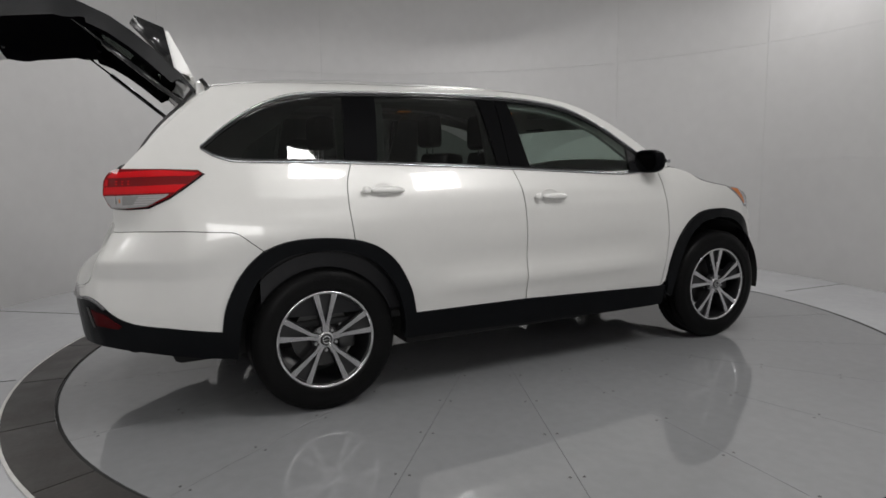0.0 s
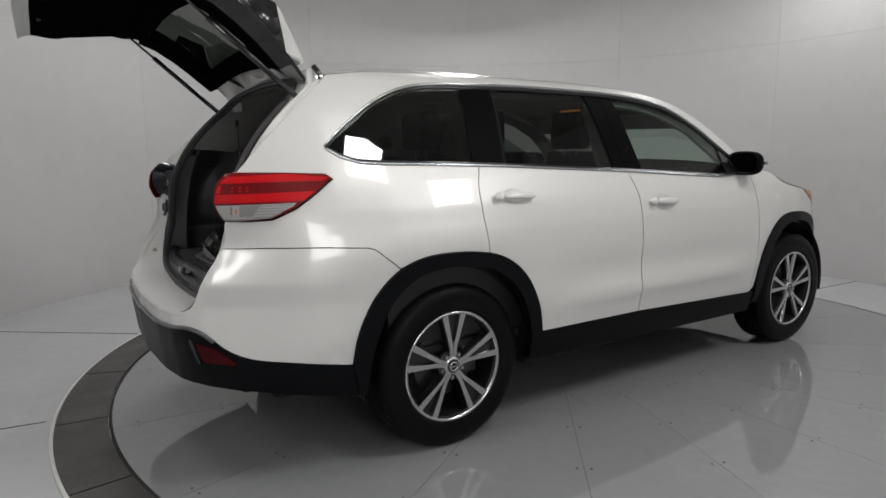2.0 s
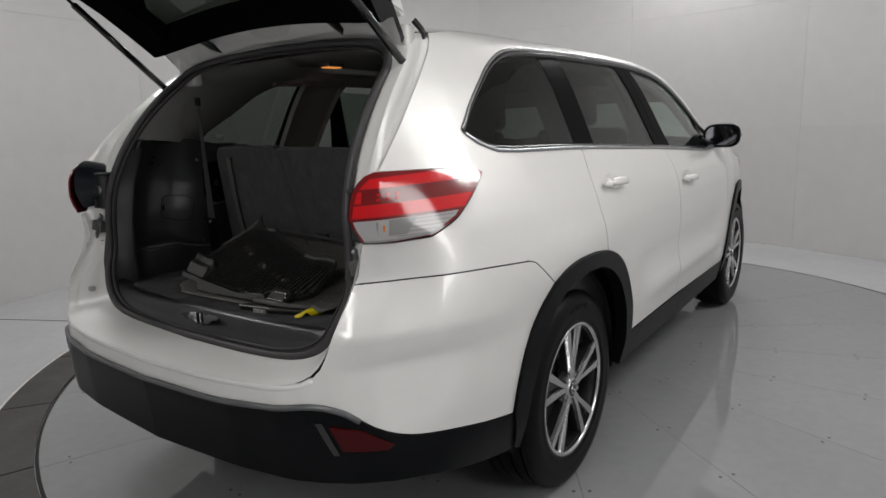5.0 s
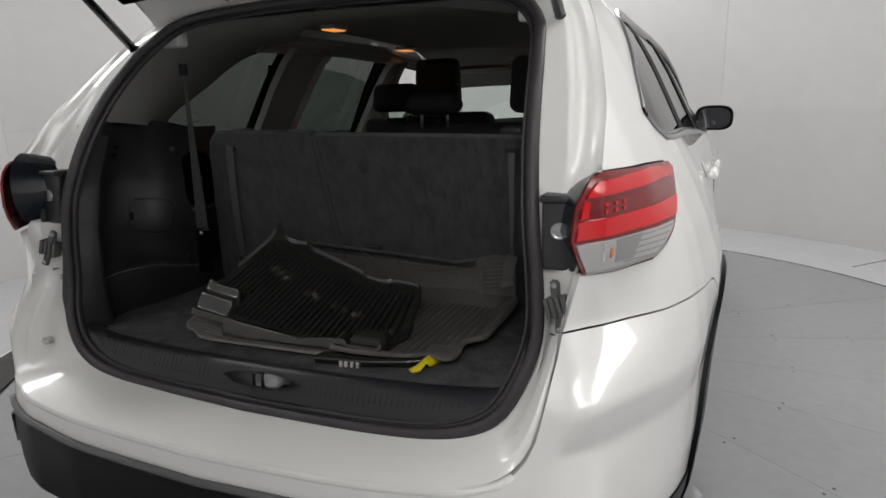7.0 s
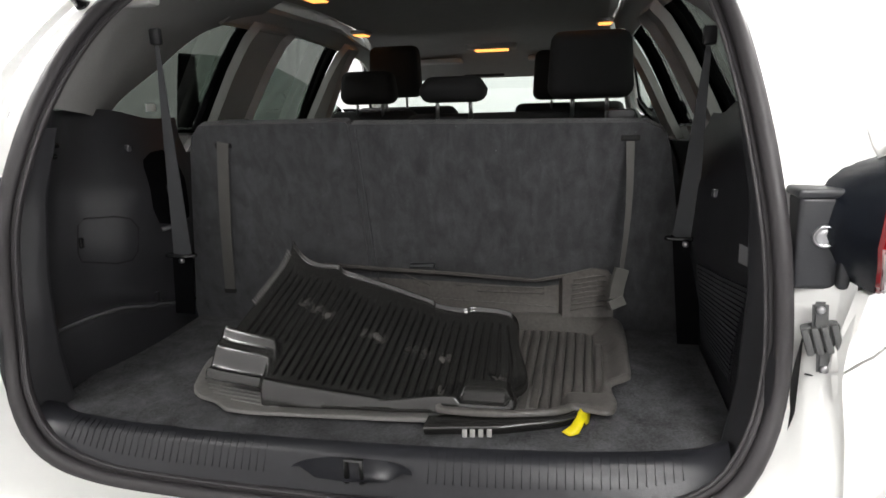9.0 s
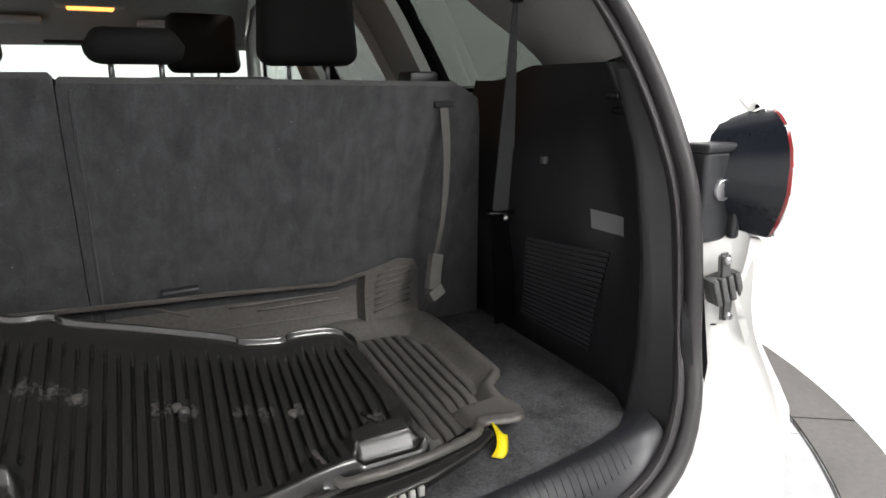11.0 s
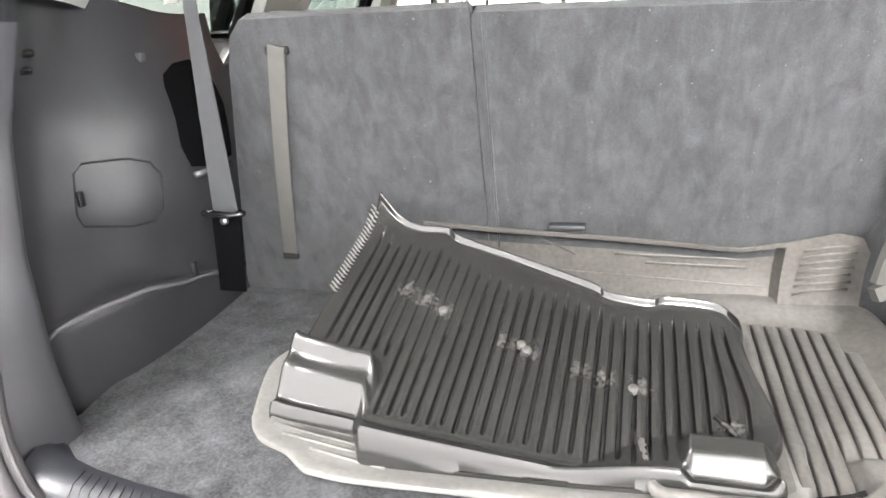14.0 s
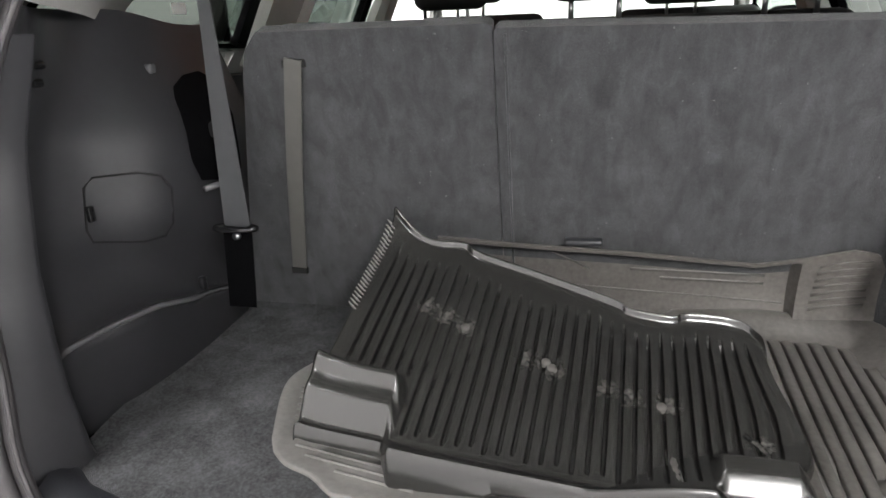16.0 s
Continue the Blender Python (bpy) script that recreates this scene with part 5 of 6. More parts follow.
        rows.append([a[k], a[k].lerp(m, 0.5), m, m.lerp(b[k], 0.5), b[k]])
    loft(bm, rows)
    part("rear_pillar_trim", bm, M_SHADEDTRIM, car, "grey rear pillar trim")

# ---- load bay ----
FLOOR_Z = 0.800
out = smooth_line([(0.66, -0.28), (0.65, -0.48), (0.645, -0.65), (0.635, -0.755), (0.61, -0.805), (0.565, -0.837), (0.45, -0.862), (0.25, -0.88), (0.0, -0.886)], 0.04)
poly = [tuple(p) for p in out] + [(-p[0], p[1]) for p in out[::-1][1:]]
flat = lambda a, b: (Vector((a, b, FLOOR_Z)), Vector((0, 0, 1)))
sheet("load_floor", poly, flat, M_FLOORCARPET, car, "charcoal carpeted load floor", gap=0, grid=0.06, thick=0.03)
# scuff plate from the carpet to the seal
bm = bmesh.new()
lip = [p for p in resample([tuple(p) for p in SEAL if p[2] < 0.80], 24)]
edge = [p for p in resample([(x, y) for x, y in out[::-1] if y < -0.80], 24)]
rows = []
for sgn in (1,):
    half = []
    for k in range(24):
        e = Vector((edge[k][0], edge[k][1], FLOOR_Z + 0.001))
        s = Vector((lip[k][0] * 0.985, lip[k][1] + 0.02, lip[k][2] + 0.012))
        half.append([e, e + Vector((0, -0.006, 0.006)), e.lerp(s, 0.5) + Vector((0, 0, 0.022)), e.lerp(s, 0.8) + Vector((0, 0, 0.014)), s, s + Vector((0, -0.015, -0.02))])
rows = [[Vector((-q.x, q.y, q.z)) for q in r] for r in half[::-1]][:-1] + half
loft(bm, rows)
plate = part("scuff_plate", bm, M_PLATE, car, "ribbed black plastic scuff plate")
for sgn in (-1, 1):
    for k in range(30):
        x = sgn * (0.14 + 0.0135 * k)
        bm = bmesh.new()
        xs = [r[2].x for r in half]
        q = [Vector([float(np.interp(abs(x), xs, [r[j][i] for r in half])) for i in range(3)]) for j in (1, 2, 3)]
        tube(bm, [(x, p.y, p.z + 0.0002) for p in (q[0].lerp(q[1], 0.25), q[1], q[2])], 0, flat=(0.0012, 0.0009, (0, 0, 1)))
        part("plate_rib", bm, M_TRIM, plate)
# latch well and striker
bm = bmesh.new()
rows = []
for k in np.linspace(0, math.pi, 13):
    r = [(0.10, 0.004), (0.085, 0.006), (0.06, -0.012), (0.0, -0.016)]
    rows.append([Vector((0.02 + 1.0 * a * math.cos(k), -0.945 + 0.42 * a * math.sin(k), 0.783 + h)) for a, h in r])
loft(bm, rows)
part("latch_well", bm, M_PLATE, plate, "latch recess")
bm = bmesh.new()
tube(bm, [(0.01, -0.935, 0.760), (0.01, -0.935, 0.800), (0.035, -0.935, 0.800), (0.035, -0.935, 0.760)], 0.005, 8)
part("striker", bm, M_DARKMETAL, plate, "steel latch striker")

SIDE_ROWS = {
    0.785: [(0.668, -0.26), (0.66, -0.48), (0.652, -0.65), (0.642, -0.755), (0.615, -0.808), (0.582, -0.84), (0.60, -0.915)],
    0.90: [(0.645, -0.26), (0.635, -0.50), (0.645, -0.63), (0.652, -0.73), (0.648, -0.79), (0.628, -0.835), (0.643, -0.895)],
    1.05: [(0.60, -0.26), (0.605, -0.52), (0.636, -0.625), (0.672, -0.71), (0.685, -0.78), (0.664, -0.825), (0.660, -0.853)],
    1.18: [(0.62, -0.26), (0.615, -0.48), (0.645, -0.60), (0.672, -0.68), (0.676, -0.74), (0.656, -0.79), (0.653, -0.817)],
    1.34: [(0.70, -0.20), (0.69, -0.42), (0.668, -0.53), (0.652, -0.61), (0.643, -0.665), (0.628, -0.72), (0.620, -0.748)],
    1.30: [(0.69, -0.22), (0.68, -0.44), (0.665, -0.55), (0.652, -0.63), (0.645, -0.69), (0.634, -0.745), (0.628, -0.778)]}


def ledge_z(t):
    return float(np.interp(t, [0.0, 0.10, 0.146, 0.27, 0.36, 0.47, 0.7, 1.0], [0.846, 0.878, 0.896, 0.924, 0.926, 0.922, 0.912, 0.91]))


def trim_point(sign, t, z):
    """A place on the load bay's side lining; t runs from the seats back to the seal."""
    zs = sorted(SIDE_ROWS)
    cols = []
    for k in range(7):
        x = np.interp(z, zs, [SIDE_ROWS[q][k][0] for q in zs])
        y = np.interp(z, zs, [SIDE_ROWS[q][k][1] for q in zs])
        cols.append((x, y))
    x = float(np.interp(t * 6, range(7), [c[0] for c in cols]))
    y = float(np.interp(t * 6, range(7), [c[1] for c in cols]))
    if sign < 0:
        # below a sloping ledge the lining stands further in; the wall over it is hollowed out
        zl = ledge_z(t)
        low = float(np.interp(t * 6, range(7), [c[0] for c in SIDE_ROWS[0.785]])) - 0.048 * (1 - ease(t, 0.10, 0.55))
        wall_x = x - 0.020 + 0.085 * ease(t, 0.02, 0.30) * (1 - 0.6 * ease(t, 0.34, 0.70))
        low += (wall_x - low) * 0.55 * ease(t, 0.25, 0.62)
        f = min(max((z - zl) / 0.085, 0.0), 1.0)
        x = low + (wall_x - low) * max(math.sqrt(1 - (1 - f) ** 2), ease(t, 0.56, 0.74))
    return Vector((x * sign, y, z))


for sign in (1, -1):
    bm = bmesh.new()
    rows = [[trim_point(sign, t, z) for t in np.linspace(0, 1, 49)] for z in np.concatenate([np.linspace(0.785, 0.86, 5), np.linspace(0.865, 0.91, 7), np.linspace(0.93, 1.28, 15)])]
    if sign < 0:
        ts = np.linspace(0, 1, 49)
        rows = [[trim_point(-1, t, 0.785 + (ledge_z(t) - 0.785) * k / 6) for t in ts] for k in range(7)]
        rows += [[trim_point(-1, t, ledge_z(t) + 0.085 * k) for t in ts] for k in (0.01, 0.03, 0.07, 0.13, 0.22, 0.35, 0.5, 0.7, 1.0)]
        rows += [[trim_point(-1, t, ledge_z(t) + 0.085 + (1.28 - ledge_z(t) - 0.085) * k / 13) for t in ts] for k in range(1, 14)]
    rows.append([trim_point(sign, t, (1.308 if sign > 0 else 1.330) + 0.028 * ease(t, 0.08, 0.17)) for t in np.linspace(0, 1, 49)])
    for r in rows:
        for k, v in enumerate(r):
            v.x += 0.035 * sign * ease(k / 48, 0.70, 0.80)
    for it in range(2):
        for r in rows:
            q = [v.copy() for v in r]
            for k in range(1, len(r) - 1):
                r[k] = (q[k - 1] + q[k] * 2 + q[k + 1]) / 4
    loft(bm, rows)
    strip = []
    for z in np.linspace(0.79, 1.325, 24):
        ey = float(np.interp(z, [0.77, 0.80, 0.90, 1.05, 1.20, 1.33], [-0.780, -0.787, -0.783, -0.768, -0.740, -0.700]))
        ex = float(np.interp(z, [0.77, 0.80, 0.90, 1.05, 1.20, 1.33], [0.590, 0.600, 0.618, 0.628, 0.628, 0.612]))
        ey -= 0.030 if sign > 0 else 0.0
        q = trim_point(sign, 1.0, z)
        q.x -= 0.014 * sign if sign < 0 else 0.0
        e = Vector((ex * sign, ey, z))
        row = [q + Vector((0, -0.004, 0)), q.lerp(e, 0.35), q.lerp(e, 0.7), q.lerp(e, 0.94)]
        row += [e + Vector((0.001 * sign, 0.002, 0)), e + Vector((0.006 * sign, 0.007, 0)), e + Vector((0.020 * sign, 0.012, 0)), e + Vector((0.062 * sign, 0.020, 0))]
        strip.append(row)
    sb = bmesh.new()
    loft(sb, strip)
    bmesh.ops.recalc_face_normals(sb, faces=sb.faces[:])
    # one plastic on both sides, painted lighter where the left wall looks lit
    lining = part("side_lining", bm, M_TRIM if sign > 0 else M_LITLINING, car, "black plastic load bay side lining")
    part("lining_edge", sb, M_LITLINING, lining, "black edge strip beside the seal")
    if sign > 0:
        vent = new("air_vent")
        vent.parent = car
        vent["label"] = "slatted black air vent"
        for k in range(20):
            z = 0.850 + 0.0092 * k
            bm = bmesh.new()
            t0, t1 = 0.155 + 0.035 * k / 19, 0.40 + 0.07 * k / 19
            tube(bm, [trim_point(1, t, z) + Vector((-0.003, 0, 0)) for t in np.linspace(t0, t1, 7)], 0, flat=(0.0042, 0.006, (0, 0, 1)))
            part("slat", bm, M_BRACKET, vent, "", False)
        for t in (0.20, 0.27, 0.34):
            bm = bmesh.new()
            tube(bm, [trim_point(1, t, z) + Vector((-0.002, 0, 0)) for z in np.linspace(0.85, 1.026, 6)], 0.0022, 6)
            part("vent_bar", bm, M_TRIM, vent)
        bm = bmesh.new()
        loft(bm, [[trim_point(1, t, z) + Vector((-0.0012, 0, 0)) for t in np.linspace(0.18, 0.41, 6)] for z in np.linspace(0.85, 1.026, 5)])
        part("vent_back", bm, M_UNDER, vent, "dark vent backing")
        bm = bmesh.new()
        rows = [[trim_point(1, a + (b - a) * w, z0 + (z1 - z0) * w) + Vector((-0.003, 0, 0)) for w in np.linspace(0, 1, 6)] for a, b, z0, z1 in ((0.41, 0.53, 1.097, 1.090), (0.41, 0.52, 1.065, 1.058))]
        loft(bm, rows)
        part("side_plate", bm, M_LABEL, lining, "small grey plate with a catch")
    else:
        bm = bmesh.new()
        path = [(0.155, 1.03), (0.153, 1.085), (0.165, 1.108), (0.20, 1.118), (0.28, 1.122), (0.30, 1.11), (0.305, 1.05), (0.295, 1.03), (0.20, 1.010), (0.165, 1.012)]
        tube(bm, [trim_point(-1, t, z) + Vector((0.001, 0, 0)) for t, z in path], 0.0018, 6, closed=True)
        # dark patch standing proud of the lining, painting shade where a recess lies
        shade_patch = bmesh.new()
        ol = smooth_line([(0.055, 1.24), (0.125, 1.235), (0.128, 1.12), (0.118, 1.085), (0.085, 1.075), (0.055, 1.085)], 0.02, closed=True)
        loft(shade_patch, [[trim_point(-1, a, z) + Vector((0.006, 0, 0)) for a, z in ol], [trim_point(-1, 0.09 + (a - 0.09) * 0.15, 1.16 + (z - 1.16) * 0.15) + Vector((0.005, 0, 0)) for a, z in ol]], closed=True)
        part("recess_shade", shade_patch, M_PILLAR, lining, "dark patch painted as the belt recess's shade")
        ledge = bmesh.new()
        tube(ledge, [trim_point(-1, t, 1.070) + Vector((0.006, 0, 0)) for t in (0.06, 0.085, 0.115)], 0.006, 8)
        part("recess_ledge", ledge, M_HILIT, lining, "ledge with painted highlight under the dark patch")
        hatch = part("side_hatch", bm, M_UNDER, car, "outlined access hatch")
        bm = bmesh.new()
        q = trim_point(-1, 0.293, 1.072)
        box(bm, (q.x - 0.002, q.y - 0.006, q.z - 0.012), (q.x + 0.006, q.y + 0.006, q.z + 0.012), bevel=0.002)
        part("hatch_catch", bm, M_GLOSSBLACK, hatch, "small catch")
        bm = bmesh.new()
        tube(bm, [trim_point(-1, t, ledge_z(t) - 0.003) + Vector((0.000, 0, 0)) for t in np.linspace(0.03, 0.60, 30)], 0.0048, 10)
        part("ledge_lip", bm, M_HILIT, lining, "rounded lip with painted highlight along the ledge")
        bm = bmesh.new()
        q = trim_point(-1, 0.135, ledge_z(0.135) + 0.006)
        box(bm, (q.x - 0.004, q.y - 0.007, q.z - 0.016), (q.x + 0.007, q.y + 0.007, q.z + 0.020), bevel=0.003)
        part("ledge_clip", bm, M_TRIM, lining, "small black clip on the ledge")
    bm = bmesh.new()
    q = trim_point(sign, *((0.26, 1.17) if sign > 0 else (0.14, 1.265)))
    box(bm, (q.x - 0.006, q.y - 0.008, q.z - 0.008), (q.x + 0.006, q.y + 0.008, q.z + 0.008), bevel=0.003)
    part("bag_hook", bm, M_HILIT, lining, "small grey hook")
    for zz in (1.285, 1.262):
        bm = bmesh.new()
        q = trim_point(sign, 0.66 if sign > 0 else 0.43, zz)
        box(bm, (q.x - 0.006, q.y - 0.018, q.z - 0.006), (q.x + 0.004, q.y + 0.014, q.z + 0.006), bevel=0.004)
        part("pull_loop", bm, M_GLOSSBLACK, lining, "small moulded catch")

# ---- third row seat backs ----
def back_y(z):
    return -0.30 - 0.155 * (z - 0.80) / 0.52


def strap_band(bm, pts, w0, w1, thick=0.0025):
    """A flat band facing the rear, its seen width going from w0 to w1."""
    rows = []
    for i, p in enumerate(pts):
        w = (w0 + (w1 - w0) * i / (len(pts) - 1)) / 2
        p = Vector(p)
        d = Vector((w, 0, 0))
        t = Vector((0, thick, 0))
        rows.append([p - d, p + d, p + d + t, p - d + t])
    vs = loft(bm, rows, closed=True)
    bm.faces.new(vs[0])
    bm.faces.new(vs[-1])
    bmesh.ops.recalc_face_normals(bm, faces=bm.faces[:])


def third_row(x0, x1, strap_x, loose):
    bm = bmesh.new()
    outline = smooth_line([(x0, 0.80), (x0, 1.0), (x0 + 0.004, 1.20), (x0 + 0.012 if x0 < -0.2 else x0, 1.27)], 0.05)
    left = x0 < -0.2
    r = 0.045
    top = 1.315 if left else 1.309
    poly = [(x0 - (0.12 if left else 0), 0.80)] + ([(x0, 1.25), (x0 + 0.015, 1.29), (x0 + 0.04, top)] if left else [(x0, top - 0.006), (x0 + 0.006, top)])
    poly += ([(x1 - 0.006, top), (x1, top - 0.006)] if left else [(x1 - 0.05, top - 0.01), (x1 - 0.012, top - 0.03), (x1, top - 0.07)]) + [(x1 + (0 if left else 0.08), 0.80)]
    n = Vector((0, -1, -0.155 / 0.52)).normalized()
    chart = lambda a, b: (Vector((a, back_y(b), b)), n)
    s = sheet("rear_backrest", poly, chart, M_CARPET, car, "charcoal carpet-backed third row seat back", gap=0.0005, grid=0.05, thick=0.03)
    # strap slot and strap
    bm = bmesh.new()
    box(bm, (strap_x - 0.019, back_y(1.268) - 0.006, 1.262), (strap_x + 0.019, back_y(1.268) + 0.004, 1.274), bevel=0.002)
    part("strap_slot", bm, M_UNDER, s, "dark strap slot")
    bm = bmesh.new()
    if loose:
        pts = [(strap_x, back_y(1.265) - 0.004, 1.265), (strap_x + 0.001, back_y(1.265) - 0.012, 1.20), (strap_x + 0.001, back_y(1.26) - 0.010, 1.12), (strap_x - 0.003, back_y(1.25) - 0.002, 1.04), (strap_x - 0.006, back_y(1.2), 0.985)]
        pts = [tuple(p) for p in smooth_line(pts, 0.03)]
        strap_band(bm, pts, 0.017, 0.009)
    else:
        zs = np.linspace(1.275, 0.89, 9)
        pts = [(strap_x - 0.085 * (1.265 - z) / 0.38, back_y(z) - 0.006 - 0.006 * math.sin(math.pi * (1.265 - z) / 0.35), z) for z in zs]
        tube(bm, pts, 0, flat=(0.028, 0.0035, (0, -1, 0)))
    st = part("pull_strap", bm, M_WEB, s, "grey fabric pull strap", False)
    bm = bmesh.new()
    if loose:
        e = Vector(pts[-1])
        tube(bm, [e, e + Vector((-0.008, -0.006, -0.03)), e + Vector((-0.014, -0.010, -0.065))], 0, flat=(0.030, 0.012, (0.3, -1, 0)))
        tube(bm, [e + Vector((-0.014, -0.010, -0.065)), e + Vector((-0.006, -0.014, -0.083))], 0, flat=(0.034, 0.018, (0.3, -1, 0)))
        part("strap_loop", bm, M_WEB, s, "folded end of the strap", False)
    else:
        e = Vector(pts[-1])
        box(bm, (e.x - 0.016, e.y - 0.004, e.z - 0.010), (e.x + 0.016, e.y + 0.004, e.z + 0.002), bevel=0.002)
        part("strap_anchor", bm, M_UNDER, s, "dark lower slot")
    return s, chart


left_back, _ = third_row(-0.505, -0.1127, -0.415, False)
right_back, back_chart = third_row(-0.1120, 0.568, 0.485, True)
bm = bmesh.new()
box(bm, (-0.008, back_y(0.97) - 0.018, 0.964), (0.052, back_y(0.97) + 0.006, 0.974), bevel=0.003)
box(bm, (-0.004, back_y(0.97) - 0.008, 0.952), (0.048, back_y(0.97) + 0.006, 0.965), bevel=0.002)
part("seat_release", bm, M_BRACKET, right_back, "small grey release paddle")
# the joint line sewn beside the split
for x in (-0.095,):
    bm = bmesh.new()
    tube(bm, [(x, back_y(z) - 0.0015, z) for z in np.linspace(0.82, 1.30, 8)], 0.0022, 6)
    part("stitched_welt", bm, M_CARPET, right_back, "sewn welt")
# seat brackets behind the top edge
for x in (-0.42, 0.47):
    bm = bmesh.new()
    box(bm, (x - 0.03, -0.40, 1.295), (x + 0.03, -0.34, 1.325), bevel=0.008)
    part("back_latch", sharp(bm), M_TRIM, left_back if x < 0 else right_back, "black seat latch")
bm = bmesh.new()
box(bm, (-0.60, -0.24, 0.72), (0.60, 0.15, 0.86), bevel=0.03)
part("third_row_cushion", bm, M_SEAT, car, "black third row cushion")

# seat belts of the third row
for sign, gx, gz, label in ((-1, -0.529, 1.018, "left"), (1, 0.594, 1.068, "right")):
    bm = bmesh.new()
    top = Vector((-0.517, -0.492, 1.506)) if sign < 0 else Vector((0.622, -0.465, 1.46))
    gd = Vector((gx, -0.476, gz))
    low = Vector((gx - 0.025 * -sign, -0.455, 0.865 if sign < 0 else 0.83))
    strap_band(bm, [top.lerp(gd, k / 8) for k in range(9)], 0.008, 0.046)
    belt = part("seat_belt", bm, M_WEBDARK, car, "charcoal seat belt webbing", False)
    bm = bmesh.new()
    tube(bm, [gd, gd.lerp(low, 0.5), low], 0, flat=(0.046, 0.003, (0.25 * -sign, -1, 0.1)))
    # same webbing as above the guide, blackened to paint in its shade
    part("belt_tail", bm, M_PILLAR, belt, "lower belt run blackened for shade", False)
    bm = bmesh.new()
    pts = [gd + Vector((0.036 * math.cos(a) , -0.006 + 0.012 * math.sin(a), 0.0)) for a in np.linspace(0, math.tau, 20, endpoint=False)]
    tube(bm, pts, 0.0048, 8, closed=True)
    part("belt_guide", bm, M_GLOSSBLACK, belt, "black oval belt guide")
    bm = bmesh.new()
    lathe(bm, [(0.0, 0.006), (0.006, 0.006), (0.007, 0.0)], 12, "Z")
    bm.transform(Matrix.Translation(gd + Vector((0.002, -0.008, -0.012))) @ Matrix.Rotation(radians(90), 4, "X"))
    part("guide_bolt", bm, M_STEEL, belt, "small bolt")
    bm = bmesh.new()
    box(bm, (top.x - 0.013, top.y - 0.008, top.z - 0.018), (top.x + 0.013, top.y + 0.008, top.z + 0.018), bevel=0.006)
    part("belt_anchor", sharp(bm), M_TRIM, belt, "black upper belt anchor")

# pale care label hanging at the quarter window
bm = bmesh.new()
box(bm, (-0.702, -0.292, 1.348), (-0.698, -0.252, 1.368), bevel=0.0008)
part("window_label", bm, M_JAMB, car, "small pale label on the quarter glass")

# ---- second row and front seats ----
def seat(name, x0, x1, y, z0, z1, lean, rests, label):
    bm = bmesh.new()
    box(bm, (x0, -0.07, 0), (x1, 0.07, z1 - z0), bevel=0.035, seg=3)
    bm.transform(Matrix.Translation((0, y, z0)) @ Matrix.Rotation(radians(lean), 4, "X"))
    ob = part(name, bm, M_SEAT, car, label)
    bm = bmesh.new()
    box(bm, (x0, 0.0, z0 - 0.08), (x1, 0.50, z0 + 0.06), bevel=0.04, seg=3)
    bm.transform(Matrix.Translation((0, y, 0)))
    part("seat_cushion", bm, M_SEAT, ob, "black seat cushion")
    for cx, w, zb, h, dy in rests:
        bm = bmesh.new()
        box(bm, (cx - w / 2, y - 0.055 + dy, zb), (cx + w / 2, y + 0.055 + dy, zb + h), bevel=0.035, seg=4)
        for v in bm.verts:
            if v.co.z > zb + h * 0.6:
                v.co.x = cx + (v.co.x - cx) * 0.93
        hr = part("headrest", bm, M_SEAT, ob, "black padded headrest")
        for s in (-1, 1):
            bm = bmesh.new()
            tube(bm, [(cx + s * 0.05, y + dy, zb - 0.05), (cx + s * 0.05, y + dy, zb + 0.02)], 0.006, 8)
            part("headrest_post", bm, M_STEEL, ob, "steel headrest post")
    return ob


seat("second_row_seat", -0.56, -0.20, 0.60, 0.72, 1.325, -12, [(-0.384, 0.22, 1.345, 0.125, 0.06)], "black cloth second row seat")
seat("second_row_seat", -0.14, 0.58, 0.14, 0.72, 1.318, -12, [(0.033, 0.20, 1.346, 0.075, -0.02), (0.430, 0.245, 1.345, 0.19, 0.02)], "black cloth second row bench seat")
seat("front_seat", -0.64, -0.14, 1.22, 0.70, 1.33, -10, [(-0.42, 0.25, 1.37, 0.235, 0.02)], "black cloth driver seat")
seat("front_seat", 0.14, 0.64, 1.22, 0.70, 1.33, -10, [(0.36, 0.27, 1.34, 0.22, 0.04)], "black cloth passenger seat")
bm = bmesh.new()
tube(bm, [Vector((-0.38 + 0.185 * math.cos(a), 1.86 + 0.06 * math.sin(a), 1.02 + 0.17 * math.sin(a))) for a in np.linspace(0, math.tau, 32, endpoint=False)], 0.015, 8, closed=True)
wheel_ob = part("steering_wheel", bm, M_TRIM, car, "black steering wheel")
bm = bmesh.new()
box(bm, (-0.55, 1.86, 1.0), (-0.21, 1.89, 1.04), bevel=0.01)
part("wheel_spokes", bm, M_TRIM, wheel_ob, "steering wheel spokes")
# roof console, interior mirror, visors and lamps
bm = bmesh.new()
box(bm, (-0.13, 1.58, 1.60), (0.13, 1.84, 1.64), bevel=0.012)
console = part("roof_console", bm, M_GREYTRIM, car, "grey overhead console")
bm = bmesh.new()
box(bm, (-0.085, 1.595, 1.590), (0.085, 1.66, 1.603), bevel=0.004)
part("map_lamp", bm, M_DOME, console, "lit warm map lamp")
bm = bmesh.new()
box(bm, (-0.195, 1.955, 1.475), (0.04, 1.98, 1.535), bevel=0.012, seg=3)
tube(bm, [(-0.077, 1.97, 1.515), (-0.05, 1.985, 1.60)], 0.012, 8)
part("interior_mirror", bm, M_TRIM, car, "black interior mirror")
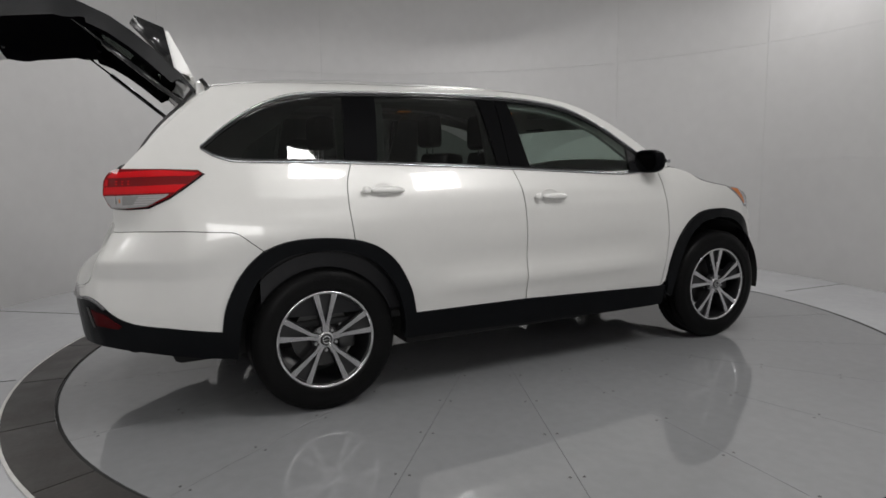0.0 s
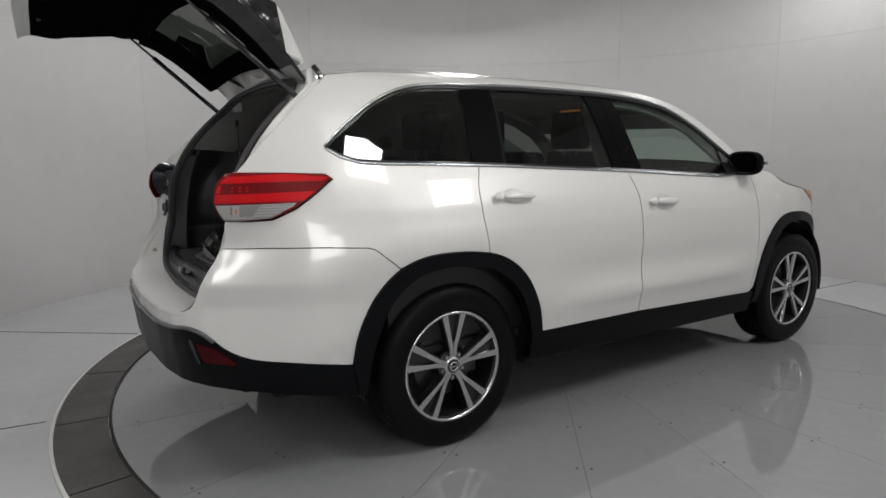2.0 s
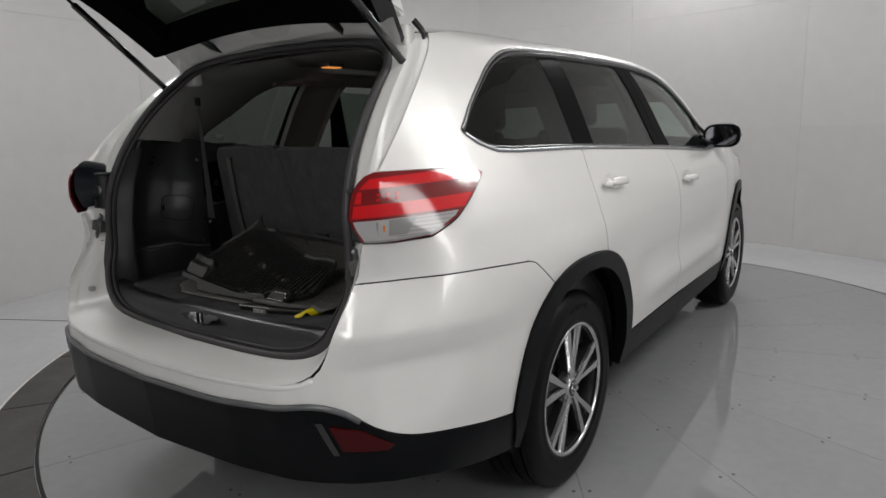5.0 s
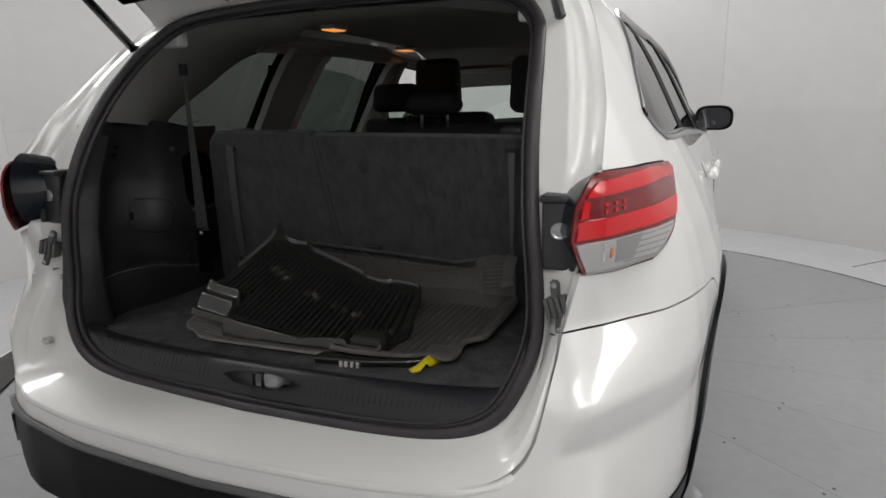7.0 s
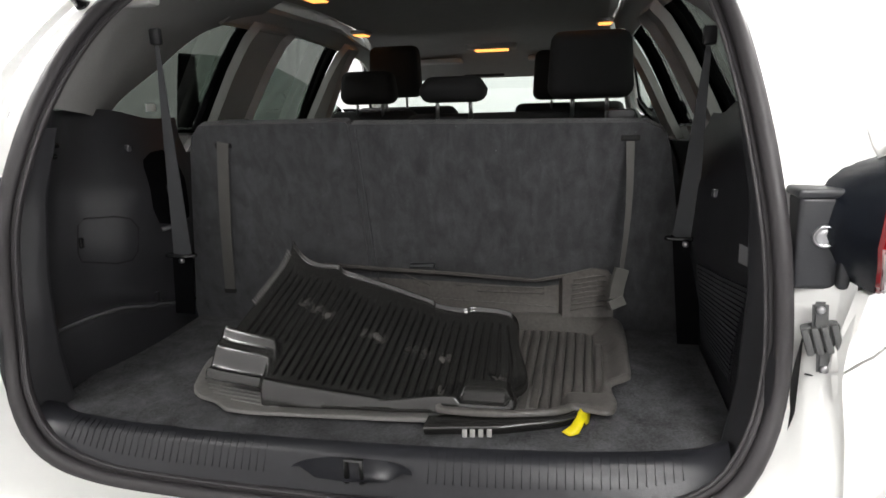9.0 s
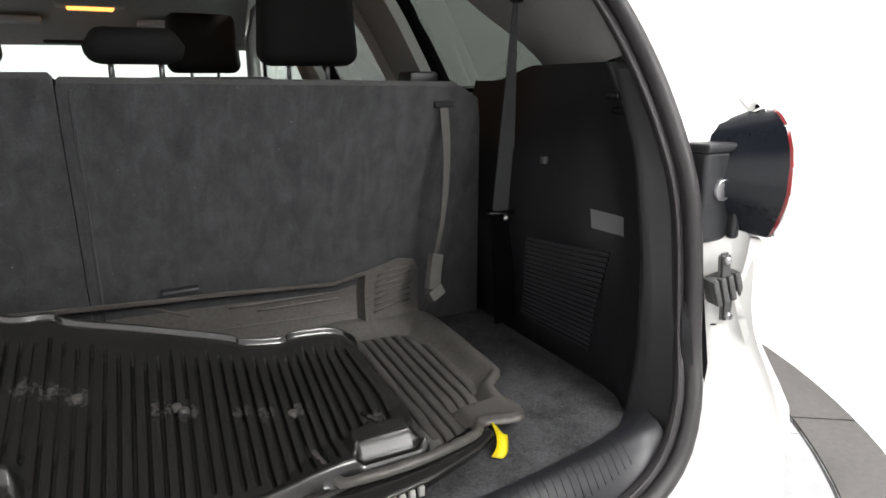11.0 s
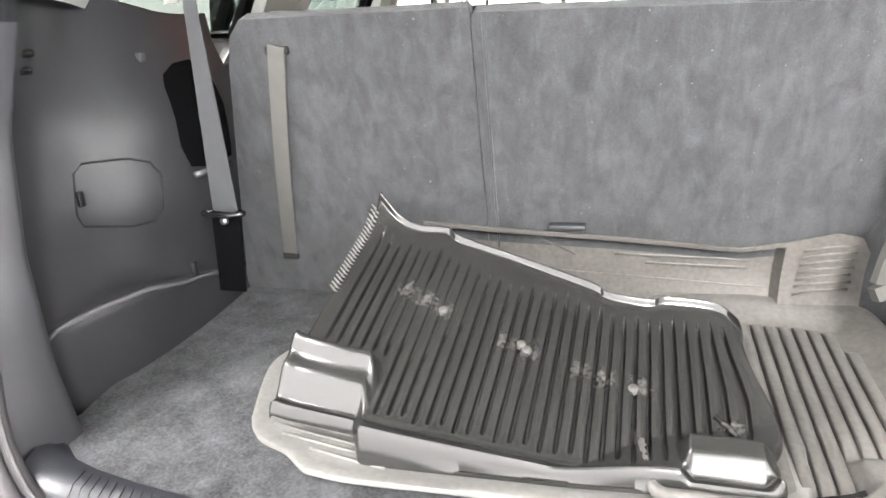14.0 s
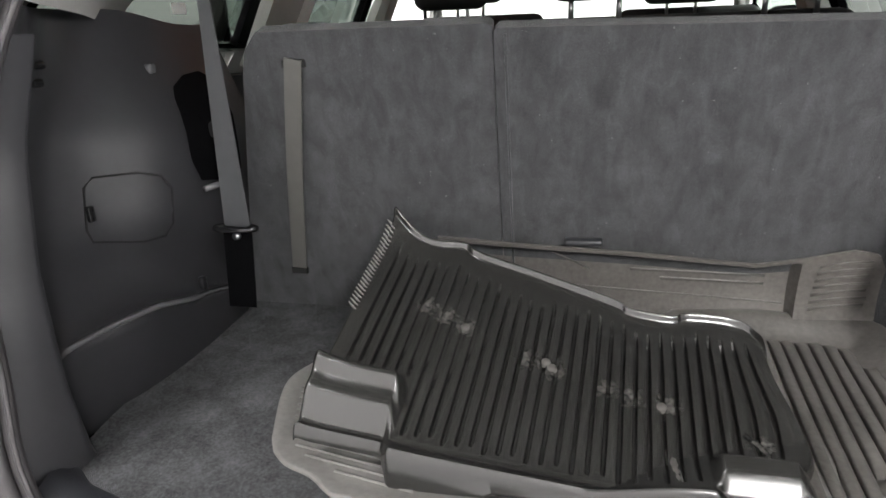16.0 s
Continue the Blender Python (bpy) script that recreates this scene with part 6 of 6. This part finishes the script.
for s in (-1, 1):
    bm = bmesh.new()
    box(bm, (0.38 * s - 0.20, 1.72, 1.545), (0.38 * s + 0.20, 1.90, 1.570), bevel=0.008)
    part("sun_visor", bm, M_GREYTRIM, car, "grey sun visor")
    for x, y, z in ((0.40, 0.18, 1.672), (0.53, 1.08, 1.652)):
        bm = bmesh.new()
        box(bm, (x * s - 0.035, y - 0.055, z - 0.006), (x * s + 0.035, y + 0.055, z + 0.012), bevel=0.006)
        dl = part("dome_lamp", bm, M_GREYTRIM, car, "grey lamp surround")
        bm = bmesh.new()
        box(bm, (x * s - 0.026, y - 0.045, z - 0.010), (x * s + 0.026, y + 0.045, z - 0.004), bevel=0.002)
        part("lamp_lens", bm, M_DOME, dl, "lit warm lens")

# ---- loose floor mats in the load bay ----
MAT_A, MAT_B, MAT_C = 1.129, -0.126, 0.38
MAT_BACK = [(-0.284, -0.402), (-0.244, -0.430), (-0.205, -0.439), (-0.161, -0.434), (-0.136, -0.450), (-0.04, -0.472), (0.068, -0.500), (0.086, -0.512),
            (0.145, -0.515), (0.165, -0.506), (0.222, -0.503), (0.248, -0.513), (0.264, -0.545)]
# cross sections of the top mat from its back edge to its front edge: share of the way, height over the mat's plane
SEC_PLAIN = [(0, -0.004), (0.003, 0.0035), (0.008, 0.0060), (0.013, 0.0056), (0.018, 0.0020), (0.024, -0.0030), (0.045, -0.0045), (0.06, -0.005), (0.90, -0.005), (0.925, -0.004),
             (0.95, 0.003), (0.965, 0.0055), (0.975, 0.003), (0.985, -0.006), (0.992, -0.016), (1, -0.030)]
SEC_LEFT = [(0, -0.004), (0.003, 0.0035), (0.008, 0.0060), (0.013, 0.0056), (0.018, 0.0020), (0.024, -0.0030), (0.045, -0.0045), (0.06, -0.005), (0.70, -0.005), (0.74, -0.003), (0.765, 0.008),
            (0.778, 0.020), (0.788, 0.0250), (0.797, 0.0265), (0.807, 0.0255), (0.822, 0.0200), (0.840, 0.0140), (0.855, 0.0122), (0.880, 0.0122), (0.893, 0.0105), (0.915, 0.0010), (0.935, -0.0075), (0.952, -0.0130), (0.962, -0.0140), (0.972, -0.0110), (0.985, -0.0085), (0.994, -0.012), (1, -0.020)]
SEC_RIGHT = [(0, -0.004), (0.003, 0.0035), (0.008, 0.0060), (0.013, 0.0056), (0.018, 0.0020), (0.024, -0.0030), (0.045, -0.0045), (0.06, -0.005), (0.73, -0.005), (0.765, 0.002), (0.785, 0.014),
             (0.80, 0.018), (0.875, 0.012), (0.89, 0.008), (0.945, -0.010), (0.962, -0.009), (0.985, -0.006), (1, -0.014)]
GROOVES = [0.048 + 0.0292 * k for k in range(32)]


def top_mat():
    """The uppermost mat: ribbed tray with raised rim and two corner pads, one corner propped on the seat."""
    fine = smooth_line(MAT_BACK, 0.006)
    bx, by = [p[0] for p in fine], [p[1] for p in fine]
    sec = lambda table, v: float(np.interp(v, [q[0] for q in table], [q[1] for q in table]))
    # broken grooves near the propped corner: groove number, start and end of the shallow stretch
    gaps = {4: (0.34, 0.62), 5: (0.10, 0.64), 6: (0.26, 0.60), 7: (0.16, 0.66), 8: (0.20, 0.62), 9: (0.22, 0.50), 10: (0.27, 0.44), 16: (0.36, 0.46)}

    def surface(u, v):
        left = 1 - ease(u, 0.185, 0.215)
        right = ease(u, 0.825, 0.852) * (1 - ease(u, 0.975, 0.992))
        xb = float(np.interp(u, [0, 0.5, 1], [-0.284, -0.005, 0.264]))
        xf = float(np.interp(u, [0, 0.2, 0.5, 1], [-0.320, -0.204, -0.035, 0.268]))
        yb = float(np.interp(xb, bx, by))
        yf = -0.798 + 0.024 * left + 0.006 * ease(u, 0.6, 0.85)
        p = Vector((xb + (xf - xb) * v, yb + (yf - yb) * v, 0))
        p.x += 0.022 * math.exp(-((v - 0.52) / 0.25) ** 2) * ease(u, 0.88, 1.0) - 0.006 * math.exp(-((v - 0.75) / 0.06) ** 2) * ease(u, 0.95, 1.0)
        z = MAT_A + MAT_B * p.x + MAT_C * p.y + 0.020 * math.exp(-((u / 0.08) ** 2 + (v / 0.10) ** 2))
        z = max(z, FLOOR_Z + 0.026 + 0.012 * ease(p.x, 0.02, 0.15))
        plain = sec(SEC_PLAIN, v)
        if v > 0.975:
            plain = max(plain, 0.819 - z)
        h = plain * (1 - left) * (1 - right) + sec(SEC_LEFT, v) * left + sec(SEC_RIGHT, v) * right
        side = min(u, 1 - u)
        h += float(np.interp(side, [0, 0.004, 0.010, 0.020, 0.034], [-0.008, 0.001, 0.004, 0.002, 0.0])) * (1 - max(left * ease(v, 0.72, 0.78) * 0.5, right))
        p.z = z + h + 0.0015 * math.sin(7 * u + 3 * v)
        return p

    def groove(k, v):
        u = GROOVES[k]
        end = 0.70 if u < 0.20 else 0.755 if u > 0.815 else 0.895 - 0.01 * (k % 3)
        start = 0.085 + 0.012 * (k * 7 % 3) + 0.05 * math.exp(-((u - 0.42) / 0.06) ** 2)
        d = ease(v, start, start + 0.07) * (1 - ease(v, end - 0.03, end))
        if k in gaps and gaps[k][0] < v < gaps[k][1]:
            d *= 0.55
        return d

    cols = [(u, None, 0.0) for u in (0, 0.003, 0.007, 0.012, 0.018, 0.024, 0.031, 0.038)]
    for k, u in enumerate(GROOVES):
        cols += [(u - 0.0060, None, 0.0), (u - 0.0044, k, 0.12), (u - 0.0032, k, 1.0), (u + 0.0032, k, 1.0), (u + 0.0044, k, 0.12), (u + 0.0060, None, 0.0),
                 (u + 0.0128, None, 0.0), (u + 0.0146, k, -0.05), (u + 0.0164, None, 0.0)]
    cols += [(u, None, 0.0) for u in (0.984, 0.989, 0.993, 0.997, 1.0)]
    cols = [c for c in cols if c[0] <= 1.0]
    vs_ = [0, 0.003, 0.006, 0.009, 0.012, 0.016, 0.020, 0.024, 0.028, 0.036, 0.045, 0.055, 0.062, 0.07] + list(np.linspace(0.085, 0.73, 48)) + list(np.linspace(0.742, 0.93, 26)) + [0.94, 0.95, 0.957, 0.965, 0.970, 0.975, 0.980, 0.985, 0.992, 1.0]
    rows = []
    for v in vs_:
        row = []
        for u, k, f in cols:
            p = surface(u, v)
            if k is not None:
                p.z -= 0.0085 * f * groove(k, v)
            row.append(p)
        rows.append(row)
    bm = bmesh.new()
    vs = loft(bm, rows)
    nv, nu = len(rows), len(cols)
    for line in (vs[0], vs[-1], [r[0] for r in vs], [r[-1] for r in vs]):
        low = [bm.verts.new(v.co + Vector((0, 0, -0.005))) for v in line]
        for k in range(len(line) - 1):
            bm.faces.new((line[k], line[k + 1], low[k + 1], low[k]))
    bmesh.ops.recalc_face_normals(bm, faces=bm.faces[:])
    if sum(f.normal.z for f in bm.faces) < 0:
        bmesh.ops.reverse_faces(bm, faces=bm.faces[:])
    mat = thing("floor_mat", "black ribbed rubber car mat propped on other mats against the seat", "floor mat", "loose floor mats")
    part("mat_tray", sharp(bm, 50), M_MAT, mat)
    for u, v in ((0.285, 0.39), (0.505, 0.46), (0.745, 0.51), (0.49, 0.44)):
        p = surface(u, v)
        bm = bmesh.new()
        lathe(bm, [(0.0, 0.0035), (0.004, 0.0035), (0.006, 0.0015), (0.007, -0.004)], 14, "Z")
        bm.transform(Matrix.Translation(p) @ Matrix.Rotation(radians(20), 4, "X"))
        part("mat_stud", bm, M_MATGREY, mat, "pale worn stud")
    for r in range(2):
        bm = bmesh.new()
        for k in range(24):
            p = surface(0.006 + 0.014 * r, 0.055 + 0.019 * k + 0.008 * r)
            tmp = bmesh.new()
            lathe(tmp, [(0.0, 0.011), (0.0012, 0.010), (0.0022, 0.0)], 6, "Z")
            merge(bm, tmp, Matrix.Translation(p + Vector((-0.001, 0, -0.003))) @ Matrix.Rotation(radians(-38), 4, "Y"))
        part("grip_studs", bm, M_NIB, mat, "row of rubber grip nibs paled like glints")
    # raised rib with worn corner beside the pad
    bm = bmesh.new()
    tube(bm, [surface(u, v) + Vector((0, 0, 0.001)) for u, v in ((0.905, 0.60), (0.925, 0.64), (0.935, 0.69), (0.930, 0.73))], 0.0035, 8)
    part("mat_bead", bm, M_MAT, mat, "dusty moulded bead")
    return mat


def tray_mat(outline, plane, label, rim, rib_n, rib_dir, mat, group, pads=(), thick=0.006):
    """A moulded mat over an outline: sunk ribbed middle and a rim. plane: z = a + b x + c y."""
    a, b, c = plane
    ol = [np.array(p) for p in outline]
    inner = shrink(ol, 0.022)
    d = Vector((rib_dir[0], rib_dir[1])).normalized()
    e = Vector((-d.y, d.x))

    def chart(x, y):
        z = a + b * x + c * y
        dist = near(ol, (x, y))
        h = -rim * ease(dist, 0.006, 0.028)
        if rib_n and dist > 0.04:
            ph = ((x * e.x + y * e.y) * rib_n) % 1
            h -= 0.0055 * (1 if ph < 0.36 else 0)
        for px, py, r, hh in pads:
            h += hh * (1 - ease(math.hypot((x - px) / r[0], (y - py) / r[1]), 0.75, 1.0))
        return Vector((x, y, z + h))
    bm = bmesh.new()
    vs, fs = fill(clean(outline), 0.005)
    made = [bm.verts.new(chart(v[0], v[1])) for v in vs]
    for f in fs:
        try:
            face = bm.faces.new([made[k] for k in f])
        except ValueError:
            continue
        face.normal_update()
        if face.normal.z < 0:
            face.normal_flip()
    ring = [ed for ed in bm.edges if len(ed.link_faces) == 1]
    low = {}
    for ed in ring:
        for v in ed.verts:
            if v not in low:
                low[v] = bm.verts.new(v.co + Vector((0, 0, -thick)))
    for ed in ring:
        bm.faces.new((ed.verts[0], ed.verts[1], low[ed.verts[1]], low[ed.verts[0]]))
    bmesh.ops.recalc_face_normals(bm, faces=bm.faces[:])
    ob = thing("floor_mat", label, "floor mat", group)
    part("mat_tray", bm, mat, ob)
    return ob


right_outline = smooth_line([(0.30, -0.330), (0.43, -0.342), (0.468, -0.350), (0.486, -0.385), (0.488, -0.48), (0.484, -0.56), (0.481, -0.630), (0.474, -0.652), (0.443, -0.678), (0.440, -0.70), (0.446, -0.735), (0.442, -0.762),
                             (0.425, -0.777), (0.372, -0.764), (0.360, -0.776), (0.337, -0.792), (0.24, -0.808), (0.15, -0.806), (0.13, -0.79), (0.12, -0.70), (0.12, -0.42), (0.17, -0.345)], 0.010)


def walled_mat():
    """The second mat: a tray with a broad sloping wall, wide flat ribs and a raised corner tab."""
    ob = thing("floor_mat", "dusty black rubber floor mat with high rim lying on the carpet", "floor mat", "loose floor mats")
    ol = [np.array(p) for p in clean(right_outline)]

    def height(x, y):
        d = near(ol, (x, y))
        wide = 0.030 + 0.034 * ease(y, -0.52, -0.42) + 0.016 * ease(x, 0.38, 0.44) * ease(y, -0.66, -0.60)
        if y < -0.70:
            wide = 0.020
        h = -0.026 * ease(d, 0.010, wide) - 0.004 * (1 - ease(d, 0.0, 0.005))
        tab = ease(x, 0.348, 0.366) * ease(-y, 0.694, 0.710)
        h = h * (1 - tab) + (-0.004 - 0.004 * (1 - ease(d, 0.004, 0.010)) - 0.003 * ease(d, 0.012, 0.018)) * tab
        return 0.868 + 0.045 * y + h
    bm = bmesh.new()
    vs, fs = fill(clean(right_outline), 0.0055)
    made = [bm.verts.new((v[0], v[1], height(v[0], v[1]))) for v in vs]
    for f in fs:
        try:
            face = bm.faces.new([made[k] for k in f])
        except ValueError:
            continue
        face.normal_update()
        if face.normal.z < 0:
            face.normal_flip()
    ring = [ed for ed in bm.edges if len(ed.link_faces) == 1]
    low = {}
    for ed in ring:
        for v in ed.verts:
            if v not in low:
                low[v] = bm.verts.new(v.co + Vector((0, 0, -0.006)))
    for ed in ring:
        bm.faces.new((ed.verts[0], ed.verts[1], low[ed.verts[1]], low[ed.verts[0]]))
    bmesh.ops.recalc_face_normals(bm, faces=bm.faces[:])
    part("mat_tray", bm, M_MATGREY, ob)
    for k in range(13):
        x = 0.190 + 0.0195 * k
        ys = [y for y in np.arange(-0.80, -0.36, 0.004) if height(x + 0.05 * (y + 0.6), y) < 0.868 + 0.045 * y - 0.022 and inside(right_outline, (x + 0.05 * (y + 0.6), y))]
        if len(ys) < 8:
            continue
        bm = bmesh.new()
        rows = []
        for y in np.linspace(ys[0], ys[-1] - 0.004 * (k % 2), 14):
            xx, zz = x + 0.05 * (y + 0.6), 0.868 + 0.045 * y - 0.027
            lift = 0.0090 * ease(y, ys[0], ys[0] + 0.012) * (1 - ease(y, ys[-1] - 0.014, ys[-1]))
            rows.append([Vector((xx + w, y, zz + hh * lift)) for w, hh in ((-0.0082, 0), (-0.0074, 0.8), (-0.0060, 1.0), (0.0060, 1.0), (0.0074, 0.8), (0.0082, 0))])
        loft(bm, rows)
        bmesh.ops.recalc_face_normals(bm, faces=bm.faces[:])
        part("mat_rib", bm, M_MATGREY, ob)
    return ob


walled_mat()
low_outline = smooth_line([(-0.385, -0.52), (-0.412, -0.60), (-0.372, -0.735), (-0.362, -0.752), (-0.335, -0.776), (-0.295, -0.792), (-0.265, -0.815), (-0.24, -0.823), (-0.14, -0.826), (0.25, -0.808), (0.30, -0.76), (0.30, -0.50), (0.0, -0.47)], 0.012)
low_mat = tray_mat(low_outline, (0.815, 0.0, 0.0), "grey dusty rubber floor mat at the bottom of the pile", 0.003, 0, (1.0, 0.25), M_MATLIGHT, "loose floor mats")
rib_outline = shrink(low_outline, 0.026)
for k in range(18):
    y = -0.560 - 0.0135 * k
    xs = [x for x in np.arange(-0.42, -0.12, 0.004) if inside(rib_outline, (x, y - 0.20 * (x + 0.35)))]
    if len(xs) < 8:
        continue
    bm = bmesh.new()
    tube(bm, [(x, y - 0.20 * (x + 0.35), 0.8125) for x in np.linspace(xs[0], xs[-1], 6)], 0, flat=(0.0038, 0.0030, (0, 0, 1)))
    part("mat_rib", bm, M_MATLIGHT, low_mat)


def leaning_mat():
    """A mat stood on edge against the seat back, with a sunk panel and a ribbed wing."""
    ob = thing("floor_mat", "grey rubber floor mat standing against the seat back", "floor mat", "loose floor mats")
    bm = bmesh.new()
    rows = []
    top = lambda x: float(np.interp(x, [-0.22, -0.1, 0.1, 0.29, 0.36, 0.42, 0.455, 0.47], [0.975, 0.966, 0.955, 0.940, 0.955, 0.972, 0.966, 0.94]))
    for x in np.linspace(-0.22, 0.47, 161):
        row = []
        for t in np.linspace(0, 1, 41):
            z = 0.835 + (top(x) - 0.835) * t
            y = back_y(z) - 0.020 - 0.030 * (1 - t) ** 2
            h = 0.0
            if x < 0.36:
                d = min((0.362 - x) / 0.016, (1 - t) / 0.11, 1)
                h = 0.022 * ease(d, 0.55, 0.95)
            row.append(Vector((x, y + h, z)))
        rows.append(row)
    loft(bm, rows)
    bmesh.ops.recalc_face_normals(bm, faces=bm.faces[:])
    if sum(f.normal.y for f in bm.faces) > 0:
        bmesh.ops.reverse_faces(bm, faces=bm.faces[:])
    bmesh.ops.solidify(bm, geom=bm.faces[:], thickness=0.004)
    part("mat_tray", sharp(bm, 40), M_MATTAUPE, ob)
    for k in range(7):
        bm = bmesh.new()
        z = 0.953 - 0.0125 * k
        x0, x1 = 0.378 - 0.001 * k, 0.449 + 0.003 * (k % 2)
        tube(bm, [(x, back_y(zz) - 0.0215 - 0.030 * (1 - (zz - 0.835) / 0.13) ** 2, zz) for x, zz in ((x0, z - 0.012), ((x0 + x1) / 2, z - 0.003), (x1, z + 0.001))], 0, flat=(0.0036, 0.003, (0, -1, 0)))
        part("mat_rib", bm, M_MATTAUPE, ob)
    # moulded crease and rows of embossed lines that cannot be read
    face = lambda x, z: (x, back_y(z) + 0.0015 - 0.030 * (1 - (z - 0.835) / (top(x) - 0.835)) ** 2, z)
    bm = bmesh.new()
    tube(bm, [face(x, z) for x, z in ((-0.03, 0.945), (0.0, 0.930), (0.035, 0.912))], 0.0018, 6)
    part("mat_crease", bm, M_MATGREY, ob, "diagonal moulded crease")
    for k in range(2):
        bm = bmesh.new()
        tube(bm, [face(x, 0.918 - 0.014 * k - 0.02 * x) for x in np.linspace(0.10 + 0.05 * k, 0.31, 8)], 0, flat=(0.0045, 0.001, (0, -1, 0)))
        part("embossed_bar", bm, M_MATGREY, ob, "embossed line")
    bm = bmesh.new()
    tube(bm, [face(x, 0.882 - 0.05 * x) for x in np.linspace(-0.02, 0.34, 14)], 0.0014, 6)
    part("mat_crease", bm, M_MATGREY, ob, "long moulded line")
    return ob


add_scuffs(M_MAT, [(-0.195, -0.565, 0.939), (-0.165, -0.575, 0.930), (-0.135, -0.588, 0.922), (-0.045, -0.622, 0.898), (-0.010, -0.632, 0.890), (0.055, -0.645, 0.877), (0.085, -0.650, 0.871), (0.13, -0.655, 0.864), (0.235, -0.69, 0.837)], 0.042, (0.092, 0.088, 0.083))
leaning_mat()
top_mat()

# thin black folded mat under the front edge with pale printed marks
bm = bmesh.new()
rows = []
for x in np.linspace(0.12, 0.375, 30):
    y = float(np.interp(x, [0.12, 0.25, 0.34, 0.375], [-0.852, -0.835, -0.805, -0.785]))
    rows.append([Vector((x, y + 0.05, 0.815)), Vector((x, y + 0.004, 0.820)), Vector((x, y, 0.817)), Vector((x, y + 0.012, 0.796)), Vector((x, y + 0.05, 0.793))])
loft(bm, rows)
bmesh.ops.recalc_face_normals(bm, faces=bm.faces[:])
folded = thing("rubber_liner", "folded black rubber liner under the mats with pale marks", "liner")
part("liner_sheet", bm, M_MAT, folded)
for k, x in enumerate((0.185, 0.198, 0.212, 0.226)):
    bm = bmesh.new()
    y = float(np.interp(x, [0.12, 0.25, 0.34, 0.375], [-0.852, -0.835, -0.805, -0.785]))
    box(bm, (x, y - 0.001, 0.800), (x + 0.008, y + 0.006, 0.814), bevel=0.001)
    part("pale_mark", bm, M_GREYTRIM, folded, "pale printed bar")

# yellow tab
tab = thing("yellow_tab", "bright yellow plastic tab sticking out from under the mats", "plastic tab")
bm = bmesh.new()
rows = []
line = smooth_line([(0.354, -0.821), (0.361, -0.818), (0.369, -0.812), (0.379, -0.795), (0.388, -0.765), (0.391, -0.735)], 0.008)
for k, (x, y) in enumerate(line):
    t = k / (len(line) - 1)
    lo = FLOOR_Z + 0.003 + 0.016 * math.exp(-((t - 0.38) / 0.10) ** 2)
    hi = float(np.interp(t, [0, 0.2, 0.45, 0.8, 1.0], [0.806, 0.813, 0.824, 0.826, 0.818]))
    rows.append([Vector((x + 0.010, y - 0.002, lo)), Vector((x + 0.005, y - 0.001, (lo + hi) / 2)), Vector((x - 0.004, y + 0.006, hi))])
loft(bm, rows)
bmesh.ops.recalc_face_normals(bm, faces=bm.faces[:])
bmesh.ops.solidify(bm, geom=bm.faces[:], thickness=0.002)
part("tab_sheet", bm, M_YELLOW, tab)
